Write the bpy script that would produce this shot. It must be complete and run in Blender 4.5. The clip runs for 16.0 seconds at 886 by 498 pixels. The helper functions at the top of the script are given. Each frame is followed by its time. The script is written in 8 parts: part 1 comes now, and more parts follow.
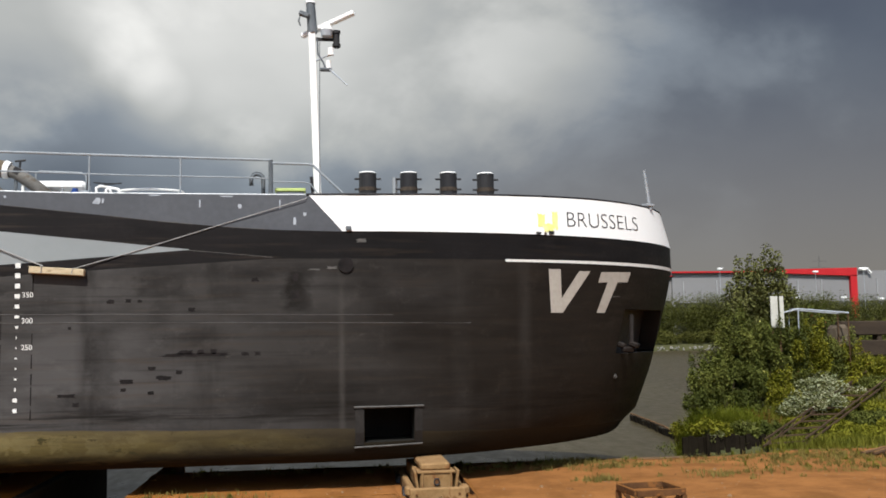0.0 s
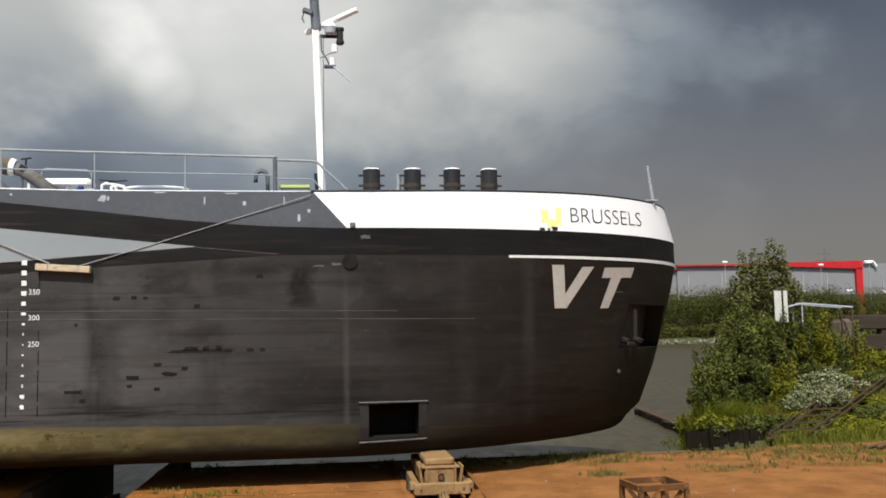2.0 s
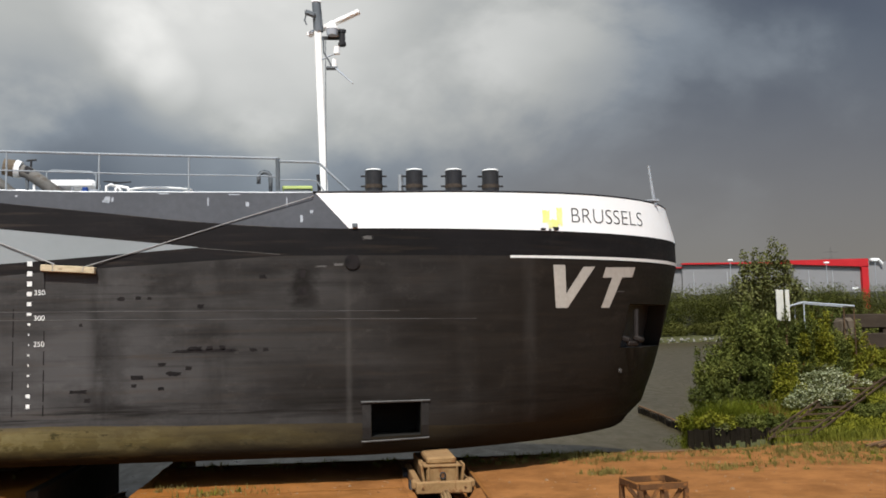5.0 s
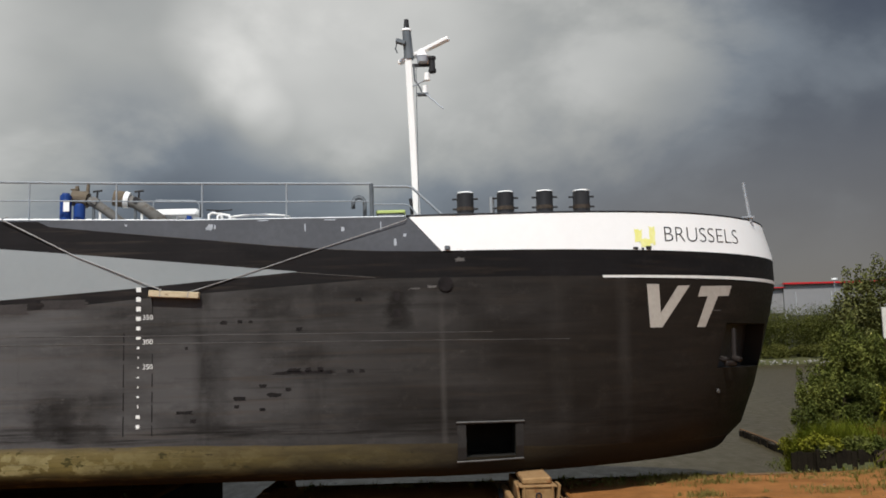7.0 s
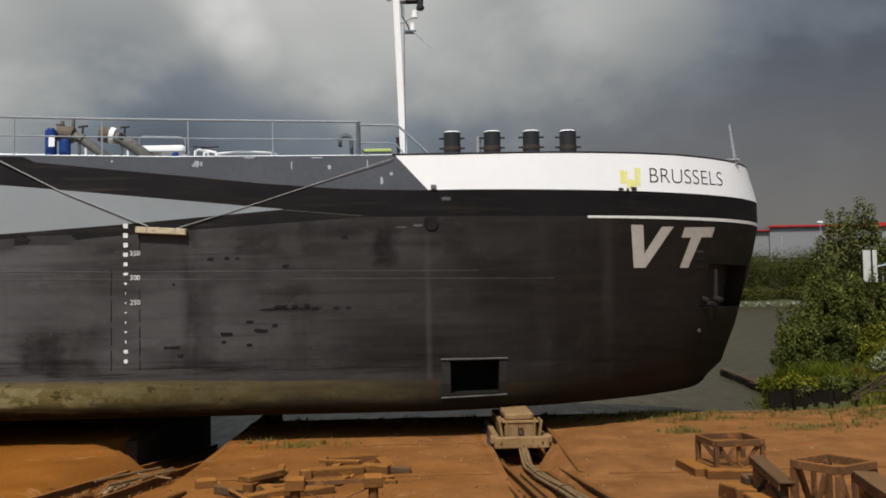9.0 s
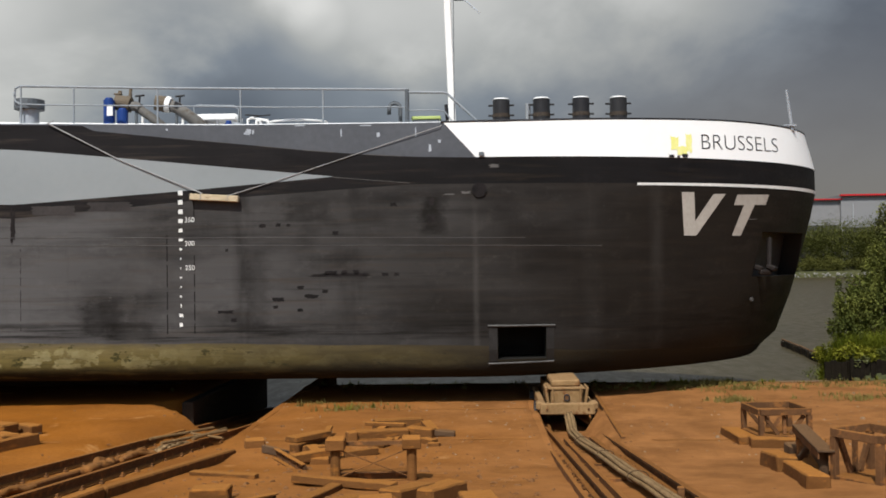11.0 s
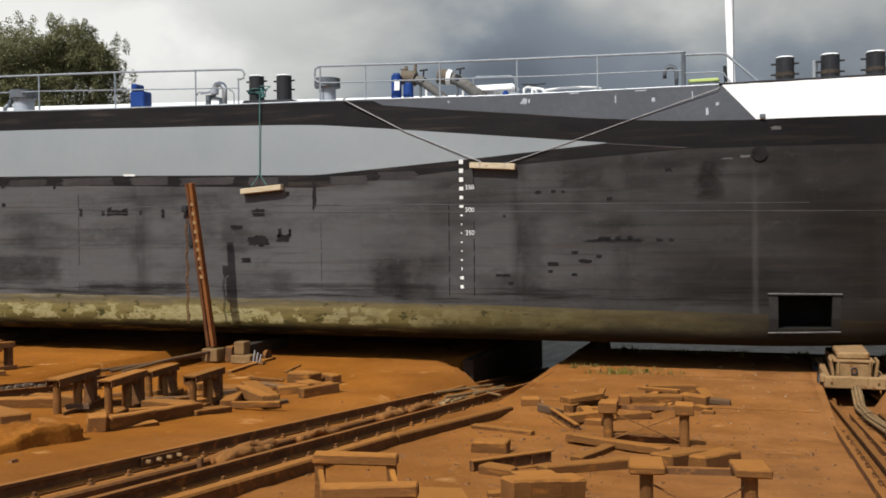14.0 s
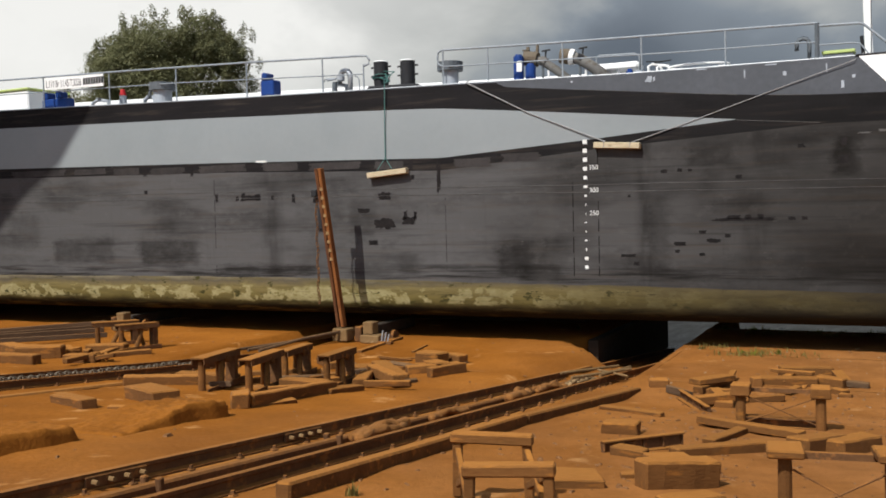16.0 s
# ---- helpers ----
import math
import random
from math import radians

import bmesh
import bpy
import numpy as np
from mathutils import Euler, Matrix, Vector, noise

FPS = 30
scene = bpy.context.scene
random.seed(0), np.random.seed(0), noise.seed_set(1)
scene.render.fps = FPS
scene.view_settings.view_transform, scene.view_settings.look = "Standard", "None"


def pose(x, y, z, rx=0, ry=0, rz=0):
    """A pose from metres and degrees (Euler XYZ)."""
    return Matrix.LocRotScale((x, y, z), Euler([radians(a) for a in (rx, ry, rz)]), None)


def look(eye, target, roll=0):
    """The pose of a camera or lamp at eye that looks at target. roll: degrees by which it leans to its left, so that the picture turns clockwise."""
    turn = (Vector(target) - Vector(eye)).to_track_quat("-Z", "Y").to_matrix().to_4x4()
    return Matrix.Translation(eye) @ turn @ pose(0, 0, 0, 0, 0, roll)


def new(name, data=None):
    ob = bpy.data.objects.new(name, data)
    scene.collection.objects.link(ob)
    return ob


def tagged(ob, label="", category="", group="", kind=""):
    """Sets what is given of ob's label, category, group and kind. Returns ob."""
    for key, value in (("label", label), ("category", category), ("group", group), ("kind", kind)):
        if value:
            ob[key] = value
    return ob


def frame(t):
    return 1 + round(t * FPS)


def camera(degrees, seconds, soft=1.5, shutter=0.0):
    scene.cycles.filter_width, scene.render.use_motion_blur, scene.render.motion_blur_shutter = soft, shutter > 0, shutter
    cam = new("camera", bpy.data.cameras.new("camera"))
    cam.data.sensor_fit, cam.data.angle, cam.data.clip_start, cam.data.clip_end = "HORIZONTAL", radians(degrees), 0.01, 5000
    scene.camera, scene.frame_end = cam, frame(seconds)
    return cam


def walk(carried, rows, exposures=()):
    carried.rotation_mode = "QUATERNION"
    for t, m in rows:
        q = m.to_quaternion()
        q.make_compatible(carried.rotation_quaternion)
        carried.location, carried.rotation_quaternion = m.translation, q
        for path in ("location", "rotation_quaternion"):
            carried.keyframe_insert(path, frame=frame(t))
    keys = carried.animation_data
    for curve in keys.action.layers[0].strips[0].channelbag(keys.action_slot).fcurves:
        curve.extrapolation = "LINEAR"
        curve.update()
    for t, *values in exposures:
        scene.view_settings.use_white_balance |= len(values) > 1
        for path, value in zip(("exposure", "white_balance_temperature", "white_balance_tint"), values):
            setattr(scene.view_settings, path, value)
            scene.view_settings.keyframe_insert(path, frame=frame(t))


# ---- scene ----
cam = camera(49.4, 16.0, 1.75)
PATH = [
    (0.0, (-0.158, 0.577, 1.585), (2.297, 20.338, 3.454), -0.99),
    (0.5, (-0.131, 0.559, 1.600), (2.329, 20.314, 3.516), -1.32),
    (1.0, (-0.132, 0.531, 1.605), (2.268, 20.297, 3.487), -1.34),
    (1.5, (-0.140, 0.524, 1.609), (2.266, 20.295, 3.422), -1.19),
    (2.0, (-0.146, 0.496, 1.624), (2.209, 20.280, 3.368), -1.11),
    (2.5, (-0.134, 0.479, 1.618), (2.195, 20.270, 3.321), -1.13),
    (3.0, (-0.112, 0.462, 1.628), (2.159, 20.253, 3.395), -1.16),
    (3.2, (-0.108, 0.450, 1.630), (2.220, 20.242, 3.443), -1.24),
    (5.3, (-0.083, 0.340, 1.652), (2.135, 20.134, 3.358), -1.20),
    (5.5, (-0.080, 0.331, 1.653), (2.024, 20.141, 3.420), -1.28),
    (6.0, (-0.084, 0.269, 1.627), (1.232, 20.127, 3.610), -0.82),
    (6.5, (-0.093, 0.228, 1.606), (0.996, 20.062, 3.940), -1.37),
    (7.0, (-0.094, 0.154, 1.583), (0.249, 20.024, 3.834), -1.57),
    (7.5, (-0.097, 0.081, 1.579), (-0.228, 19.986, 3.521), -1.50),
    (8.0, (-0.102, 0.069, 1.568), (-0.218, 19.980, 3.444), -1.72),
    (8.5, (-0.104, 0.047, 1.563), (0.400, 19.971, 3.232), -1.34),
    (9.0, (-0.054, 0.032, 1.556), (0.509, 19.999, 2.556), -1.09),
    (9.2, (-0.030, 0.024, 1.552), (0.493, 20.000, 2.260), -1.16),
    (11.3, (0.285, -0.105, 1.508), (-0.858, 19.850, 1.820), -0.92),
    (11.5, (0.296, -0.129, 1.508), (-1.173, 19.815, 1.765), -1.06),
    (12.0, (0.303, -0.220, 1.531), (-2.466, 19.586, 1.678), -0.89),
    (12.5, (0.289, -0.327, 1.559), (-3.576, 19.295, 1.385), -0.82),
    (13.0, (0.318, -0.365, 1.557), (-4.802, 18.965, 1.177), -0.87),
    (13.5, (0.318, -0.414, 1.579), (-5.435, 18.738, 1.238), -0.80),
    (14.0, (0.326, -0.457, 1.585), (-5.980, 18.519, 1.238), -0.63),
    (14.5, (0.344, -0.451, 1.590), (-6.327, 18.400, 1.208), -0.66),
    (15.0, (0.337, -0.497, 1.592), (-6.340, 18.348, 1.046), -0.74),
    (15.5, (0.318, -0.536, 1.607), (-6.756, 18.161, 0.997), -1.21),
    (16.0, (0.283, -0.655, 1.642), (-8.314, 17.388, 0.902), -1.39),
]
EXPOSURES = [(0.0, 0.06), (5.5, 0.02), (6.5, -0.10), (7.0, -0.25), (9.0, -0.42), (11.5, -0.07), (12.5, -0.05), (16.0, -0.02)]
walk(cam, [(t, look(eye, target, roll)) for t, eye, target, roll in PATH], EXPOSURES)

# ---- light ----
SUN = Vector((0.33, 1.28, -1.55)).normalized()          # the way the sunlight travels
sun_data = bpy.data.lights.new("sun", "SUN")
sun_data.energy, sun_data.angle, sun_data.color = 5.0, radians(0.6), (1.0, 0.98, 0.945)
sun = new("sun", sun_data)
sun.rotation_euler = SUN.to_track_quat("-Z", "Y").to_euler()

world = bpy.data.worlds.new("storm_sky")
scene.world = world
world.use_nodes = True
wn, wl = world.node_tree.nodes, world.node_tree.links
wn.clear()


def wnode(kind, **kw):
    n = wn.new(kind)
    for k, v in kw.items():
        if k in n.inputs:
            n.inputs[k].default_value = v
    return n


def wmath(op, a, b=0.0, clamp=False):
    n = wn.new("ShaderNodeMath")
    n.operation, n.use_clamp = op, clamp
    for i, v in enumerate((a, b)):
        if hasattr(v, "is_linked"):
            wl.new(v, n.inputs[i])
        else:
            n.inputs[i].default_value = v
    return n.outputs[0]


def wdot(vec, d):
    n = wn.new("ShaderNodeVectorMath")
    n.operation = "DOT_PRODUCT"
    wl.new(vec, n.inputs[0])
    n.inputs[1].default_value = Vector(d).normalized()
    return n.outputs["Value"]


def wrange(v, a, b, c=0.0, d=1.0):
    n = wn.new("ShaderNodeMapRange")
    n.interpolation_type = "SMOOTHSTEP"
    wl.new(v, n.inputs[0])
    for i, q in enumerate((a, b, c, d)):
        n.inputs[i + 1].default_value = q
    return n.outputs[0]


wtc = wn.new("ShaderNodeTexCoord").outputs["Generated"]
wmap = wn.new("ShaderNodeMapping")
wmap.inputs["Scale"].default_value = (1.0, 1.0, 1.7)
wl.new(wtc, wmap.inputs[0])
big = wnode("ShaderNodeTexNoise", Scale=2.1, Detail=5.0, Roughness=0.5)
wl.new(wmap.outputs[0], big.inputs["Vector"])
fine = wnode("ShaderNodeTexNoise", Scale=6.0, Detail=5.0, Roughness=0.45)
wl.new(wmap.outputs[0], fine.inputs["Vector"])


def bearing(az, el):
    """The way to a bearing (degrees right of +y) and height."""
    return (math.sin(radians(az)) * math.cos(radians(el)), math.cos(radians(az)) * math.cos(radians(el)), math.sin(radians(el)))


# the storm's light: white in the west, a pale break overhead, slate in the east
light = wmath("ADD", wrange(wdot(wtc, bearing(-54, 16)), 0.80, 0.985, 0.0, 0.545), wrange(wdot(wtc, bearing(1, 25)), 0.92, 0.997, 0.0, 0.255))
for az, el, size, gain in ((-13.2, 18.6, 2.8, 0.045), (-12.0, 17.2, 2.4, 0.04), (-10.9, 15.9, 2.6, 0.07), (-9.6, 14.4, 2.1, 0.08), (-18.0, 10.5, 8.0, -0.035), (-22.0, 18.0, 11.0, 0.115), (-10.0, 8.0, 8.0, -0.06), (3.0, 8.0, 8.0, -0.05), (-4.5, 20.0, 11.0, 0.150)):
    light = wmath("ADD", light, wrange(wdot(wtc, bearing(az, el)), math.cos(radians(size)), math.cos(radians(size * 0.15)), 0.0, gain))
light = wmath("SUBTRACT", light, wrange(wdot(wtc, bearing(40, 16)), 0.84, 0.985, 0.0, 0.115))
light = wmath("ADD", light, wrange(wdot(wtc, (0, -1, 0.3)), -0.2, 0.8, 0.0, 0.32))
wmap2 = wn.new("ShaderNodeMapping")
wmap2.inputs["Scale"].default_value, wmap2.inputs["Rotation"].default_value = (1.0, 1.0, 1.5), (0.0, radians(-20), 0.0)
wl.new(wtc, wmap2.inputs[0])
wisp = wnode("ShaderNodeTexNoise", Scale=4.6, Detail=6.0, Roughness=0.52, Distortion=0.15)
wl.new(wmap2.outputs[0], wisp.inputs["Vector"])
swirl = wmath("ADD", wmath("MULTIPLY", wmath("SUBTRACT", big.outputs[0], 0.5), 0.34), wmath("MULTIPLY", wmath("SUBTRACT", fine.outputs[0], 0.5), 0.16))
swirl = wmath("ADD", swirl, wrange(wisp.outputs[0], 0.44, 0.70, -0.05, 0.105))
cloud = wmath("ADD", wmath("ADD", light, 0.372), swirl)
ramp = wn.new("ShaderNodeValToRGB")
wl.new(cloud, ramp.inputs[0])
els = ramp.color_ramp.elements
els[0].position, els[0].color = 0.15, (0.070, 0.080, 0.105, 1)
els[1].position, els[1].color = 0.88, (0.93, 0.92, 0.88, 1)
for pos, col in ((0.28, (0.118, 0.134, 0.158, 1)), (0.42, (0.225, 0.252, 0.282, 1)), (0.58, (0.465, 0.472, 0.452, 1))):
    e = els.new(pos)
    e.color = col
sky = wn.new("ShaderNodeTexSky")
sky.sky_type, sky.sun_disc = "NISHITA", False
sky.sun_elevation, sky.sun_rotation = math.asin(-SUN.z), math.atan2(-SUN.x, -SUN.y)
skymix = wn.new("ShaderNodeMix")
skymix.data_type = "RGBA"
wl.new(wrange(wdot(wtc, (0, -1, 0.25)), -0.1, 0.6, 0.95, 0.15), skymix.inputs["Factor"])   # the sky is clear behind the camera
skyb = wn.new("ShaderNodeVectorMath")
skyb.operation = "SCALE"
skyb.inputs["Scale"].default_value = 0.16
wl.new(sky.outputs[0], skyb.inputs[0])
wl.new(skyb.outputs[0], skymix.inputs[6])
wsep = wn.new("ShaderNodeSeparateXYZ")
wl.new(wtc, wsep.inputs[0])
haze = wn.new("ShaderNodeMix")
haze.data_type = "RGBA"
wl.new(wmath("MULTIPLY", wrange(wsep.outputs["Z"], 0.05, 0.30, 0.9, 0.0), wrange(wdot(wtc, bearing(35, 3)), 0.80, 0.95)), haze.inputs["Factor"])
wl.new(ramp.outputs[0], haze.inputs[6])
haze.inputs[7].default_value = (0.182, 0.160, 0.143, 1)
wl.new(haze.outputs[2], skymix.inputs[7])
wbg = wnode("ShaderNodeBackground", Strength=1.0)
wl.new(skymix.outputs[2], wbg.inputs["Color"])
wout = wn.new("ShaderNodeOutputWorld")
wl.new(wbg.outputs[0], wout.inputs[0])

# ---- materials ----
def surface(name, c1, c2, scale=3.0, rough=0.7, metal=0.0, bump=0.25, fine=40.0, c3=None, spot=0.62, stretch=(1, 1, 1), seed=0.0, vary=0.0, spec=0.2, grain=0.45, thin=None, dust=None):
    """A surface with a coarse and a fine variation, optional stains (c3) and relief."""
    m = bpy.data.materials.new(name)
    m.use_nodes = True
    n, l = m.node_tree.nodes, m.node_tree.links
    b = n["Principled BSDF"]
    b.inputs["Metallic"].default_value = metal
    b.inputs["Specular IOR Level"].default_value = spec
    tc = n.new("ShaderNodeTexCoord")
    mp = n.new("ShaderNodeMapping")
    mp.inputs["Scale"].default_value = stretch
    l.new(tc.outputs["Object"], mp.inputs["Vector"])
    info = n.new("ShaderNodeObjectInfo")
    off = n.new("ShaderNodeVectorMath")
    off.operation = "ADD"
    rnd = n.new("ShaderNodeMath")
    rnd.operation = "MULTIPLY_ADD"
    l.new(info.outputs["Random"], rnd.inputs[0])
    rnd.inputs[1].default_value, rnd.inputs[2].default_value = (37.0 if vary else 0.0), seed
    l.new(mp.outputs[0], off.inputs[0])
    l.new(rnd.outputs[0], off.inputs[1])

    def noise_tex(s, d, r=0.55):
        t = n.new("ShaderNodeTexNoise")
        t.inputs["Scale"].default_value, t.inputs["Detail"].default_value, t.inputs["Roughness"].default_value = s, d, r
        l.new(off.outputs[0], t.inputs["Vector"])
        return t.outputs[0]

    def mixc(f, a, c):
        x = n.new("ShaderNodeMix")
        x.data_type = "RGBA"
        if hasattr(f, "is_linked"):
            l.new(f, x.inputs["Factor"])
        else:
            x.inputs["Factor"].default_value = f
        for i, v in ((6, a), (7, c)):
            if hasattr(v, "is_linked"):
                l.new(v, x.inputs[i])
            else:
                x.inputs[i].default_value = (*v, 1)
        return x.outputs[2]

    def rng(v, a, c, lo=0.0, hi=1.0):
        x = n.new("ShaderNodeMapRange")
        l.new(v, x.inputs[0])
        for i, q in enumerate((a, c, lo, hi)):
            x.inputs[i + 1].default_value = q
        return x.outputs[0]

    coarse, small = noise_tex(scale, 5), noise_tex(fine, 4, 0.65)
    col = mixc(rng(coarse, 0.3, 0.7), c1, c2)
    col = mixc(rng(small, 0.25, 0.75, 0.0, grain), col, tuple(0.62 * v for v in c1))
    if c3:
        col = mixc(rng(noise_tex(scale * 2.3, 7, 0.62), spot, spot + 0.09), col, c3)
    if thin:                                              # another layer that takes over along x
        sx = n.new("ShaderNodeSeparateXYZ")
        l.new(tc.outputs["Object"], sx.inputs[0])
        wob = n.new("ShaderNodeMath")
        wob.operation = "MULTIPLY_ADD"
        l.new(noise_tex(0.35, 4, 0.6), wob.inputs[0])
        wob.inputs[1].default_value = 9.0
        l.new(sx.outputs["X"], wob.inputs[2])
        col = mixc(rng(wob.outputs[0], thin[1], thin[2], 0.0, thin[3]), col, mixc(rng(noise_tex(1.3, 7, 0.68), 0.36, 0.64), thin[0], tuple(0.55 * v for v in thin[0])))
    if dust:                                              # sand that has settled on the upward faces
        geo = n.new("ShaderNodeNewGeometry")
        sz = n.new("ShaderNodeSeparateXYZ")
        l.new(geo.outputs["Normal"], sz.inputs[0])
        lie = n.new("ShaderNodeMath")
        lie.operation = "MULTIPLY_ADD"
        l.new(noise_tex(9.0, 5, 0.65), lie.inputs[0])
        lie.inputs[1].default_value = 0.7
        l.new(sz.outputs["Z"], lie.inputs[2])
        col = mixc(rng(lie.outputs[0], 0.85, 1.25, 0.0, dust[1]), col, mixc(small, dust[0], tuple(0.6 * v for v in dust[0])))
    if vary:
        hsv = n.new("ShaderNodeHueSaturation")
        l.new(rng(info.outputs["Random"], 0, 1, 1 - vary, 1 + vary), hsv.inputs["Value"])
        l.new(col, hsv.inputs["Color"])
        col = hsv.outputs[0]
    l.new(col, b.inputs["Base Color"])
    l.new(rng(small, 0.2, 0.8, max(0.03, rough - 0.12), min(1, rough + 0.12)), b.inputs["Roughness"])
    if bump:
        bp = n.new("ShaderNodeBump")
        bp.inputs["Strength"].default_value, bp.inputs["Distance"].default_value = bump, 0.03
        l.new(small, bp.inputs["Height"])
        l.new(bp.outputs[0], b.inputs["Normal"])
    return m


SAND = surface("rust_sand", (0.205, 0.069, 0.008), (0.360, 0.130, 0.018), 0.55, 0.95, 0, 0.5, 17, (0.46, 0.225, 0.075), 0.62, spec=0.06, grain=0.55, thin=((0.310, 0.140, 0.050), -4.0, 7.0, 0.8))


def worn_paint(name, aft, fore, rough, stain, streak, pale=None, runs=(), patches=()):
    """Ship's paint: lighter aft and darker forward, with level rubbing marks, runs and blotches."""
    m = bpy.data.materials.new(name)
    m.use_nodes = True
    n, l = m.node_tree.nodes, m.node_tree.links
    b = n["Principled BSDF"]
    tc = n.new("ShaderNodeTexCoord")

    def tex(sc, detail, rgh, off=0.0):
        mp = n.new("ShaderNodeMapping")
        mp.inputs["Scale"].default_value, mp.inputs["Location"].default_value = sc, (off, off, off)
        l.new(tc.outputs["Object"], mp.inputs["Vector"])
        t = n.new("ShaderNodeTexNoise")
        t.inputs["Scale"].default_value, t.inputs["Detail"].default_value, t.inputs["Roughness"].default_value = 1.0, detail, rgh
        l.new(mp.outputs[0], t.inputs["Vector"])
        return t.outputs[0]

    def rng(v, lo, hi, c=0.0, d=1.0):
        x = n.new("ShaderNodeMapRange")
        l.new(v, x.inputs[0])
        for i, q in enumerate((lo, hi, c, d)):
            x.inputs[i + 1].default_value = q
        return x.outputs[0]

    def mix(f, p, q):
        x = n.new("ShaderNodeMix")
        x.data_type = "RGBA"
        l.new(f, x.inputs["Factor"])
        for i, v in ((6, p), (7, q)):
            if hasattr(v, "is_linked"):
                l.new(v, x.inputs[i])
            else:
                x.inputs[i].default_value = (*v, 1)
        return x.outputs[2]

    def times(p, q):
        x = n.new("ShaderNodeMath")
        x.operation = "MULTIPLY"
        l.new(p, x.inputs[0])
        l.new(q, x.inputs[1])
        return x.outputs[0]

    sep = n.new("ShaderNodeSeparateXYZ")
    l.new(tc.outputs["Object"], sep.inputs[0])
    wobble = n.new("ShaderNodeMath")
    wobble.operation = "MULTIPLY_ADD"
    l.new(tex((0.25, 0.25, 0.5), 3, 0.5), wobble.inputs[0])
    wobble.inputs[1].default_value = 9.0
    l.new(sep.outputs["X"], wobble.inputs[2])
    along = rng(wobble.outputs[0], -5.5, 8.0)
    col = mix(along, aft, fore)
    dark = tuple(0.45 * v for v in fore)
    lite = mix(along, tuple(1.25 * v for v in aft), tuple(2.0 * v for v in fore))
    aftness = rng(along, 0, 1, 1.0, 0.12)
    col = mix(rng(tex((0.35, 1, 1.1), 6, 0.6, 3), 0.46, 0.72, 0.0, 0.75), col, dark)
    col = mix(rng(tex((0.16, 1, 5.5), 5, 0.6, 7), 0.50, 0.75, 0.0, streak), col, lite)
    col = mix(rng(tex((0.22, 1, 7.0), 5, 0.65, 19), 0.54, 0.70, 0.0, streak), col, dark)
    col = mix(rng(tex((5.0, 1, 0.22), 4, 0.6, 11), 0.56, 0.78, 0.0, streak * 0.3), col, lite)
    col = mix(rng(tex((0.6, 1, 10.0), 6, 0.65, 61), 0.52, 0.70, 0.0, 0.42), col, mix(along, (0.074, 0.058, 0.044), (0.026, 0.019, 0.013)))
    col = mix(rng(tex((8.0, 1, 0.7), 6, 0.7, 67), 0.58, 0.78, 0.0, 0.18), col, dark)
    col = mix(rng(tex((1.7, 1, 2.6), 8, 0.72, 73), 0.56, 0.66, 0.0, 0.40), col, lite)
    col = mix(times(rng(tex((1.1, 1, 1.9), 7, 0.6, 23), 0.57, 0.68), rng(tex((0.25, 1, 0.4), 2, 0.5, 31), 0.48, 0.56, 0.0, 0.32)), col, stain)
    low = n.new("ShaderNodeMath")
    low.operation = "MULTIPLY_ADD"
    l.new(tex((0.5, 1, 3.0), 4, 0.6, 97), low.inputs[0])
    low.inputs[1].default_value = 0.35
    l.new(sep.outputs["Z"], low.inputs[2])
    col = mix(times(times(rng(low.outputs[0], 0.22, 0.32), rng(low.outputs[0], 0.66, 0.50)), rng(tex((0.45, 1, 11.0), 6, 0.65, 101), 0.47, 0.60, 0.0, 0.75)), col, dark)
    for x0, w, amount, up in runs:                        # wide soft runs down the side
        d = n.new("ShaderNodeMath")
        d.operation = "ABSOLUTE"
        s = n.new("ShaderNodeMath")
        s.operation = "ADD"
        l.new(sep.outputs["X"], s.inputs[0])
        s.inputs[1].default_value = -x0
        l.new(s.outputs[0], d.inputs[0])
        f = times(rng(d.outputs[0], w * 0.2, w, amount, 0.0), rng(tex((2.0, 1, 0.7), 4, 0.6, x0), 0.35, 0.6))
        col = mix(f, col, (0.062, 0.057, 0.051) if up else dark)
    ragx, ragz = tex((3.0, 1, 5.0), 6, 0.7, 83), tex((2.0, 1, 9.0), 5, 0.7, 89)

    def window(v, rag, lo, hi, soft, amount):
        q = n.new("ShaderNodeMath")
        q.operation = "MULTIPLY_ADD"
        l.new(rag, q.inputs[0])
        q.inputs[1].default_value = amount
        l.new(v, q.inputs[2])
        return times(rng(q.outputs[0], lo - soft + amount / 2, lo + soft + amount / 2), rng(q.outputs[0], hi - soft + amount / 2, hi + soft + amount / 2, 1.0, 0.0))

    for x0, z0, x1, z1, amount in patches:                # thin rollered repairs with rubbed edges
        f = times(window(sep.outputs["X"], ragx, x0, x1, 0.12, 0.75), window(sep.outputs["Z"], ragz, z0, z1, 0.07, 0.36))
        col = mix(times(f, rng(ragx, 0.3, 0.62, amount * 0.4, amount * 0.8)), col, dark)
    if pale:
        col = mix(times(aftness, rng(tex((2.6, 1, 3.4), 7, 0.7, 41), 0.66, 0.72, 0.0, 0.7)), col, pale)
    l.new(col, b.inputs["Base Color"])
    small = tex((14, 14, 14), 4, 0.6, 2)
    l.new(rng(small, 0.2, 0.8, rough - 0.1, rough + 0.12), b.inputs["Roughness"])
    b.inputs["Specular IOR Level"].default_value = 0.09
    bp = n.new("ShaderNodeBump")
    bp.inputs["Strength"].default_value, bp.inputs["Distance"].default_value = 0.10, 0.04
    l.new(tex((0.7, 0.7, 0.7), 3, 0.5, 5), bp.inputs["Height"])
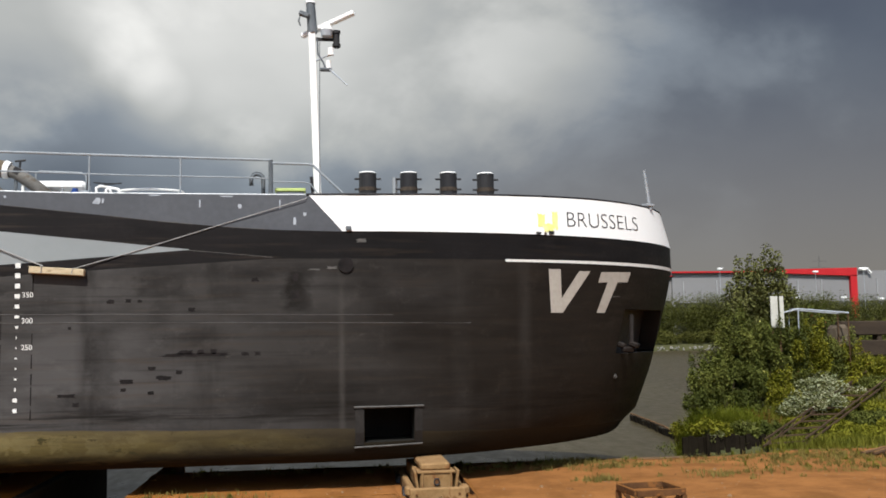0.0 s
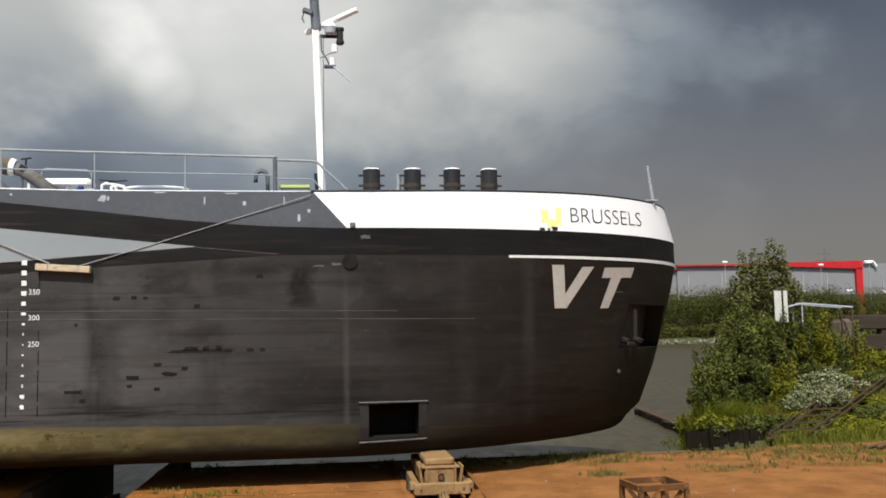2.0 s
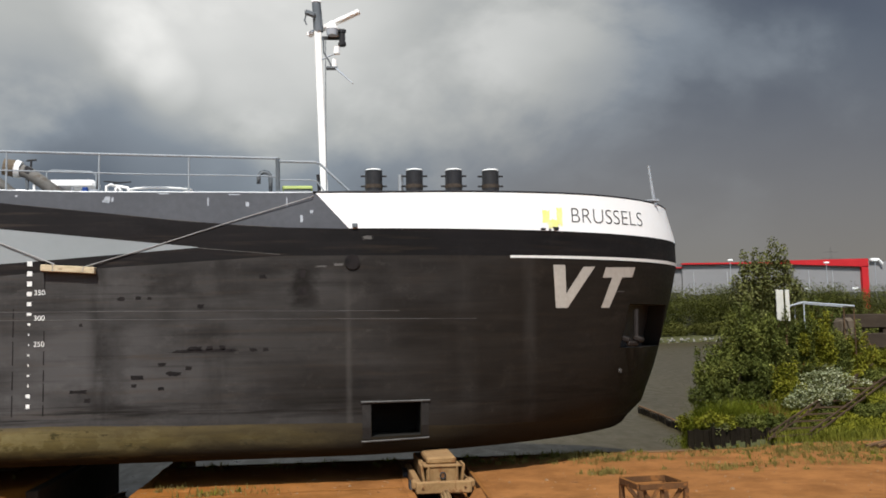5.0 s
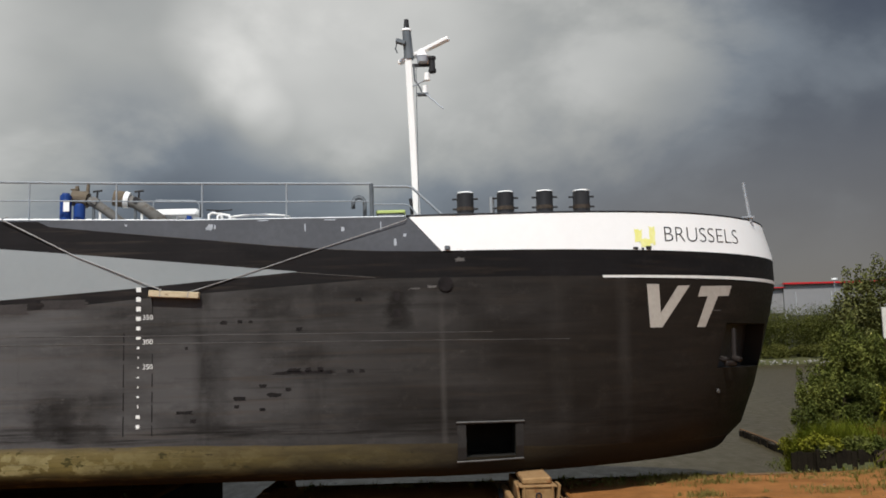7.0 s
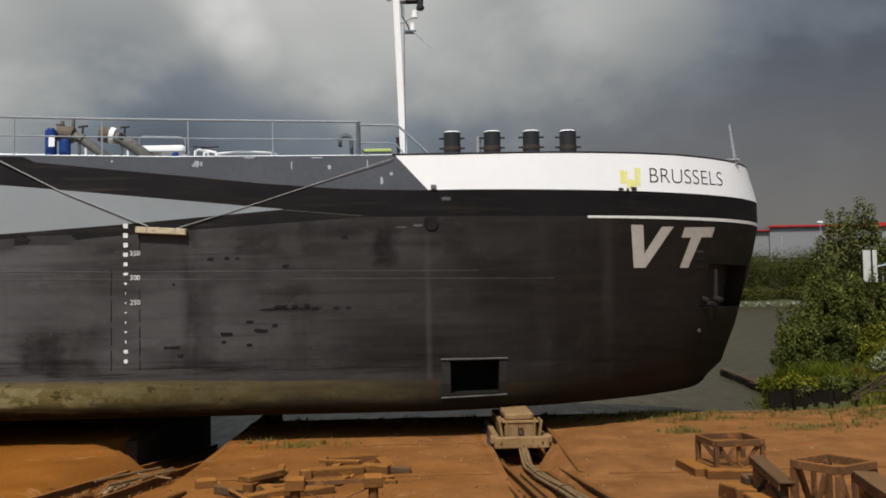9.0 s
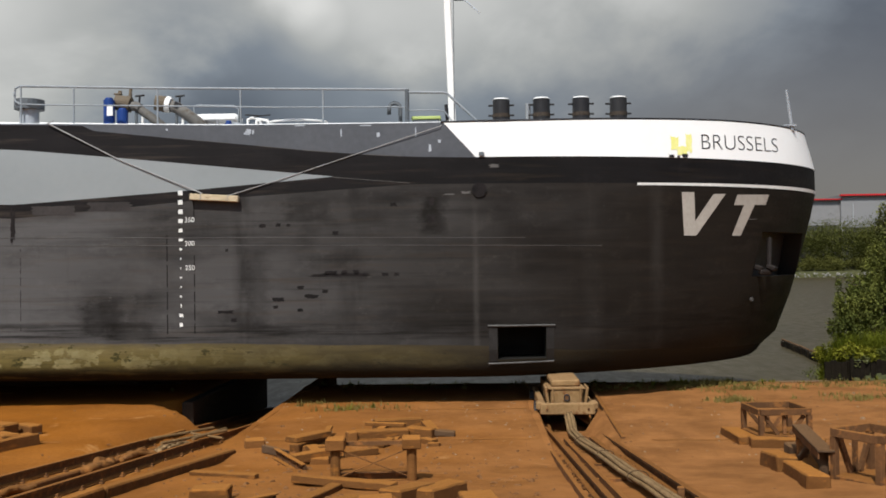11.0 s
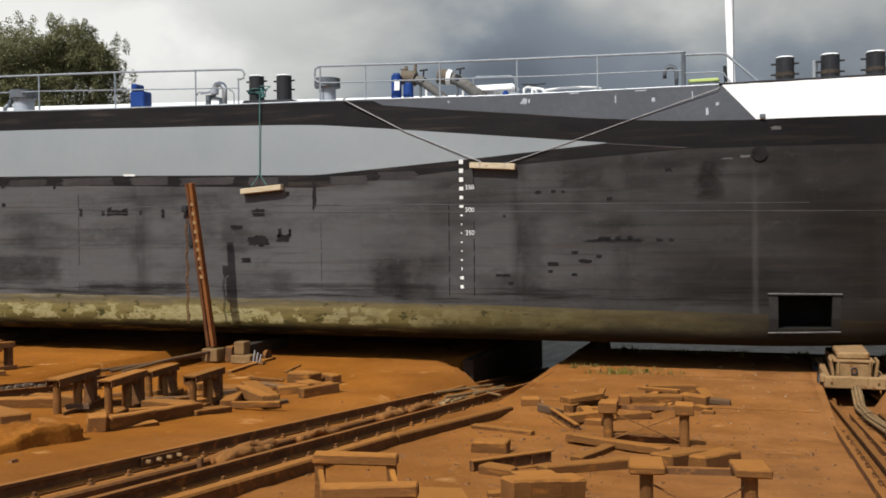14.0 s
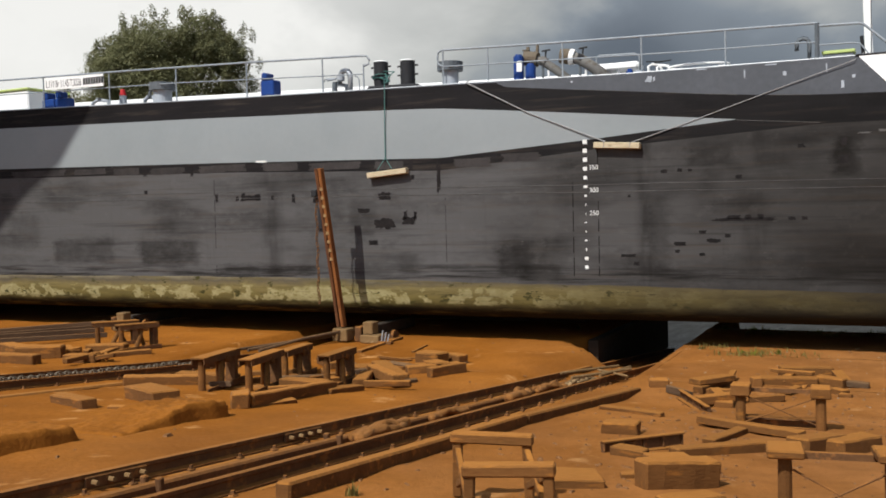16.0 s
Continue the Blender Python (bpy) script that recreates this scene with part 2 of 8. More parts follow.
    l.new(bp.outputs[0], b.inputs["Normal"])
    return m


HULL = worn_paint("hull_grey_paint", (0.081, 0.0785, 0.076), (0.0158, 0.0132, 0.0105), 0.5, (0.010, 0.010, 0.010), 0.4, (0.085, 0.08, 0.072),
                  ((0.18, 0.085, 0.5, True), (4.0, 0.2, 0.22, True), (-4.6, 0.28, 0.6, False), (-2.4, 0.35, 0.5, False), (2.6, 0.3, 0.12, True), (-14.2, 0.4, 0.4, False), (-6.9, 0.3, 0.5, True)),
                  ((-3.70, 2.50, -2.78, 2.92, 0.75), (-3.42, 1.95, -3.1, 2.42, 0.5), (-4.62, 0.2, -4.12, 1.95, 0.6), (-0.92, 2.2, -0.46, 3.0, 1.15), (0.5, 2.4, 1.1, 2.8, 0.5), (-2.35, 2.42, -1.7, 2.64, 0.45),
                   (-18.6, 0.45, -16.65, 1.08, 0.8), (-21.8, 0.5, -19.6, 1.15, 0.7), (-8.0, 0.17, -7.2, 0.95, 0.85), (-7.45, 0.08, -6.5, 0.45, 0.8), (-15.9, 0.18, -12.9, 0.42, 0.8), (-10.6, 0.2, -10.0, 0.72, 0.5),
                   (-5.1, 0.42, -4.62, 0.68, 0.6), (-11.9, 1.2, -11.2, 2.0, 0.4), (-23.6, 0.9, -22.4, 1.9, 0.4), (1.7, 1.9, 3.2, 2.08, 0.5), (-1.4, 0.2, 0.2, 0.45, 0.4)))
BLACK = worn_paint("hull_black_paint", (0.0125, 0.011, 0.011), (0.009, 0.0082, 0.008), 0.55, (0.026, 0.023, 0.022), 0.35)
LGREY = surface("hull_light_grey_paint", (0.218, 0.240, 0.242), (0.247, 0.268, 0.268), 0.5, 0.45, 0, 0.02, 6, grain=0.1)
DGREY = surface("hull_mid_grey_paint", (0.068, 0.073, 0.081), (0.084, 0.089, 0.098), 0.8, 0.5, 0, 0.05, 8)


def waterline(name):
    """Old antifouling: a pale dried crust near the waterline over olive slime, with shading to black at the bottom put
    into the colour, darker and browner forward.
    """
    m = bpy.data.materials.new(name)
    m.use_nodes = True
    n, l = m.node_tree.nodes, m.node_tree.links
    b = n["Principled BSDF"]
    tc = n.new("ShaderNodeTexCoord")
    sep = n.new("ShaderNodeSeparateXYZ")
    l.new(tc.outputs["Object"], sep.inputs[0])

    def tex(sc, detail, rgh, off):
        mp = n.new("ShaderNodeMapping")
        mp.inputs["Scale"].default_value, mp.inputs["Location"].default_value = sc, (off, off, off)
        l.new(tc.outputs["Object"], mp.inputs["Vector"])
        t = n.new("ShaderNodeTexNoise")
        t.inputs["Scale"].default_value, t.inputs["Detail"].default_value, t.inputs["Roughness"].default_value = 1.0, detail, rgh
        l.new(mp.outputs[0], t.inputs["Vector"])
        return t.outputs[0]

    def madd(v, k, w):
        x = n.new("ShaderNodeMath")
        x.operation = "MULTIPLY_ADD"
        l.new(v, x.inputs[0])
        x.inputs[1].default_value = k
        if hasattr(w, "is_linked"):
            l.new(w, x.inputs[2])
        else:
            x.inputs[2].default_value = w
        return x.outputs[0]

    def rng(v, lo, hi, c=0.0, d=1.0):
        x = n.new("ShaderNodeMapRange")
        l.new(v, x.inputs[0])
        for i, q in enumerate((lo, hi, c, d)):
            x.inputs[i + 1].default_value = q
        return x.outputs[0]

    def mix(f, p, q):
        x = n.new("ShaderNodeMix")
        x.data_type = "RGBA"
        l.new(f, x.inputs["Factor"])
        for i, v in ((6, p), (7, q)):
            if hasattr(v, "is_linked"):
                l.new(v, x.inputs[i])
            else:
                x.inputs[i].default_value = (*v, 1)
        return x.outputs[2]

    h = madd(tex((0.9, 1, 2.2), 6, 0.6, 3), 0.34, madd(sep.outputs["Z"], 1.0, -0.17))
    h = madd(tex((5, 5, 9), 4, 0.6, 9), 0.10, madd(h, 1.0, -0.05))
    # colour by height; the black end paints the bilge's shading towards the keel
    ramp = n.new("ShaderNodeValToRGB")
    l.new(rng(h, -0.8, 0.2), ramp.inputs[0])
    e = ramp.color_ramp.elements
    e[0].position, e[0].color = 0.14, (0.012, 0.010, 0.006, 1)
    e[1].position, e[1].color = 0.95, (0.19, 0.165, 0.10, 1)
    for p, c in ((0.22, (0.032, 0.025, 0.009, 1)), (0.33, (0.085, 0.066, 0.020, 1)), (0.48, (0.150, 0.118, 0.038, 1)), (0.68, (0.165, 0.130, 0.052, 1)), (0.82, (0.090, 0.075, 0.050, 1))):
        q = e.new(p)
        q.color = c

    def both(a, b):
        x = n.new("ShaderNodeMath")
        x.operation = "MULTIPLY"
        l.new(a, x.inputs[0])
        l.new(b, x.inputs[1])
        return x.outputs[0]

    col = mix(rng(tex((0.9, 1, 9), 6, 0.65, 52), 0.52, 0.60, 0.0, 0.6), ramp.outputs[0], (0.105, 0.084, 0.030))
    flakes = rng(tex((1.9, 1, 2.4), 8, 0.62, 21), 0.478, 0.50)                 # dried crust that has come off in flakes
    flakes = both(flakes, rng(tex((3.2, 1, 7.0), 6, 0.7, 27), 0.62, 0.58))
    zone = both(rng(h, -0.50, -0.45), rng(h, -0.10, -0.16))
    chalk = mix(rng(tex((6, 1, 8), 5, 0.6, 77), 0.35, 0.65), (0.315, 0.277, 0.138), (0.235, 0.20, 0.086))
    col = mix(both(both(flakes, zone), rng(sep.outputs["X"], -9.5, -5.5, 0.95, 0.22)), col, chalk)
    col = mix(both(rng(tex((2.4, 1, 5.0), 7, 0.7, 35), 0.60, 0.63), rng(h, -0.55, -0.45)), col, (0.050, 0.045, 0.014))
    col = mix(rng(tex((0.5, 1, 12), 5, 0.6, 33), 0.58, 0.72, 0.0, 0.5), col, (0.06, 0.048, 0.02))
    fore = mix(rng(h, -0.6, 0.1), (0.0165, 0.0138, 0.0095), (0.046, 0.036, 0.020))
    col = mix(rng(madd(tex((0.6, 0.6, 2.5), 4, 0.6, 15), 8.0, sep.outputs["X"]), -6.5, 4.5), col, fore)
    l.new(col, b.inputs["Base Color"])
    b.inputs["Roughness"].default_value, b.inputs["Specular IOR Level"].default_value = 0.85, 0.1
    bp = n.new("ShaderNodeBump")
    bp.inputs["Strength"].default_value, bp.inputs["Distance"].default_value = 0.4, 0.02
    l.new(tex((9, 9, 14), 5, 0.6, 1), bp.inputs["Height"])
    l.new(bp.outputs[0], b.inputs["Normal"])
    return m


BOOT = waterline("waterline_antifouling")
CHAINGREY = surface("dusty_chain_steel", (0.16, 0.125, 0.08), (0.26, 0.21, 0.15), 8, 0.8, 0.2, 0.2, 40)
BOGIE = surface("dusty_bogie_steel", (0.16, 0.09, 0.035), (0.24, 0.145, 0.06), 3, 0.9, 0, 0.4, 24, (0.30, 0.20, 0.10), 0.6)
SEAM = surface("rubbed_weld_paint", (0.050, 0.047, 0.044), (0.095, 0.090, 0.084), 3, 0.6, 0, 0.05, 10)
KEEL = surface("bottom_black", (0.008, 0.008, 0.007), (0.02, 0.018, 0.014), 1.5, 0.8, 0, 0.2)
WHITE = surface("white_gloss_paint", (0.80, 0.80, 0.77), (0.84, 0.84, 0.81), 0.6, 0.35, 0, 0.01, 6, spec=0.4, grain=0.08)
DECK = surface("deck_paint", (0.30, 0.31, 0.31), (0.4, 0.4, 0.4), 1, 0.7)
GALV = surface("galvanised_steel", (0.34, 0.36, 0.37), (0.45, 0.46, 0.47), 4, 0.45, 0.6, 0.05, 30)
BARS = surface("dark_bar_paint", (0.02, 0.02, 0.022), (0.03, 0.03, 0.03), 2, 0.5)
WATER = surface("river_water", (0.050, 0.041, 0.022), (0.072, 0.059, 0.031), 0.3, 0.34, 0, 0.8, 2.0, None, 0.6, (1, 0.4, 1), spec=0.045)
RUSTY = surface("rusty_steel", (0.090, 0.044, 0.019), (0.18, 0.082, 0.030), 2.5, 0.85, 0.1, 0.4, 26, (0.25, 0.105, 0.030), 0.56, vary=0.18, dust=((0.36, 0.140, 0.024), 0.65))
TIMBER = surface("dusty_timber", (0.105, 0.043, 0.010), (0.185, 0.078, 0.020), 1.6, 0.9, 0, 0.3, 22, (0.25, 0.098, 0.018), 0.56, (0.6, 2.5, 2.5), vary=0.2, dust=((0.40, 0.160, 0.028), 0.8))
BEIGE = surface("dusty_cart_steel", (0.20, 0.118, 0.047), (0.33, 0.205, 0.092), 3.5, 0.85, 0.0, 0.4, 24, (0.17, 0.078, 0.028), 0.54, dust=((0.40, 0.24, 0.11), 0.5))
CONC = surface("quay_concrete", (0.12, 0.075, 0.04), (0.18, 0.11, 0.055), 0.8, 0.9, 0, 0.4)
SOIL = surface("bank_soil", (0.045, 0.05, 0.018), (0.09, 0.085, 0.035), 0.7, 0.95, 0, 0.5, 8, (0.14, 0.075, 0.035), 0.66)




def foliage(name, dark, light, shine=0.5):
    """Leaves: each its own shade, with some light coming through."""
    m = bpy.data.materials.new(name)
    m.use_nodes = True
    n, l = m.node_tree.nodes, m.node_tree.links
    b, out = n["Principled BSDF"], n["Material Output"]
    geo = n.new("ShaderNodeNewGeometry")
    tc = n.new("ShaderNodeTexCoord")
    big = n.new("ShaderNodeTexNoise")
    big.inputs["Scale"].default_value = 1.5
    l.new(tc.outputs["Object"], big.inputs["Vector"])
    add = n.new("ShaderNodeMath")
    add.operation = "MULTIPLY_ADD"
    l.new(geo.outputs["Random Per Island"], add.inputs[0])
    add.inputs[1].default_value = 0.32
    rng = n.new("ShaderNodeMapRange")
    l.new(big.outputs[0], rng.inputs[0])
    for i, q in enumerate((0.32, 0.68, 0.0, 0.68)):
        rng.inputs[i + 1].default_value = q
    l.new(rng.outputs[0], add.inputs[2])
    mix = n.new("ShaderNodeMix")
    mix.data_type = "RGBA"
    l.new(add.outputs[0], mix.inputs["Factor"])
    mix.inputs[6].default_value, mix.inputs[7].default_value = (*dark, 1), (*light, 1)
    l.new(mix.outputs[2], b.inputs["Base Color"])
    b.inputs["Roughness"].default_value = shine
    b.inputs["Specular IOR Level"].default_value = 0.06
    tr = n.new("ShaderNodeBsdfTranslucent")
    l.new(mix.outputs[2], tr.inputs["Color"])
    ms = n.new("ShaderNodeMixShader")
    ms.inputs[0].default_value = 0.22
    l.new(b.outputs[0], ms.inputs[1])
    l.new(tr.outputs[0], ms.inputs[2])
    l.new(ms.outputs[0], out.inputs[0])
    return m


LEAF = foliage("bush_leaves", (0.046, 0.056, 0.012), (0.190, 0.205, 0.048))
LEAF_DARK = foliage("dark_bush_leaves", (0.034, 0.044, 0.010), (0.140, 0.158, 0.036))
LEAF_LIME = foliage("yellow_green_leaves", (0.080, 0.088, 0.008), (0.275, 0.265, 0.030))
ROSE = foliage("rusty_seed_heads", (0.12, 0.04, 0.015), (0.30, 0.13, 0.05), 0.7)
LEAF_TALL = foliage("shrub_leaves", (0.046, 0.052, 0.014), (0.195, 0.200, 0.070), 0.5)
LEAF_TREE = foliage("tree_leaves", (0.115, 0.117, 0.056), (0.245, 0.240, 0.125))
LEAF_FAR = foliage("far_leaves", (0.052, 0.058, 0.013), (0.098, 0.102, 0.024))
GRASS = foliage("grass_blades", (0.075, 0.085, 0.010), (0.215, 0.205, 0.030), 0.6)
BRIGHT = foliage("bright_reed_blades", (0.075, 0.095, 0.008), (0.175, 0.190, 0.020), 0.6)
DARKWOOD_SHADE = surface("black_timber_and_shade", (0.030, 0.022, 0.015), (0.055, 0.04, 0.027), 1.4, 0.9, 0, 0.5, 20, None, 0.6, (0.5, 3, 3))
RAILGREY = surface("grey_rail_paint", (0.24, 0.27, 0.29), (0.31, 0.34, 0.36), 4, 0.55, 0, 0.03, 30)
DRY = foliage("dry_grass", (0.125, 0.098, 0.026), (0.23, 0.185, 0.055), 0.7)
PALE = foliage("pale_flowers", (0.18, 0.22, 0.10), (0.56, 0.56, 0.38), 0.7)
BLOOM = foliage("yellow_flowers", (0.45, 0.40, 0.08), (0.75, 0.70, 0.25), 0.6)
BARK = surface("bark", (0.06, 0.045, 0.03), (0.10, 0.075, 0.05), 3, 0.9, 0, 0.5, 25)
PATCH = surface("fresh_black_primer", (0.011, 0.010, 0.010), (0.026, 0.022, 0.021), 5, 0.6, spec=0.05)
WORN = surface("worn_brown_black_paint", (0.022, 0.019, 0.018), (0.055, 0.048, 0.044), 1.6, 0.6, 0, 0.1, 14)
SCRAPE = surface("scraped_paint", (0.075, 0.071, 0.066), (0.12, 0.113, 0.104), 4, 0.7, 0, 0.2, 18)
MARK = surface("white_mark_paint", (0.68, 0.68, 0.64), (0.78, 0.78, 0.74), 6, 0.6, 0, 0.05, 30)
LETTER = surface("cream_letter_paint", (0.40, 0.37, 0.32), (0.46, 0.43, 0.37), 1.5, 0.55, 0, 0.05, 10)
YELLOW = surface("yellow_spray_paint", (0.80, 0.78, 0.20), (0.82, 0.81, 0.45), 4, 0.6, 0, 0.03)
BLUE = surface("blue_plastic", (0.012, 0.045, 0.19), (0.02, 0.06, 0.24), 2, 0.45, 0, 0.03)
GREEN = surface("pale_green_paint", (0.45, 0.55, 0.18), (0.52, 0.6, 0.22), 2, 0.5, 0, 0.03)
RED = surface("red_paint", (0.42, 0.016, 0.020), (0.50, 0.024, 0.028), 0.4, 0.5, 0, 0.02, 4)
PALEGREY = surface("light_grey_paint", (0.33, 0.36, 0.39), (0.40, 0.43, 0.46), 2, 0.5, 0, 0.05)
RINGGREY = surface("dark_grey_steel", (0.10, 0.115, 0.125), (0.15, 0.165, 0.175), 3, 0.55, 0.2, 0.08)
RUSTPIPE = surface("brown_flange_rust", (0.12, 0.095, 0.066), (0.20, 0.165, 0.12), 5, 0.8, 0.2, 0.2)
ROPE = surface("pale_rope", (0.30, 0.295, 0.285), (0.42, 0.41, 0.395), 12, 0.9, 0, 0.5, 90)
GREENROPE = surface("green_rope", (0.06, 0.16, 0.14), (0.10, 0.22, 0.20), 12, 0.85, 0, 0.5, 90)
PALLET = surface("fresh_pine", (0.46, 0.37, 0.23), (0.60, 0.50, 0.34), 2.5, 0.75, 0, 0.3, 30, (0.24, 0.18, 0.10), 0.58, (1, 6, 6))
PROPRUST = surface("orange_rust_steel", (0.18, 0.062, 0.018), (0.29, 0.108, 0.028), 2.5, 0.85, 0.1, 0.4, 24, (0.09, 0.035, 0.015), 0.62)
CABLE = surface("worn_hose", (0.20, 0.120, 0.052), (0.33, 0.215, 0.10), 5, 0.85, 0, 0.4, 30, vary=0.2)
CLADDING = surface("grey_cladding", (0.195, 0.192, 0.190), (0.225, 0.222, 0.220), 0.05, 0.6, 0, 0.0, 0.6, grain=0.1)
STONE = surface("pale_riprap", (0.22, 0.21, 0.18), (0.34, 0.32, 0.28), 0.6, 0.9, 0, 0.3, 4, vary=0.25)
OLDWOOD = surface("weathered_dark_timber", (0.068, 0.040, 0.021), (0.125, 0.074, 0.039), 1.4, 0.9, 0, 0.5, 20, None, 0.6, (0.5, 3, 3), vary=0.2, dust=((0.25, 0.125, 0.045), 0.55))


# ---- helpers ----
def part(name, bm, material, parent=None, label="", smooth=False, m=None):
    """Links a bmesh as one mesh object, under a thing or on its own."""
    me = bpy.data.meshes.new(name)
    bmesh.ops.recalc_face_normals(bm, faces=bm.faces)
    bm.to_mesh(me)
    bm.free()
    for mt in material if isinstance(material, (list, tuple)) else [material]:
        me.materials.append(mt)
    if smooth:
        for p in me.polygons:
            p.use_smooth = True
    ob = new(name, me)
    ob.parent = parent
    if m is not None:
        ob.matrix_basis = m
    if label:
        tagged(ob, label)
    return ob


def empty(name, m=None, **tags):
    ob = new(name)
    ob.empty_display_size = 0.1
    if m is not None:
        ob.matrix_basis = m
    return tagged(ob, **tags)


def box(bm, size, m=None, bevel=0.0, wob=0.0, rnd=random):
    """A box of the given size about its base's middle, with bevelled, slightly uneven edges."""
    sx, sy, sz = size
    made = bmesh.ops.create_cube(bm, size=1.0, matrix=Matrix.Diagonal((sx, sy, sz, 1)))["verts"]
    for v in made:
        v.co.z += sz / 2
        if wob:
            v.co += Vector((rnd.uniform(-wob, wob), rnd.uniform(-wob, wob), rnd.uniform(-wob, wob)))
    if bevel:
        edges = {e for v in made for e in v.link_edges}
        made = bmesh.ops.bevel(bm, geom=list(edges), offset=bevel, segments=1, affect="EDGES", clamp_overlap=True)["verts"]
    if m is not None:
        bmesh.ops.transform(bm, matrix=m, verts=made)
    return bm


def rod(bm, a, b, r, r2=None, seg=8, cap=True):
    """A round bar from a to b."""
    a, b = Vector(a), Vector(b)
    d = b - a
    m = Matrix.Translation((a + b) / 2) @ d.to_track_quat("Z", "Y").to_matrix().to_4x4()
    bmesh.ops.create_cone(bm, cap_ends=cap, segments=seg, radius1=r, radius2=r if r2 is None else r2, depth=d.length, matrix=m)
    return bm


def beam(bm, a, b, w, h, up=(0, 0, 1), bevel=0.0):
    """A square bar from a to b, w wide and h high."""
    a, b = Vector(a), Vector(b)
    y = (b - a).normalized()
    x = y.cross(Vector(up)).normalized()
    z = x.cross(y)
    m = Matrix((x, y, z)).transposed().to_4x4()
    m.translation = (a + b) / 2
    n0 = len(bm.verts)
    made = bmesh.ops.create_cube(bm, size=1.0, matrix=m @ Matrix.Diagonal((w, (b - a).length, h, 1)))["verts"]
    if bevel:
        edges = {e for v in made for e in v.link_edges}
        bmesh.ops.bevel(bm, geom=list(edges), offset=bevel, segments=1, affect="EDGES", clamp_overlap=True)
    return bm


def tube(bm, pts, r, seg=8):
    """A round bar along a line of points."""
    pts = [Vector(p) for p in pts]
    rings = []
    for i, p in enumerate(pts):
        d = (pts[min(i + 1, len(pts) - 1)] - pts[max(i - 1, 0)]).normalized()
        q = d.to_track_quat("Z", "Y")
        rings.append([bm.verts.new(p + q @ Vector((r * math.cos(k * math.tau / seg), r * math.sin(k * math.tau / seg), 0))) for k in range(seg)])
    for a, b in zip(rings, rings[1:]):
        for k in range(seg):
            bm.faces.new((a[k], a[(k + 1) % seg], b[(k + 1) % seg], b[k]))
    bm.faces.new(rings[0][::-1])
    bm.faces.new(rings[-1])
    return bm


def lerp(table, x):
    """Straight lines between the pairs of a table."""
    if x <= table[0][0]:
        return table[0][1]
    for (x0, y0), (x1, y1) in zip(table, table[1:]):
        if x <= x1:
            return y0 + (y1 - y0) * (x - x0) / (x1 - x0)
    return table[-1][1]


def smooth01(v, a, b):
    t = min(1.0, max(0.0, (v - a) / (b - a)))
    return t * t * (3 - 2 * t)


B = bmesh.new

# ---- the ground ----
LEVEL, WATER_Z = -1.35, -2.5


def rail_z(y):
    return 0.08 - 0.091 * y


def shore_x(y):
    return lerp(((24.0, 8.4), (26.5, 8.9), (29.0, 10.1), (33.3, 11.5), (36.4, 12.2), (42.7, 13.1), (47.2, 13.6)), y)


def bank_x(y):
    return lerp(((24.4, 9.6), (27.0, 10.2), (28.5, 12.2), (33.0, 14.2), (47.0, 20.2)), y)


def quay_y(x):
    return lerp(((5.0, 23.65), (6.4, 23.65), (7.3, 23.40), (8.1, 23.28), (9.0, 23.34), (10.4, 23.7), (12.0, 24.2)), x)


def ground_z(x, y):
    """The slipway's yard slopes to a level strip under the ship and ends at the water; a bank rises beside the bow."""
    z = max(LEVEL, -0.07 - 0.091 * y)
    if y > 240:
        return -4.2 + 3.2 * smooth01(y, 247, 251) + 2.5 * smooth01(y, 251, 275)
    left = lerp(((14.0, -6.05), (16.2, -5.95), (17.5, -5.5), (19.2, -5.3), (20.6, -6.05)), y)
    if left < x < -4.0 and y > 14.0:                       # the opening in which a track runs down to the water
        z = min(z, rail_z(y) - 0.14)
    if left - 1.5 < x <= left and 14.0 < y < 21:
        z = min(z, rail_z(y) - 0.14 + 0.9 * (left - x))
    if 1.35 < x < lerp(((15.9, 2.60), (22.1, 2.81)), y) - 0.2 and y > 13.5:
        z = min(z, rail_z(y) - 0.12)
    if -13.9 < x < -12.2 and y > 14.5:
        z = min(z, rail_z(y) - 0.15)
    if x < -34 and y > 28:
        return -1.0 if y < 150 else -4.2
    if x > 8.6 and y > 23.5:                              # the overgrown bank
        z = LEVEL + 2.2 * smooth01(y, 25, 31)
        if y < 25.0 and x < 11.2:                         # a narrow inlet in front of the added dark boards
            z -= 1.4 * smooth01(y, quay_y(x), quay_y(x) + 0.25) * smooth01(11.2 - x, 0.0, 0.25)
        drop = max(smooth01(bank_x(y) - x, 0.0, 1.6) if y > 24.4 else 0.0, smooth01(y, 46, 48))
        return z + (-4.2 - z) * drop
    edge = quay_y(x) if x > -4.0 else 28.0
    if y > edge:
        z = max(-4.2, LEVEL - 3.0 * (y - edge) / 0.25)
    return z


def spaced(stops):
    out = []
    for a, b, step in stops:
        k = max(1, round((b - a) / step))
        out += [a + (b - a) * i / k for i in range(k)]
    return out + [stops[-1][1]]


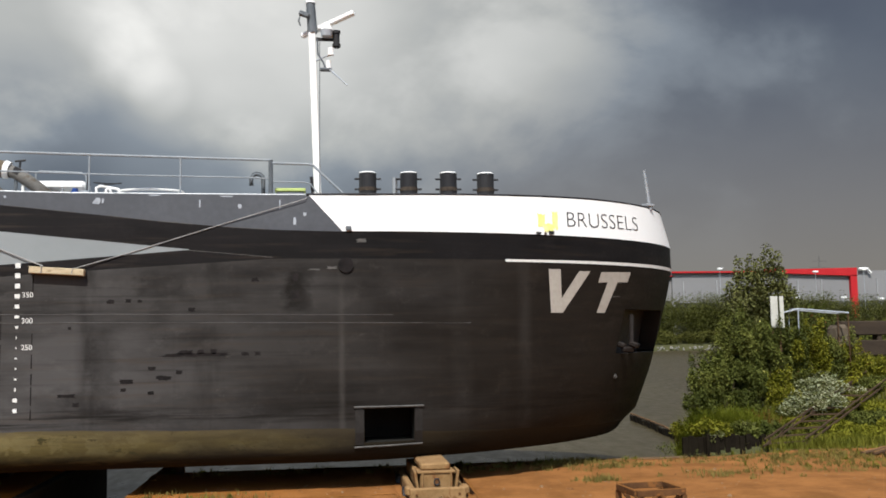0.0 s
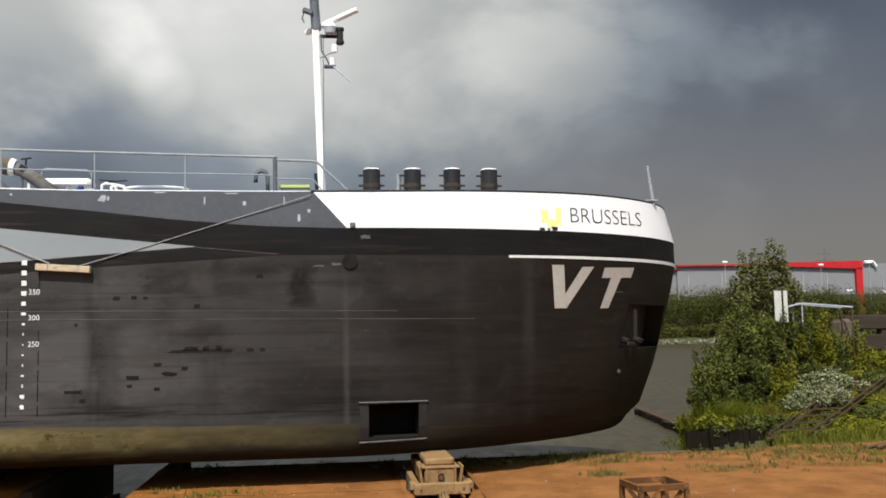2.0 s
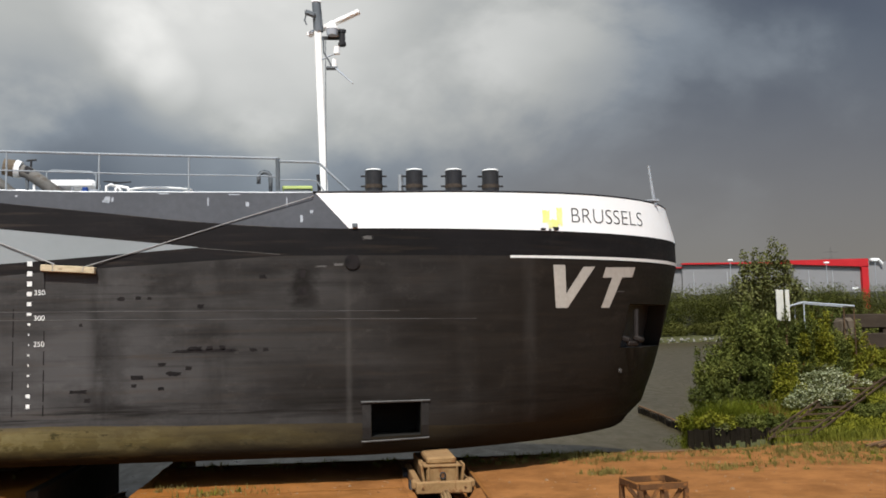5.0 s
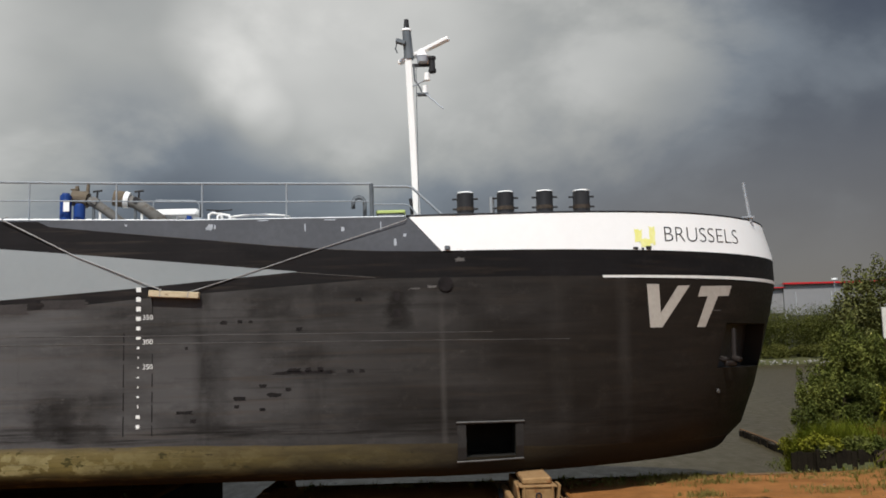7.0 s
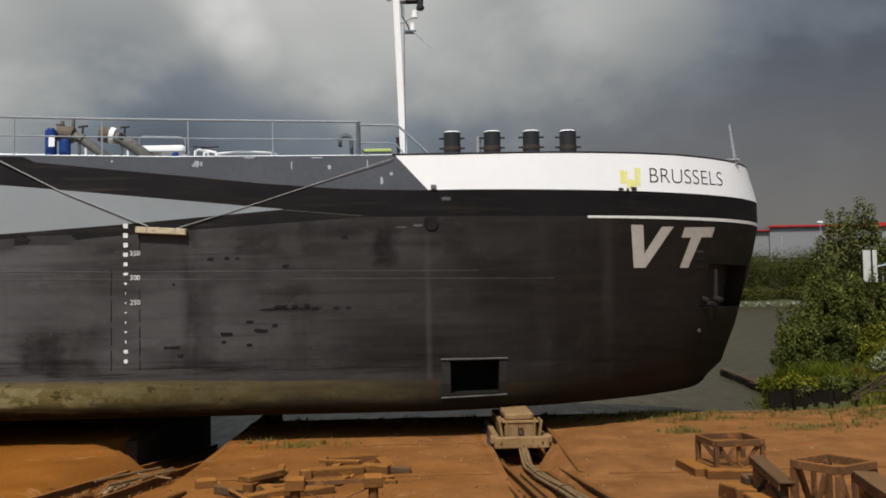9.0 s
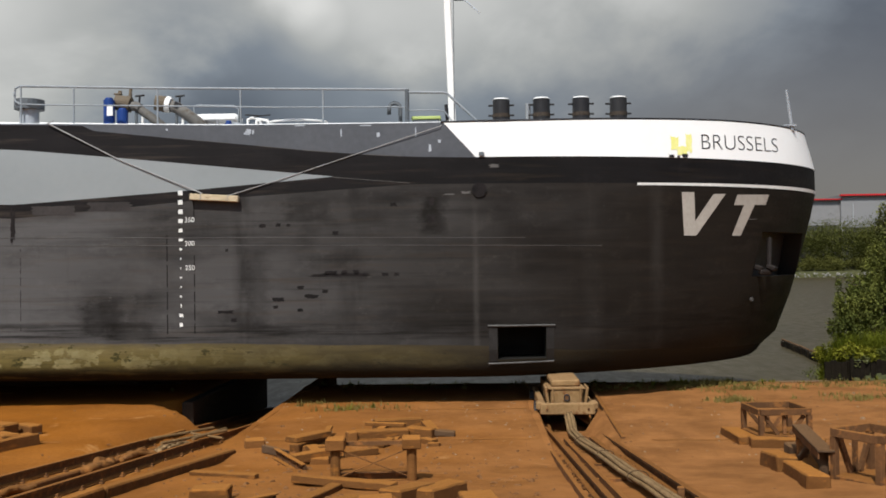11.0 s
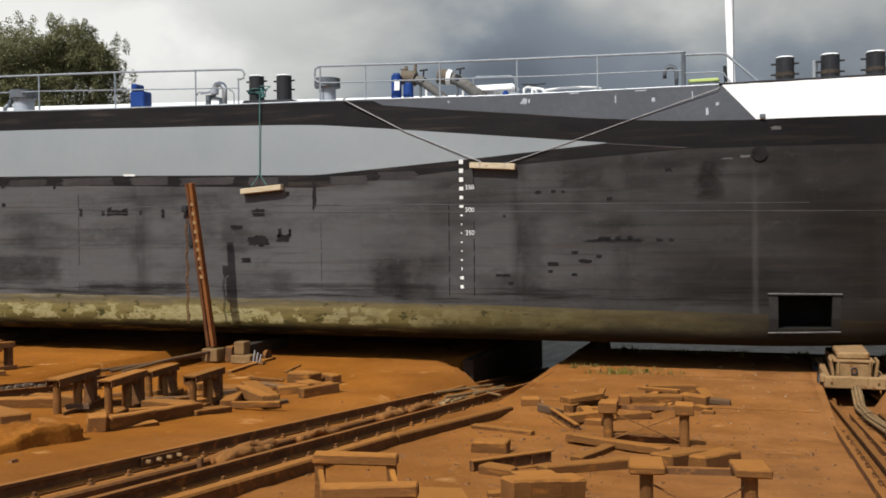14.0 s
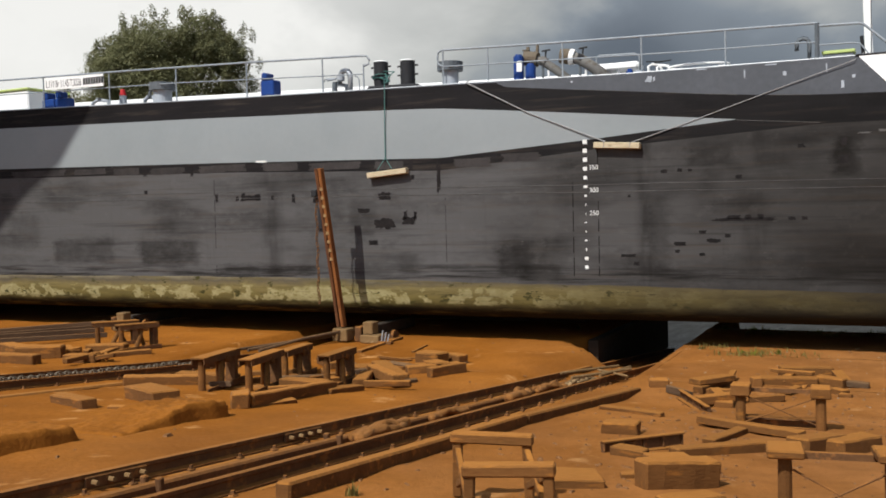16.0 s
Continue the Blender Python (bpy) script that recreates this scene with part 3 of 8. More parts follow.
gx = spaced(((-2500, -300, 550), (-300, -60, 40), (-60, -30, 5), (-30, 20, 0.25), (20, 40, 1), (40, 100, 10), (100, 400, 60), (400, 2500, 525)))
gy = spaced(((-400, -40, 90), (-40, -4, 4), (-4, 3, 1), (3, 30, 0.25), (30, 70, 2), (70, 240, 20), (240, 270, 3), (270, 600, 60), (600, 3000, 600)))
bm = B()
grid = []
for y in gy:
    row = []
    for x in gx:
        z = ground_z(x, y)
        if -30 < x < 18 and 2 < y < 23.5:
            z += 0.035 * noise.noise((x * 0.7, y * 0.7, 3)) + 0.02 * noise.noise((x * 2.7, y * 2.7, 9))
        row.append(bm.verts.new((x, y, z)))
    grid.append(row)
for a, b in zip(grid, grid[1:]):
    for i in range(len(a) - 1):
        f = bm.faces.new((a[i], a[i + 1], b[i + 1], b[i]))
        p = f.calc_center_median()
        f.material_index = 1 if (p.x > 8.7 and p.y > 23.9) or p.y > 200 or p.x < -34 else 0
ground = part("ground", bm, [SAND, SOIL], smooth=True)
tagged(ground, "rust-coloured sandy slipway yard with grassy edges", "ground", kind="structure")

bm = B()
vs = [bm.verts.new(p) for p in ((-2500, 20, WATER_Z), (2500, 20, WATER_Z), (2500, 3000, WATER_Z), (-2500, 3000, WATER_Z))]
bm.faces.new(vs)
water = part("water", bm, WATER)
tagged(water, "grey-brown rippled river water", "water", kind="structure")

# ---- the ship ----
CY = 25.4                                                 # the keel line
SHAPE = ((-0.79, 7.288, 1.60, 5.35), (-0.70, 7.40, 1.62, 5.55), (-0.55, 7.495, 1.65, 5.68), (-0.20, 7.846, 1.75, 5.75), (0.8, 8.221, 1.85, 5.75),
         (2.6, 8.709, 1.95, 5.75), (3.2, 8.823, 2.0, 5.75), (3.8, 8.813, 2.0, 5.75), (4.62, 8.58, 2.0, 5.70), (6.0, 8.58, 2.0, 5.70))


def hull_at(u, z, out=0.0):
    """The hull's near side at a height: u is x along the straight side, and past 0 the turn round the bow (1 at the stem, 2 on the far side)."""
    a, n, w = (lerp([(s[0], s[k]) for s in SHAPE], z) for k in (1, 2, 3))
    if u <= 0:
        return Vector((u, CY - w - out, z))
    th = min(u, 2 - u) * math.pi / 2
    s, c = math.sin(th), max(0.0, math.cos(th))
    x, dy = a * s ** (2 / n), w * c ** (2 / n)
    nrm = Vector((s / a, -c / w)).normalized()
    x, dy = x + out * nrm.x, dy - out * nrm.y
    return Vector((x, CY - dy if u <= 1 else CY + dy, z))


def u_of(x, z):
    """The turn u at which the near bow has this x."""
    lo, hi = 0.0, 1.0
    if x <= 0:
        return x
    for _ in range(40):
        mid = (lo + hi) / 2
        if hull_at(mid, z).x < x:
            lo = mid
        else:
            hi = mid
    return lo


TOP = ((-80, 5.3), (-24, 5.0), (-15.5, 4.75), (-11.5, 4.66), (-8.8, 4.61), (-5, 4.51), (-1, 4.48), (1.3, 4.49), (3.7, 4.55), (5.7, 4.60), (8.6, 4.63))
LINES = (  # heights of the paint lines along the side
    ((-80, 0.1), (-24, 0.12), (-14, 0.12), (-6, 0.0), (0, -0.1), (5, -0.32), (9, -0.5)),
    ((-80, 3.1), (-24, 2.99), (-15.6, 2.84), (-9.4, 2.64), (-5.7, 2.95), (-1.1, 3.22), (1.0, 3.205), (9, 3.2)),
    ((-80, 3.45), (-24, 3.27), (-15.6, 3.09), (-9.4, 2.93), (-5.85, 3.16), (-2.75, 3.40), (9, 3.42)),
    ((-80, 4.95), (-24, 4.475), (-19.1, 4.355), (-16.4, 4.295), (-14.0, 4.22), (-12.0, 4.175), (-9.8, 4.10), (-9.2, 4.065), (-7.8, 3.93), (-5.65, 3.71), (-2.75, 3.41), (9, 3.43)),
    ((-80, 5.29), (-24, 4.99), (-15.5, 4.74), (-9.2, 4.60), (-8.0, 4.565), (-7.75, 4.45), (-5.89, 4.24), (-4.64, 4.11), (-3.41, 3.97), (-2.22, 3.86), (-1.1, 3.785), (0.1, 3.75), (9, 3.75)),
)
us = [-78, -60, -45, -35] + [-30 + 0.25 * i for i in range(121)] + [0.02 * i for i in range(1, 51)]
us += [2 - u for u in reversed(us[:-1])]
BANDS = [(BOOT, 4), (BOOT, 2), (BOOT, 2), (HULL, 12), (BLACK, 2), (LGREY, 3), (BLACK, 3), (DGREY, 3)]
bm = B()
cols = []
for u in us:
    near = u if u <= 1 else 2 - u
    zs = [-0.79, -0.5]
    for k, table in enumerate((*LINES, TOP)):
        x = near if near <= 0 else hull_at(near, 3.2).x
        zs.append(lerp(table, x))
    wave = lambda k, f: noise.noise((x * f, k, 0.0)) + 0.5 * noise.noise((x * f * 3.1, k, 5.0))
    zs[2] += 0.035 * wave(1, 0.5)
    zs[1:2] = [-0.42 if zs[2] > -0.2 else zs[2] - 0.2, zs[2] - 0.1]
    col = []
    for (z0, z1), (mt, k) in zip(zip(zs, zs[1:]), BANDS):
        col += [z0 + (z1 - z0) * i / k for i in range(k)]
    col.append(zs[-1])
    row = []
    for z in col:
        p = hull_at(near, z)
        row.append(bm.verts.new(p if u <= 1 else (p.x, 2 * CY - p.y, z)))
    cols.append(row)
index = [i for i, (mt, k) in enumerate(BANDS) for _ in range(k)]
for a, b in zip(cols, cols[1:]):
    for i in range(len(a) - 1):
        k = index[i] if index[i] != 5 or b[i].co.x < -2.74 else 6
        bm.faces.new((a[i], b[i], b[i + 1], a[i + 1])).material_index = k
    # bottom and deck
for a, b, c, d in zip(cols, cols[1:], reversed(cols), list(reversed(cols))[1:]):
    if a is cols[len(cols) // 2]:
        break
    if b is d:
        bm.faces.new((a[0], c[0], b[0])).material_index = 0
        continue
    bm.faces.new((a[0], c[0], d[0], b[0])).material_index = 0
bm.faces.new([v for v in (cols[0] + cols[-1][::-1])]).material_index = 0


def recess(bm, planes, inward):
    """Cuts an opening in the near side, bounded by planes (point, outward normal), and gives the walls and back of the hollow behind it."""
    for co, no in planes:
        near = [f for f in bm.faces if f.calc_center_median().y < CY - 0.5 and -1.5 < f.calc_center_median().x]
        geom = list({x for f in near for x in (f, *f.edges, *f.verts)})
        bmesh.ops.bisect_plane(bm, geom=geom, plane_co=co, plane_no=no, dist=0.0005)
    inside = [f for f in bm.faces if f.calc_center_median().y < CY - 0.5
              and all((f.calc_center_median() - Vector(co)).dot(Vector(no)) < -0.0005 for co, no in planes)]
    hollow = B()
    twin, off = {}, Vector(inward)
    for f in inside:
        for v in f.verts:
            if v not in twin:
                twin[v] = (hollow.verts.new(v.co), hollow.verts.new(v.co + off))
    for f in inside:
        hollow.faces.new([twin[v][1] for v in f.verts])
        for e in f.edges:
            if sum(g in inside for g in e.link_faces) == 1:
                p, q = e.verts
                hollow.faces.new((twin[p][0], twin[q][0], twin[q][1], twin[p][1]))
    bmesh.ops.delete(bm, geom=inside, context="FACES")
    return hollow


thruster = recess(bm, (((0.61, 0, 0), (-1, 0, 0)), ((1.61, 0, 0), (1, 0, 0)), ((0, 0, -0.40), (0, 0, -1)), ((0, 0, 0.25), (0, 0, 1))), (0, 1.1, 0))
pocket = recess(bm, (((6.64, 0, 2.20), (-1, 0, 0.25)), ((8.10, 0, 0), (1, 0, 0)), ((0, 0, 1.20), (0, 0, -1)), ((0, 0, 2.20), (0, 0, 1))), (-0.30, 0.45, 0))
ship = empty("tank_barge", pose(0, 0, 0), label="black and grey river tank barge standing on slipway carts", category="ship")
hull = part("hull", bm, [mt for mt, k in BANDS], ship, smooth=True)

part("thruster_tunnel", thruster, KEEL, ship, "dark bow thruster tunnel")
part("anchor_pocket", pocket, surface("pocket_paint", (0.026, 0.025, 0.024), (0.042, 0.040, 0.038), 2, 0.5, 0, 0.05, 8), ship, "black anchor pocket in the bow")


def deck_z(x):
    return lerp(TOP, x) - (0.05 if x < -0.5 else 0.25)


bm = B()
va, vb = [], []
for u in us[: len(us) // 2 + 1]:
    p = hull_at(u, 4.3, -0.02)
    z = deck_z(p.x)
    va.append(bm.verts.new((p.x, p.y, z)))
    vb.append(bm.verts.new((p.x, 2 * CY - p.y + 0.001, z)))
for i in range(len(va) - 1):
    bm.faces.new((va[i], va[i + 1], vb[i + 1], vb[i]))
part("deck", bm, DECK, ship)

# white bulwark plate round the bow
bm = B()
cols = []
edge_cols = [("slant", 0.0), ("slant", 0.5)] + [("turn", 0.02 * i) for i in range(4, 51)]
for side in (1, -1):
    for kind, q in edge_cols if side > 0 else edge_cols[-2::-1]:
        row = []
        for k in range(5):
            f = k / 4
            x = hull_at(q, 3.2).x if kind == "turn" else 0.0
            z = 3.755 + (lerp(TOP, x) + 0.01 - 3.755) * f
            un = q
            if kind == "slant":                           # the slanted start of the white
                un = u_of((0.21 - 0.67 * f) * (1 - q) + 0.6 * q, z)
            p = hull_at(un, z, 0.012)
            row.append(bm.verts.new(p if side > 0 else (p.x, 2 * CY - p.y, z)))
        cols.append(row)
for a, b in zip(cols, cols[1:]):
    for i in range(4):
        bm.faces.new((a[i], b[i], b[i + 1], a[i + 1]))
bulwark = part("bulwark", bm, WHITE, ship, "white painted bow bulwark", smooth=True)

# ---- painted marks and fittings on the hull ----
def on_hull(bm, out):
    """Lays a flat figure drawn in x and z on the near side of the hull."""
    for v in bm.verts:
        x, z = v.co.x, v.co.z
        v.co = hull_at(u_of(x, z), z, out)
    return bm


def figure(outline, out=0.006, cuts=0):
    bm = B()
    f = bm.faces.new([bm.verts.new((x, 0, z)) for x, z in outline])
    if cuts:
        bmesh.ops.triangulate(bm, faces=[f])
        bmesh.ops.subdivide_edges(bm, edges=bm.edges[:], cuts=cuts, use_grid_fill=True)
    return on_hull(bm, out)


def ragged(x0, z0, x1, z1, rnd, rough=0.22):
    """The outline of a brushed patch."""
    out, n, ph = [], 40, rnd.uniform(0, 50)
    for k in range(n):
        a = k * math.tau / n
        cx, cz = math.cos(a), math.sin(a)
        q = max(abs(cx), abs(cz))
        r = 1 - rough * (0.55 * rnd.random() + 0.9 * abs(noise.noise((2.2 * cx + ph, 2.2 * cz, x0))))
        out.append(((x0 + x1) / 2 + (x1 - x0) / 2 * cx / q * r, (z0 + z1) / 2 + (z1 - z0) / 2 * cz / q * r))
    return out


rnd = random.Random(5)
part("letter_mark", figure(((4.56, 3.03), (4.85, 3.03), (4.88, 2.42), (5.31, 3.0), (5.61, 3.01), (4.91, 2.11), (4.62, 2.11)), 0.008, 3), LETTER, ship, "large cream letter painted on the bow")
part("letter_mark", figure(((5.9, 3.0), (6.76, 3.03), (6.67, 2.8), (6.37, 2.79), (6.02, 2.11), (5.79, 2.11), (6.08, 2.78), (5.82, 2.77)), 0.008, 3), LETTER, ship, "large cream letter painted on the bow")

stripe = B()
prev = None
for i in range(25):
    x = 3.57 + (8.75 - 3.57) * i / 24
    lo, hi = hull_at(u_of(x, 3.17), 3.165, 0.01), hull_at(u_of(x, 3.2), 3.215 + 0.03 * i / 24, 0.01)
    pair = (stripe.verts.new(lo), stripe.verts.new(hi))
    if prev:
        stripe.faces.new((prev[0], pair[0], pair[1], prev[1]))
    prev = pair
part("bow_stripe", stripe, MARK, ship, "thin white line below the rubbing strake")


def lettering(text, height, width, thin=0.0):
    """Built-in font letters as a flat mesh of the given size, from the lower left corner."""
    cu = bpy.data.curves.new("lettering", "FONT")
    cu.body = text
    cu.offset = thin
    ob = bpy.data.objects.new("lettering", cu)
    me = bpy.data.meshes.new_from_object(ob)
    bm = B()
    bm.from_mesh(me)
    bpy.data.objects.remove(ob)
    bpy.data.curves.remove(cu)
    bpy.data.meshes.remove(me)
    xs, ys = [v.co.x for v in bm.verts], [v.co.y for v in bm.verts]
    for v in bm.verts:
        v.co = ((v.co.x - min(xs)) / (max(xs) - min(xs)) * width, 0, (v.co.y - min(ys)) / (max(ys) - min(ys)) * height)
    return bm


bm = lettering("BRUSSELS", 0.325, 2.0, -0.018)
for v in bm.verts:
    v.co.x, v.co.z = v.co.x + 5.04, v.co.z + 3.955 + 0.022 * v.co.x
part("home_port_name", on_hull(bm, 0.02), BARS, ship, "home port name in thin dark letters")
for box_ in ((4.32, 3.90, 4.52, 4.22), (4.66, 3.84, 4.82, 4.30), (4.44, 3.80, 4.72, 4.02)):
    part("spray_patch", figure(ragged(*box_, rnd, 0.35), 0.018), YELLOW, ship, "yellow sprayed patch on white")
for box_ in ((4.27, 3.757, 4.40, 3.815), (4.46, 3.757, 4.53, 3.80), (4.57, 3.757, 4.71, 3.845)):
    part("spray_patch", figure(ragged(*box_, rnd, 0.2), 0.022), BARS, ship)

# black primer patches on the grey side
for x0, z0, x1, z1 in ((-18.41, 2.81, -18.25, 3.1), (-16.78, 2.75, -16.66, 3.07), (-18.4, 2.35, -18.26, 2.47), (-15.98, 2.04, -15.87, 2.31), (-15.32, 2.08, -15.2, 2.22),
                       (-15.16, 2.06, -15.0, 2.31), (-15.05, 2.08, -14.6, 2.24), (-14.7, 2.06, -14.5, 2.27), (-14.22, 2.08, -14.1, 2.21), (-13.58, 1.97, -13.46, 2.25),
                       (-12.98, 1.95, -12.75, 2.28), (-12.8, 1.2, -12.66, 1.75), (-11.13, 1.97, -10.7, 2.2), (-11.26, 1.27, -10.56, 1.58), (-10.48, 1.37, -10.05, 1.6), (-10.42, 1.5, -10.3, 1.75), (-10.14, 1.5, -10.05, 1.72),
                       (-9.53, 2.1, -9.39, 2.95), (-10.2, 2.45, -10.08, 2.58), (-10.25, 2.66, -10.11, 2.95), (-11.7, 1.68, -11.3, 1.82), (-11.4, 0.9, -11.1, 1.05),
                       (-3.38, 1.33, -1.86, 1.41), (-2.98, 1.37, -2.65, 1.47), (-2.6, 1.37, -2.45, 1.48), (-2.35, 1.37, -2.2, 1.49), (-1.77, 1.33, -1.60, 1.42), (-1.51, 1.33, -1.38, 1.42), (-3.52, 1.08, -3.33, 1.17), (-3.0, 1.0, -2.85, 1.09),
                       (-3.4, 0.89, -3.03, 1.0), (-3.52, 0.62, -3.37, 0.7), (-4.02, 0.69, -3.89, 0.77), (-4.05, 0.83, -3.75, 0.94), (-1.59, 2.76, -1.41, 2.86), (-0.80, 2.75, -0.64, 2.95), (-0.82, 2.42, -0.62, 2.6), (-2.78, 2.19, -2.62, 2.29), (-4.3, 2.36, -4.12, 2.46), (-3.95, 2.38, -3.82, 2.46), (-3.72, 2.38, -3.62, 2.45),
                       (-5.2, 0.6, -4.8, 0.68), (-4.9, 0.42, -4.75, 0.52), (-5.0, 1.88, -4.92, 1.95), (-23.5, 2.97, -21.2, 3.17), (-21.0, 2.96, -19.7, 3.14), (-19.5, 2.9, -18.5, 3.1), (-18.2, 2.86, -16.9, 3.06), (-16.55, 2.84, -14.9, 3.05), (-14.5, 2.8, -13.3, 3.03), (-13.1, 2.77, -11.5, 2.97), (-11.2, 2.72, -10.35, 2.93), (-9.1, 2.68, -8.1, 2.9), (-7.9, 2.76, -6.9, 2.96)):
    worn = z0 > 2.6 and x1 - x0 > 0.8
    part("worn_patch" if worn else "primer_patch", figure(ragged(x0, z0, x1, z1, rnd, 0.2 if worn else 0.5), 0.005), WORN if worn else PATCH, ship)
# pale scrapes and chalk marks
for x0, z0, x1, z1 in ((-4.57, 4.28, -4.42, 4.44), (-4.6, 4.30, -4.46, 4.36), (-4.42, 4.30, -4.37, 4.42), (-2.58, 4.2, -2.54, 4.41), (-1.83, 4.2, -1.75, 4.31), (-1.03, 4.19, -1.0, 4.41), (-0.76, 3.87, -0.69, 4.05), (-0.57, 4.06, -0.49, 4.14), (-6.23, 4.42, -6.18, 4.47),
                       (-3.55, 4.46, -3.3, 4.49), (-2.2, 4.44, -1.9, 4.47)):
    part("chalk_mark", figure(ragged(x0, z0, x1, z1, rnd, 0.5), 0.007), PALEGREY, ship)
part("white_tab", figure(((-14.64, 3.055), (-14.31, 3.045), (-14.31, 3.095), (-14.64, 3.1)), 0.007), MARK, ship)
for x0, z0, x1, z1 in ((0.45, 3.52, 0.72, 3.62), (-0.12, 3.0, 0.12, 3.06), (-0.5, 2.98, -0.2, 3.02), (6.0, 2.46, 6.5, 2.49)):
    part("paint_scrape", figure(ragged(x0, z0, x1, z1, rnd, 0.6), 0.006), SCRAPE, ship)
# welded seams
for z, x0, x1 in ((2.19, -30, 1.2), (2.03, -30, 2.8)):
    bm = B()
    prev = None
    for i in range(61):
        x = x0 + (x1 - x0) * i / 60
        zz = z - 0.0135 * (x + 6.0) + 0.012 * noise.noise((x * 0.4, z, 0))
        w = 0.0035 + 0.004 * smooth01(-x, -1.5, 5.0) + 0.008 * max(0.0, noise.noise((x * 1.1, z * 5, 4)) + 0.25)
        y = hull_at(u_of(x, zz), zz).y
        quad = [bm.verts.new((x, y - d, zz + s)) for d, s in ((0.0, -w), (0.006, -w * 0.5), (0.006, w * 0.5), (0.0, w))]
        if prev:
            for k in range(3):
                bm.faces.new((prev[k], quad[k], quad[k + 1], prev[k + 1]))
        prev = quad
    part("weld_seam", bm, SEAM, ship)
for x, z0, z1, w, mt in ((-6.21, 0.2, 3.1, 0.012, PATCH), (-5.64, 0.2, 3.14, 0.012, PATCH), (-16.0, 0.2, 2.7, 0.008, PATCH), (-9.3, 0.3, 2.0, 0.006, PATCH)):
    z = z0
    while z < z1:
        step = rnd.uniform(0.12, 0.5)
        if rnd.random() < 0.8 or mt is SEAM:
            part("plate_joint", figure(((x - w, z), (x + w, z), (x + w, min(z1, z + step)), (x - w * 0.7, min(z1, z + step))), 0.004), mt, ship)
        z += step + (0.0 if mt is SEAM else rnd.uniform(0.02, 0.12))

for x0, x1, z0, z1, w in ((-2.75, -1.15, 3.392, 3.245, 0.005), (-6.2, -4.9, 4.276, 4.138, 0.004), (-4.3, -3.45, 4.074, 3.977, 0.004), (-3.35, -2.7, 3.966, 3.906, 0.007), (-2.1, -1.3, 3.852, 3.799, 0.006)):
    part("paint_edge", figure(((x0, z0 - w), (x1, z1 - w), (x1, z1 + w), (x0, z0 + w)), 0.006), SCRAPE, ship)

# draught scale
for k, (w, h) in enumerate(((0.10, 0.10), (0.10, 0.10), (0.10, 0.10), (0.10, 0.09), (0.09, 0.08), (0.10, 0.06), (0.06, 0.05), (0.02, 0.05), (0.02, 0.04), (0.05, 0.03), (0.03, 0.05), (0.06, 0.04), (0.03, 0.08), (0.10, 0.09), (0.10, 0.10))):
    z = 3.12 - 0.195 * k
    part("draught_mark", figure(ragged(-5.92 - w / 2, z - h / 2, -5.92 + w / 2, z + h / 2, rnd, 0.10 + 0.03 * k), 0.007), MARK, ship)
for text, z in (("350", 2.56), ("300", 2.07), ("250", 1.57)):
    bm = lettering(text, 0.10, 0.20)
    for v in bm.verts:
        v.co = (v.co.x - 5.83, 0, v.co.z + z - 0.05)
    part("draught_number", on_hull(bm, 0.008), MARK, ship, "white draught figures on the side")

# thruster opening's frame
DULL = surface("dull_bare_steel", (0.07, 0.068, 0.064), (0.13, 0.125, 0.115), 4, 0.6, 0.2, 0.1, 20)
for a, b, w in (((0.41, 0.295), (1.79, 0.285), 0.045), ((0.41, -0.485), (1.75, -0.465), 0.04)):
    n0 = [hull_at(u_of(a[0] + (b[0] - a[0]) * i / 8, a[1]), a[1] + (b[1] - a[1]) * i / 8, 0.03) for i in range(9)]
    part("opening_lip", tube(B(), n0, w / 2, 6), DULL, ship, "bare steel lip of the thruster opening")
for x0, x1 in ((0.43, 0.60), (1.62, 1.77)):
    part("side_plate", figure(((x0, -0.44), (x1, -0.44), (x1, 0.27), (x0, 0.27)), 0.012, 2), surface("weathered_plate", (0.014, 0.0125, 0.011), (0.030, 0.027, 0.024), 3, 0.7, 0.0, 0.2), ship)

# anchor in its pocket
anchor = B()
beam(anchor, (6.86, 22.12, 2.08), (6.80, 22.0, 1.36), 0.10, 0.14, (0, 1, 0.2), 0.03)
for x0, x1, dz in ((6.56, 6.86, 0.0), (6.50, 6.62, 0.10), (6.80, 6.92, 0.10)):
    beam(anchor, (x0, 21.92, 1.30 + dz), (x1, 22.06, 1.29 + dz), 0.12, 0.13 + dz, (0, 1, 0.2), 0.03)
part("anchor", anchor, surface("anchor_steel", (0.013, 0.010, 0.0085), (0.024, 0.0185, 0.0155), 5, 0.6, 0.1, 0.2), ship, "stockless anchor drawn up in its pocket")
# a pale disc set on the hull in place of a glint
shine = B()
rod(shine, hull_at(u_of(6.42, 0.68), 0.68, -0.02), hull_at(u_of(6.42, 0.68), 0.68, 0.03), 0.055, 0.05, 14)
part("drain_plug", shine, DULL, ship, "small pale disc in place of a glint below the anchor")

fair = B()
rod(fair, (0.27, 19.70, 3.08), (0.27, 19.615, 3.08), 0.15, 0.15, 20)
part("fairlead", fair, PATCH, ship, "round black closed opening in the side")
cleat = B()
box(cleat, (0.11, 0.07, 0.09), pose(0.33, 19.63, 3.765), 0.012)
part("cleat", cleat, RINGGREY, ship)

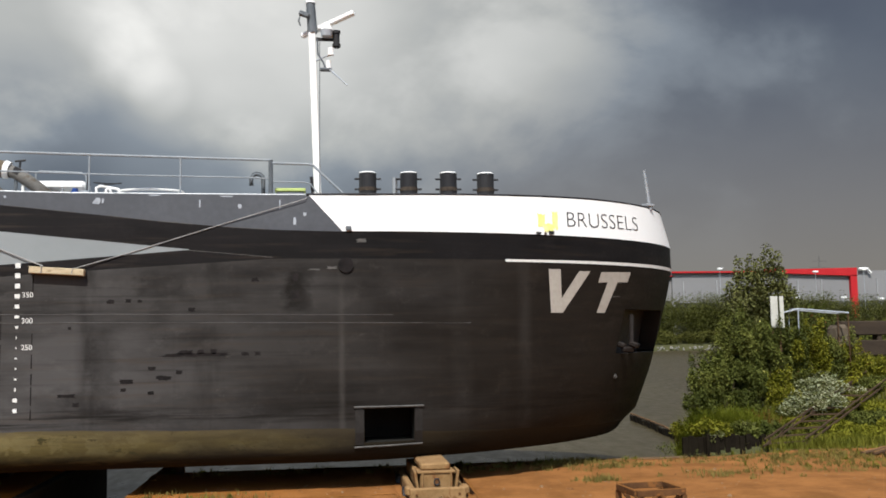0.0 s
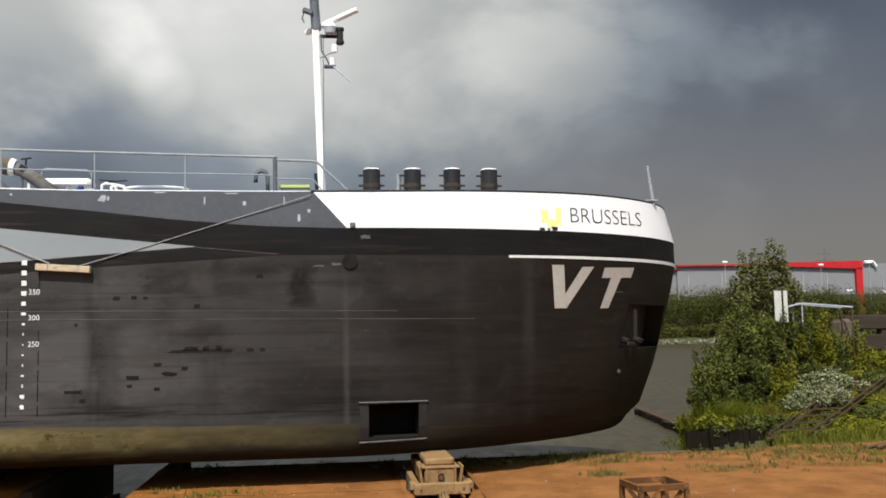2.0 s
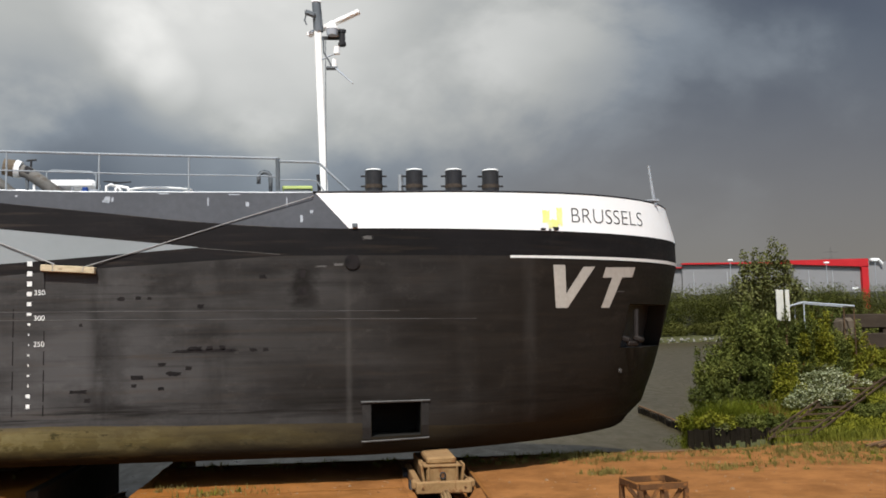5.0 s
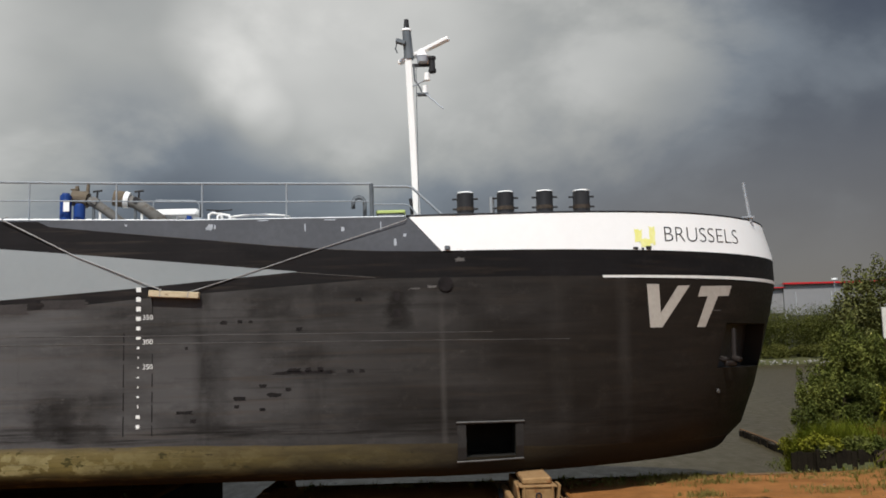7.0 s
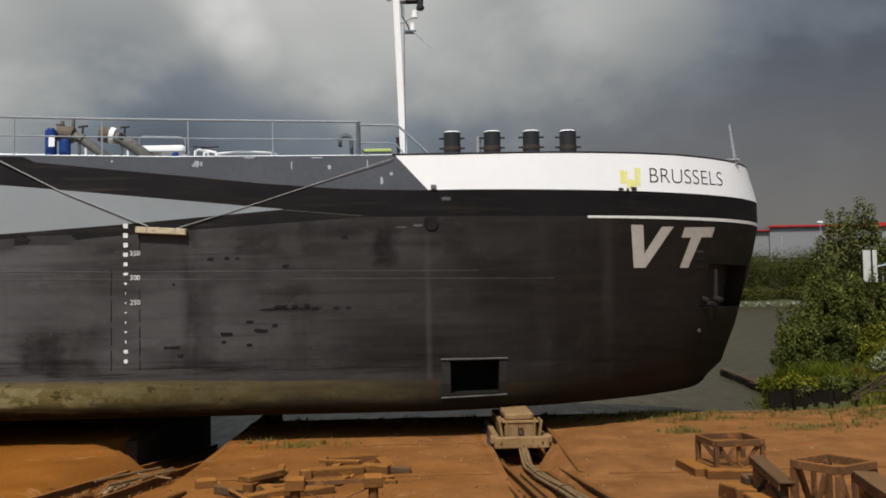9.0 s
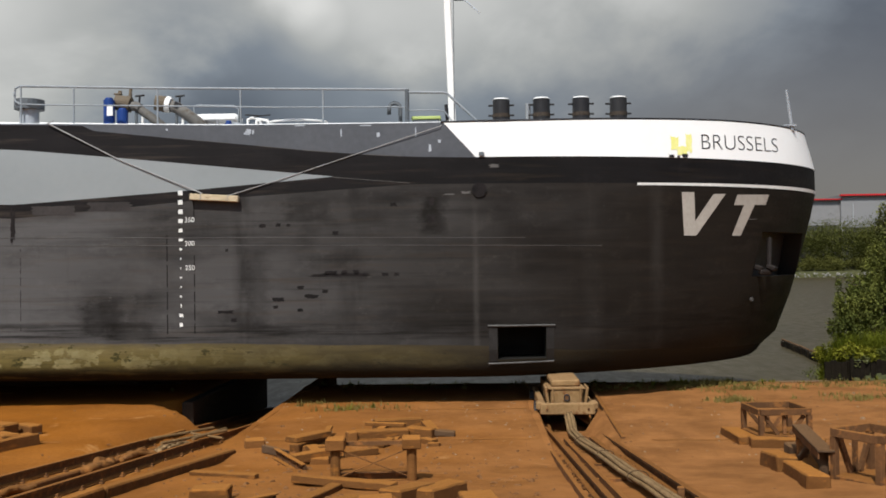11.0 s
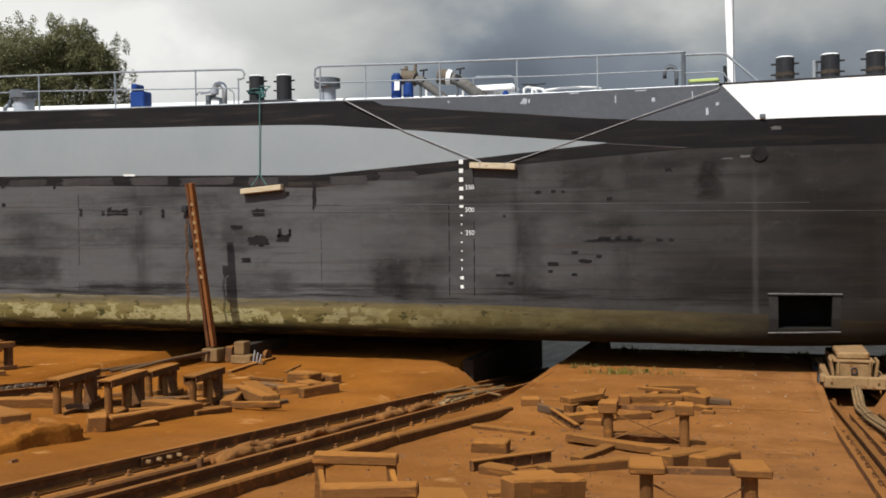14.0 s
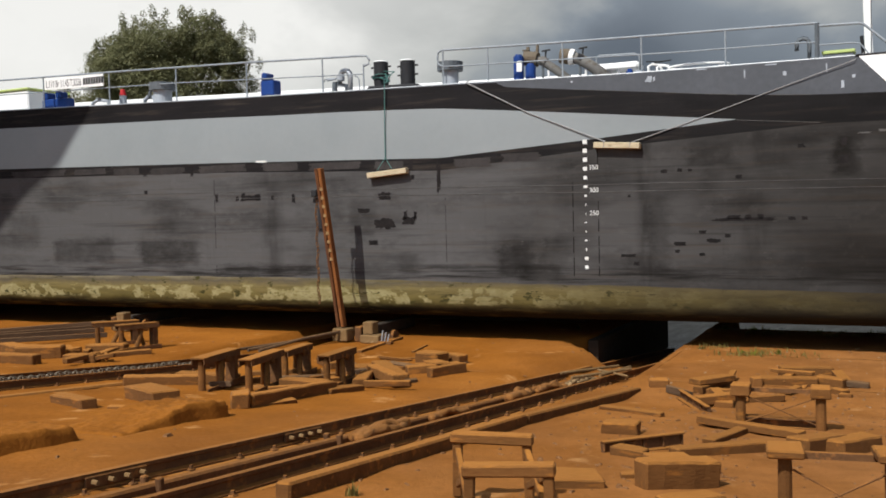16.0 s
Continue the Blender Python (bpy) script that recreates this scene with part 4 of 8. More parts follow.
# rubbing rim along the bulwark's top
rim = B()
line = [hull_at(-0.5 + 0.25 * i, lerp(TOP, -0.4) + 0.012) for i in range(3)] + [hull_at(0.02 * i, lerp(TOP, hull_at(0.02 * i, 4.5).x) + 0.016) for i in range(1, 51)]
line += [Vector((p.x, 2 * CY - p.y, p.z)) for p in reversed(line[:-1])]
tube(rim, line, 0.024, 8)
part("bulwark_rim", rim, BARS, ship, "black rim on the bulwark", smooth=True)
edge = B()
tube(edge, [hull_at(x, lerp(TOP, x)) + Vector((0, 0.03, 0.012)) for x in [-70, -50, -35] + [-24 + i for i in range(24)] + [-0.5]], 0.018, 6)
part("deck_edge_bar", edge, GALV, ship)

# bow pole
bm = B()
rod(bm, (7.63, 22.75, 4.60), (7.51, 22.75, 5.56), 0.048, 0.03)
box(bm, (0.30, 0.14, 0.05), pose(7.56, 22.73, 4.68), 0.01)
part("bow_staff", bm, GALV, ship, "short grey staff at the bow")

WORNBAND = surface("worn_bollard_paint", (0.045, 0.034, 0.026), (0.085, 0.066, 0.048), 9, 0.8, 0.1, 0.2)
# bollards
for k, (x, y, top) in enumerate(((0.78, 21.0, 5.17), (1.66, 21.0, 5.17), (2.52, 21.0, 5.17), (3.33, 21.0, 5.16), (-11.44, 20.6, 5.47), (-10.69, 20.6, 5.44))):
    z0 = deck_z(x)
    bm = B()
    rod(bm, (x, y, z0), (x, y, top - 0.03), 0.185, 0.185, 20)
    bol = part("bollard", bm, BARS, ship, "black round bollard with a white top")
    bm = B()
    rod(bm, (x, y, top - 0.02), (x, y, top + 0.005), 0.187, 0.165, 20)
    part("bollard_cap", bm, WHITE, bol)
    for z in (top - 0.14, top - 0.36):
        bm = B()
        rod(bm, (x - 0.28, y, z), (x + 0.28, y, z), 0.022)
        part("pin", bm, BARS, bol)
    if k < 4:
        bm = B()
        rod(bm, (x, y, top - 0.41), (x, y, top - 0.33), 0.192, 0.192, 20, False)
        part("worn_band", bm, WORNBAND, bol)
bm = B()
rod(bm, (1.37, 21.1, 4.3), (1.37, 21.1, 5.08), 0.055)
part("vent_pipe", bm, GALV, ship)
bm = B()
box(bm, (1.42, 0.55, 0.24), pose(-11.02, 20.55, deck_z(-11) - 0.01, 0, 1.2, 0), 0.07)
part("bollard_bed", bm, BARS, ship)

# guard rails
def rail_section(posts, top, mid, y=20.0):
    rail = part("guard_rail", tube(B(), [(x, y, z) for x, z in top], 0.026, 8), RAILGREY, ship, "galvanised tube guard rail along the deck")
    for line in mid:
        part("mid_rail", tube(B(), [(x, y, z) for x, z in line], 0.016, 6), RAILGREY, rail)
    for x in posts:
        part("stanchion", rod(B(), (x, y, deck_z(x)), (x, y, lerp(sorted(top), x)), 0.045 if x == -1.21 else 0.020), RINGGREY if x == -1.21 else RAILGREY, rail)


rail_section((-9.44, -8.3, -6.5, -4.73, -2.98, -1.21), ((-9.47, 5.10), (-9.56, 5.16), (-9.58, 5.30), (-9.56, 5.43), (-9.46, 5.48), (-6.59, 5.38), (-4.0, 5.31), (-1.21, 5.24)), [((-9.47, 5.10), (-8.9, 5.07), (-6.51, 5.0), (-3.96, 4.92), (-1.57, 4.88), (-1.21, 4.86))])
rail_section((-1.20,), ((-1.21, 5.18), (-0.45, 5.16), (-0.36, 5.13), (0.28, 4.52)), [((-1.21, 4.80), (-0.55, 4.79), (-0.42, 4.76), (-0.2, 4.45))])
rail_section((-35, -32.5, -30, -27.5, -24.8, -22.4, -19.85, -17.45, -15.11, -12.78, -11.6), ((-36, 6.3), (-24.2, 5.96), (-19.83, 5.84), (-15.1, 5.69), (-11.7, 5.55), (-11.5, 5.53), (-11.43, 5.43), (-11.45, 5.33), (-11.58, 5.30)), [((-36, 5.85), (-24.2, 5.52), (-17.45, 5.35), (-11.6, 5.10))])

# goosenecks, vents and deck gear
def gooseneck(x, y, h, span, r, mt):
    z = deck_z(x)
    pts = [(x, y, z), (x, y, z + h - span / 2)] + [(x - span / 2 + span / 2 * math.cos(a), y, z + h - span / 2 + span / 2 * math.sin(a)) for a in (0.4, 0.9, 1.57, 2.2, 2.75, 3.14)]
    pts += [(x - span, y, z + h - span / 2 - 0.12)]
    return part("gooseneck_vent", tube(B(), pts, r, 10), mt, ship, "bent vent pipe on the deck", smooth=True)


gooseneck(-1.37, 20.2, 0.56, 0.24, 0.045, RINGGREY)
gooseneck(-12.16, 20.3, 0.66, 0.28, 0.07, GALV)
guard = part("pipe_guard", tube(B(), [(-13.0, 20.35, 4.62), (-13.0, 20.35, 5.02), (-12.92, 20.35, 5.12), (-12.5, 20.35, 5.12)], 0.018, 8), RAILGREY, ship, "thin tube guard round the vent pipe")
part("bar", tube(B(), [(-12.05, 20.35, 5.13), (-11.98, 20.35, 5.10), (-11.93, 20.35, 5.02), (-11.93, 20.35, 4.6)], 0.016, 8), RAILGREY, guard)
part("vent_flange", rod(B(), (-12.44, 20.3, 5.04), (-12.44, 20.3, 5.16), 0.10, 0.10, 14), PALEGREY, guard)
part("stop_valve", rod(B(), (-12.62, 20.3, 4.66), (-12.62, 20.3, 5.02), 0.075, 0.06, 12), RINGGREY, guard)
part("hand_wheel", rod(B(), (-12.80, 20.25, 5.07), (-12.55, 20.25, 5.09), 0.03, 0.03, 8), PALEGREY, guard)
gooseneck(-18.35, 20.35, 0.55, 0.35, 0.05, RINGGREY)
for x, r in ((-9.40, 0.20), (-18.2, 0.26)):
    z = deck_z(x)
    drum = part("tank_vent", rod(B(), (x, 20.3, z), (x, 20.3, z + 0.5), r, r, 20), PALEGREY, ship, "grey drum-shaped tank vent with a dark lid")
    part("lid", rod(B(), (x, 20.3, z + 0.45), (x, 20.3, z + 0.66), r * (1.55 if x > -10 else 1.38), r * (1.55 if x > -10 else 1.38), 20), RINGGREY, drum)
coam = B()
box(coam, (50, 2.4, 0.30), pose(-31.5, 22.9, 4.59), 0.03)
for v in coam.verts:
    v.co.z += 0.030 * (-7.0 - v.co.x)
part("hatch_coaming", coam, WHITE, ship, "long white tank trunk along the deck")
bm = B()
box(bm, (1.9, 1.6, 0.75), pose(-24.9, 21.6, 5.0), 0.04)
hut = part("deck_locker", bm, WHITE, ship, "white deck locker with a pale green lid")
bm = B()
box(bm, (2.0, 1.7, 0.07), pose(-24.9, 21.6, 5.75), 0.02)
part("lid", bm, GREEN, hut)
bm = B()
box(bm, (0.62, 0.35, 0.07), pose(-0.83, 20.4, 4.64), 0.015)
part("locker_lid", bm, GREEN, ship, "pale green flat locker lid")
bm = B()
box(bm, (0.56, 0.3, 0.22), pose(-0.83, 20.4, 4.42), 0.01)
part("locker_box", bm, RINGGREY, ship)
bm = B()
rod(bm, (-0.36, 20.1, 4.4), (-0.40, 20.1, 4.92), 0.035)
part("short_post", bm, BARS, ship)

# loading manifolds: flanged pipe ends sloping to the deck
PIPEGREY = surface("dull_pipe_paint", (0.13, 0.125, 0.115), (0.20, 0.19, 0.17), 3, 0.7, 0.1, 0.15, 20, (0.10, 0.085, 0.065), 0.58)
for x, y, collar in ((-7.62, 20.9, RUSTPIPE), (-6.72, 20.9, WHITE)):
    z = deck_z(x)
    big = 0.13 if collar is WHITE else 0.10
    manifold = part("loading_pipe", tube(B(), [(x + 0.16, y, z + 0.66), (x + 0.36, y, z + 0.60), (x + 0.62, y, z + 0.42), (x + 1.12, y, z + 0.02)], big, 14), PIPEGREY, ship, "sloping cargo pipe with a rusty blind flange", smooth=True)
    part("flange", rod(B(), (x - 0.12, y - 0.05, z + 0.72), (x + 0.12, y, z + 0.68), 0.17, 0.18, 18), RUSTPIPE, manifold)
    part("collar", rod(B(), (x + 0.12, y, z + 0.68), (x + 0.22, y, z + 0.66), 0.19, 0.17, 18), collar, manifold)
    for k in range(8):
        a = k * math.tau / 8
        part("bolt", rod(B(), (x + 0.07, y + 0.15 * math.cos(a), z + 0.69 + 0.15 * math.sin(a)), (x + 0.15, y + 0.15 * math.cos(a), z + 0.68 + 0.15 * math.sin(a)), 0.02, 0.02, 6), BARS, manifold)
    part("spindle", rod(B(), (x + 0.40, y, z + 0.6), (x + 0.42, y, z + 0.86), 0.022), BARS, manifold)
    part("handle", rod(B(), (x + 0.32, y, z + 0.85), (x + 0.52, y, z + 0.87), 0.022, 0.022, 8), BARS, manifold)
    part("valve_block", box(B(), (0.16, 0.2, 0.16), pose(x + 0.34, y - 0.03, z + 0.56, 0, 30, 0), 0.02), BARS if collar is WHITE else PIPEGREY, manifold)
    part("leg", rod(B(), (x + 0.34, y, z), (x + 0.34, y, z + 0.55), 0.035), RINGGREY, manifold)
    part("leg", rod(B(), (x + 0.48, y, z), (x + 0.48, y, z + 0.45), 0.028), WHITE, manifold)
    if collar is not WHITE:
        part("side_valve", rod(B(), (x - 0.02, y, z + 0.85), (x - 0.02, y, z + 0.98), 0.05, 0.04, 10), RUSTPIPE, manifold)
        part("handle", rod(B(), (x - 0.14, y - 0.05, z + 0.90), (x + 0.02, y - 0.05, z + 0.90), 0.02, 0.02, 8), RUSTPIPE, manifold)
        part("branch", rod(B(), (x + 0.2, y, z + 0.75), (x + 0.22, y, z + 1.02), 0.045, 0.035, 10), RUSTPIPE, manifold)
tank = part("deck_tank", box(B(), (1.05, 0.5, 0.20), pose(-5.55, 21.2, deck_z(-5.5) + 0.30), 0.07), WHITE, ship, "small white tank on a tube rack")
part("rack", tube(B(), [(-6.02, 21.0, 4.5), (-6.02, 21.0, 5.12), (-5.95, 21.0, 5.17), (-5.12, 21.0, 5.14), (-5.02, 21.0, 5.06), (-5.02, 21.0, 4.5)], 0.018, 8), RAILGREY, tank)
part("leg", rod(B(), (-5.5, 21.0, 4.5), (-5.5, 21.0, 4.85), 0.03), GALV, tank)
part("short_post", rod(B(), (-4.93, 20.7, 4.45), (-4.91, 20.7, 5.02), 0.035, 0.025), BARS, ship)
for k, (x0, x1, z) in enumerate(((-4.74, -4.50, 4.72), (-4.55, -4.32, 4.68))):
    valve = part("deck_valve", tube(B(), [(x0, 20.7, z - 0.2), (x0, 20.7, z + 0.06), (x0 + 0.08, 20.7, z + 0.10), (x1, 20.7, z + 0.07), (x1 + 0.06, 20.7, z - 0.1)], 0.035, 8), WHITE, ship, "small white valve on the deck", smooth=True)
    part("lever", rod(B(), (x0 - 0.05, 20.66, z + 0.16), (x1 + 0.08, 20.66, z + 0.13 + 0.06 * k), 0.014, 0.014, 6), BARS, valve)
part("deck_hatch", tube(B(), [(-3.70 + 0.65 * math.cos(a), 20.9 + 0.4 * math.sin(a), deck_z(-3.7) + 0.27) for a in [k * math.tau / 24 for k in range(25)]], 0.025, 8), WHITE, ship, "round hatch rim on the deck")
for x in (-4.3, -3.1):
    part("hatch_foot", rod(B(), (x, 20.75, deck_z(x)), (x, 20.75, deck_z(x) + 0.27), 0.03), WHITE, ship)
for x, y, dx, r in ((-12.75, 20.5, 0.35, 0.05), (-19.2, 20.7, 0.4, 0.06), (-21.3, 20.8, 0.6, 0.05), (-22.9, 20.5, 0.3, 0.05)):
    z = deck_z(x)
    fit_ = part("deck_fitting", tube(B(), [(x, y, z), (x, y, z + 0.27), (x + dx * 0.3, y, z + 0.36), (x + dx, y, z + 0.30), (x + dx, y, z)], r, 8), PALEGREY, ship, "small pipe fitting on the deck", smooth=True)
    part("wheel", rod(B(), (x + dx / 2, y - 0.05, z + 0.38), (x + dx / 2, y - 0.05, z + 0.41), 0.07, 0.07, 12), RINGGREY, fit_)

# mast
mast = part("mast", beam(B(), (-0.265, 20.6, 4.2), (-0.385, 20.6, 8.1), 0.15, 0.15, (0, 1, 0), 0.02), WHITE, ship, "white mast with lights, radar and horn")
part("mast_top", rod(B(), (-0.37, 20.6, 8.08), (-0.41, 20.6, 8.72), 0.105, 0.095, 12), RINGGREY, mast)
part("top_cap", rod(B(), (-0.41, 20.6, 8.72), (-0.41, 20.6, 8.77), 0.11, 0.10, 12), WHITE, mast)
part("top_lamp", rod(B(), (-0.41, 20.6, 8.77), (-0.41, 20.6, 8.98), 0.065, 0.05, 12), BARS, mast)
part("radar_scanner", beam(B(), (-0.60, 20.9, 8.10), (0.50, 20.35, 8.46), 0.13, 0.10, (0, 0, 1), 0.02), WHITE, mast)
part("radar_base", rod(B(), (-0.04, 20.6, 7.95), (-0.04, 20.6, 8.16), 0.12, 0.13, 16), WHITE, mast)
part("searchlight", rod(B(), (-0.08, 20.4, 7.95), (-0.08, 20.4, 8.08), 0.11, 0.13, 16), PALEGREY, mast)
part("light_dome", rod(B(), (-0.08, 20.4, 8.08), (-0.08, 20.4, 8.24), 0.135, 0.06, 16), WHITE, mast)
part("yard", beam(B(), (-0.3, 20.55, 7.93), (0.2, 20.55, 7.93), 0.06, 0.07, (0, 0, 1), 0.01), BARS, mast)
horn = part("horn", rod(B(), (0.13, 20.5, 7.74), (0.13, 20.5, 8.1), 0.065, 0.065, 12), BARS, mast)
for z in (7.76, 8.04):
    part("horn_collar", rod(B(), (0.13, 20.5, z), (0.13, 20.5, z + 0.06), 0.085, 0.085, 12), BARS, horn)
part("lamp", rod(B(), (0.01, 20.45, 7.56), (0.01, 20.45, 7.72), 0.07, 0.06, 12), WHITE, mast)
part("lamp_bracket", tube(B(), [(-0.3, 20.5, 7.45), (-0.1, 20.5, 7.55), (0.0, 20.5, 7.58)], 0.018, 6), PALEGREY, mast)
part("cable_drop", tube(B(), [(-0.27, 20.5, 7.93), (-0.26, 20.5, 7.6), (-0.15, 20.5, 7.42), (-0.1, 20.5, 7.3)], 0.02, 6), RINGGREY, mast)
part("lamp_tray", box(B(), (0.24, 0.16, 0.05), pose(-0.09, 20.5, 7.24), 0.01), RINGGREY, mast)
part("lantern", rod(B(), (-0.04, 20.5, 7.29), (-0.04, 20.5, 7.46), 0.06, 0.05, 12), WHITE, mast)
part("whip_aerial", rod(B(), (-0.02, 20.45, 7.26), (0.34, 20.2, 6.86), 0.022, 0.012), PALEGREY, mast)
part("loudspeaker", box(B(), (0.22, 0.12, 0.10), pose(-0.56, 20.5, 8.40, 0, 20, 0), 0.02), RINGGREY, mast)
part("speaker_hook", tube(B(), [(-0.62, 20.5, 8.45), (-0.66, 20.5, 8.3), (-0.62, 20.5, 8.2)], 0.018, 6), RINGGREY, mast)
part("halyard", tube(B(), [(-0.22, 20.5, 7.9), (-0.24, 20.5, 4.6)], 0.008, 5), RINGGREY, mast)

# name and measure board on the rail
board = part("measure_board", box(B(), (2.27, 0.03, 0.345), pose(-21.16, 19.96, 5.49, 0, 1.2, 0), 0.004), WHITE, ship, "white board with the barge's measures in black")
bm = lettering("L.110 Br 11.45 T.3226", 0.20, 1.36)
for v in bm.verts:
    v.co = (v.co.x - 22.22, 19.94, v.co.z + 5.575 - 0.02 * v.co.x)
part("measures", bm, BARS, board)
for k in range(8):
    part("bar", box(B(), (0.075, 0.006, 0.19), pose(-20.74 + 0.098 * k, 19.94, 5.555, 0, 1.2, 0)), BARS, board)

# loose gear on deck
def jerry(x, y, w, h, label):
    z = deck_z(x)
    can = empty("plastic_barrel", pose(x, y, z), label=label, category="barrel", group="blue barrels on deck")
    part("body", rod(B(), (0, 0, 0), (0, 0, h), w / 2, w / 2, 16), BLUE, can)
    part("cap", rod(B(), (0, 0, h), (0, 0, h + 0.05), w / 2.6, w / 3, 12), BLUE, can)
    return can


tall_can = jerry(-7.78, 20.62, 0.24, 0.72, "tall blue plastic barrel with a white label on the deck")
part("label", box(B(), (0.13, 0.012, 0.24), pose(0.06, -0.122, 0.36), 0.004), WHITE, tall_can)
jerry(-7.50, 20.66, 0.24, 0.50, "low blue plastic barrel on the deck")
jerry(-5.12, 20.5, 0.16, 0.22, "small blue plastic barrel on the deck")
pail = empty("bucket", pose(-4.92, 20.5, deck_z(-4.9)), label="pale grey bucket on the deck", category="bucket")
part("body", rod(B(), (0, 0, 0), (0, 0, 0.22), 0.10, 0.12, 14), PALEGREY, pail)
for x, dx, h in ((-14.71, 0.42, 0.56), (-22.1, 0.45, 0.42), (-22.6, 0.5, 0.40)):
    crate = empty("crate", pose(x, 20.5, deck_z(x)), label="dark blue plastic crate on the deck", category="crate", group="blue crates on deck")
    part("body", box(B(), (dx, 0.36, h), None, 0.03), BLUE, crate)
    part("lid", box(B(), (dx * 0.45, 0.33, 0.2), pose(-dx * 0.27, 0, h, 0, 8 if h > 0.5 else 0, 0), 0.03), BLUE, crate)
red = empty("fire_extinguisher", pose(-19.93, 20.6, deck_z(-19.9)), label="grey cylinder with a red top on deck", category="extinguisher")
part("body", rod(B(), (0, 0, 0), (0, 0, 0.42), 0.11, 0.10, 14), PALEGREY, red)
part("head", rod(B(), (0, 0, 0.42), (0, 0, 0.60), 0.10, 0.06, 14), RED, red)

# planks hung over the side for painters
def hung_plank(a, b, lines, mt, label):
    thing = empty("hanging_plank", pose(0, 0, 0), label=label, category="plank", group="planks hung over the side")
    part("board", beam(B(), a, b, 0.16, 0.13, (0, 0, 1), 0.012), PALLET, thing)
    for k, line in enumerate(lines):
        part("rope", tube(B(), line, 0.013 if k == 0 else 0.009, 6), mt, thing)
    return thing


hung_plank((-5.68, 19.56, 3.03), (-4.68, 19.56, 2.965), [[(-8.72, 19.95, 4.72), (-8.70, 19.63, 4.62), (-7.2, 19.632, 3.83), (-5.45, 19.60, 3.10), (-5.45, 19.47, 3.09), (-5.45, 19.47, 2.96)], [(-4.9, 19.47, 2.93), (-4.88, 19.47, 3.04), (-4.85, 19.6, 3.06), (-3.7, 19.635, 3.40), (-2.69, 19.637, 3.72), (-0.52, 19.637, 4.40), (-0.35, 19.9, 4.56)]], ROPE, "pine plank slung by pale ropes on the ship's side")
hung_plank((-11.29, 19.55, 2.59), (-10.23, 19.55, 2.67), [[(-11.3, 20.5, 5.2), (-10.85, 20.2, 5.12), (-10.82, 19.62, 4.86), (-10.85, 19.62, 3.0)], [(-10.85, 19.62, 3.0), (-11.0, 19.48, 2.70)], [(-10.85, 19.62, 3.0), (-10.6, 19.48, 2.72)]], GREENROPE, "pine plank hung from a green rope")

knot = empty("mooring_rope", pose(-11.44, 20.6, 4.9), label="green rope wound round a bollard", category="rope")
rnd = random.Random(8)
for k in range(3):
    zz, tilt, ph = 0.12 + 0.045 * k, rnd.uniform(-0.09, 0.09), rnd.uniform(0, 6)
    part("turn", tube(B(), [(0.215 * math.cos(a), 0.215 * math.sin(a), zz + tilt * math.cos(a + ph)) for a in [q * math.tau / 24 for q in range(25)]], 0.0125, 6), GREENROPE, knot)
part("tail", tube(B(), [(0.19, -0.12, 0.24), (0.26, -0.2, 0.14), (0.34, -0.3, 0.05), (0.42, -0.55, -0.05), (0.58, -0.62, -0.02)], 0.016, 6), GREENROPE, knot)

# ---- tracks ----
def rail_bar(name, x, y0, y1, parent=None):
    """A flat-bottomed rail on a dusty timber, with clips."""
    prof = ((-0.07, -0.15), (0.07, -0.15), (0.07, -0.13), (0.015, -0.11), (0.012, -0.045), (0.036, -0.03), (0.036, 0.0), (-0.036, 0.0), (-0.036, -0.03), (-0.012, -0.045), (-0.015, -0.11), (-0.07, -0.13))
    bm = B()
    a = [bm.verts.new((x + p, y0, rail_z(y0) + q)) for p, q in prof]
    b = [bm.verts.new((x + p, y1, rail_z(y1) + q)) for p, q in prof]
    for i in range(len(a)):
        j = (i + 1) % len(a)
        bm.faces.new((a[i], a[j], b[j], b[i]))
    bm.faces.new(a[::-1])
    bm.faces.new(b)
    return part(name, bm, RUSTY, parent)


clip_mesh = None


def track(label, xs, y0, y1, sides, bed):
    global clip_mesh
    tr = empty("slipway_track", pose(0, 0, 0), label=label, category="track", group="slipway tracks")
    rnd = random.Random(int(abs(xs[0]) * 10))
    for x in xs:
        rail_bar("rail", x, y0, y1, tr)
        if bed:
            part("bedding_timber", beam(B(), (x, y0, rail_z(y0) - 0.25), (x, min(y1, 21), rail_z(min(y1, 21)) - 0.25), 0.30, 0.2, (0, 0, 1), 0.02), TIMBER, tr)
    if clip_mesh is None:
        bm = B()
        box(bm, (0.055, 0.08, 0.03), None, 0.010)
        rod(bm, (0, 0, 0.03), (0, 0, 0.062), 0.020, 0.018, 6)
        clip_mesh = bpy.data.meshes.new("clip")
        bm.to_mesh(clip_mesh)
        bm.free()
        clip_mesh.materials.append(RUSTY)
    y = max(y0 + 0.3, 3.6)
    while y < min(y1, 20):
        for x in xs:
            for s in sides:
                c = new("clip", clip_mesh)
                c.parent = tr
                c.matrix_basis = pose(x + s * 0.105, y + rnd.uniform(-0.06, 0.06), rail_z(y) - 0.155, 0, 0, rnd.uniform(-12, 12))
        y += rnd.uniform(0.55, 0.75)
    return tr


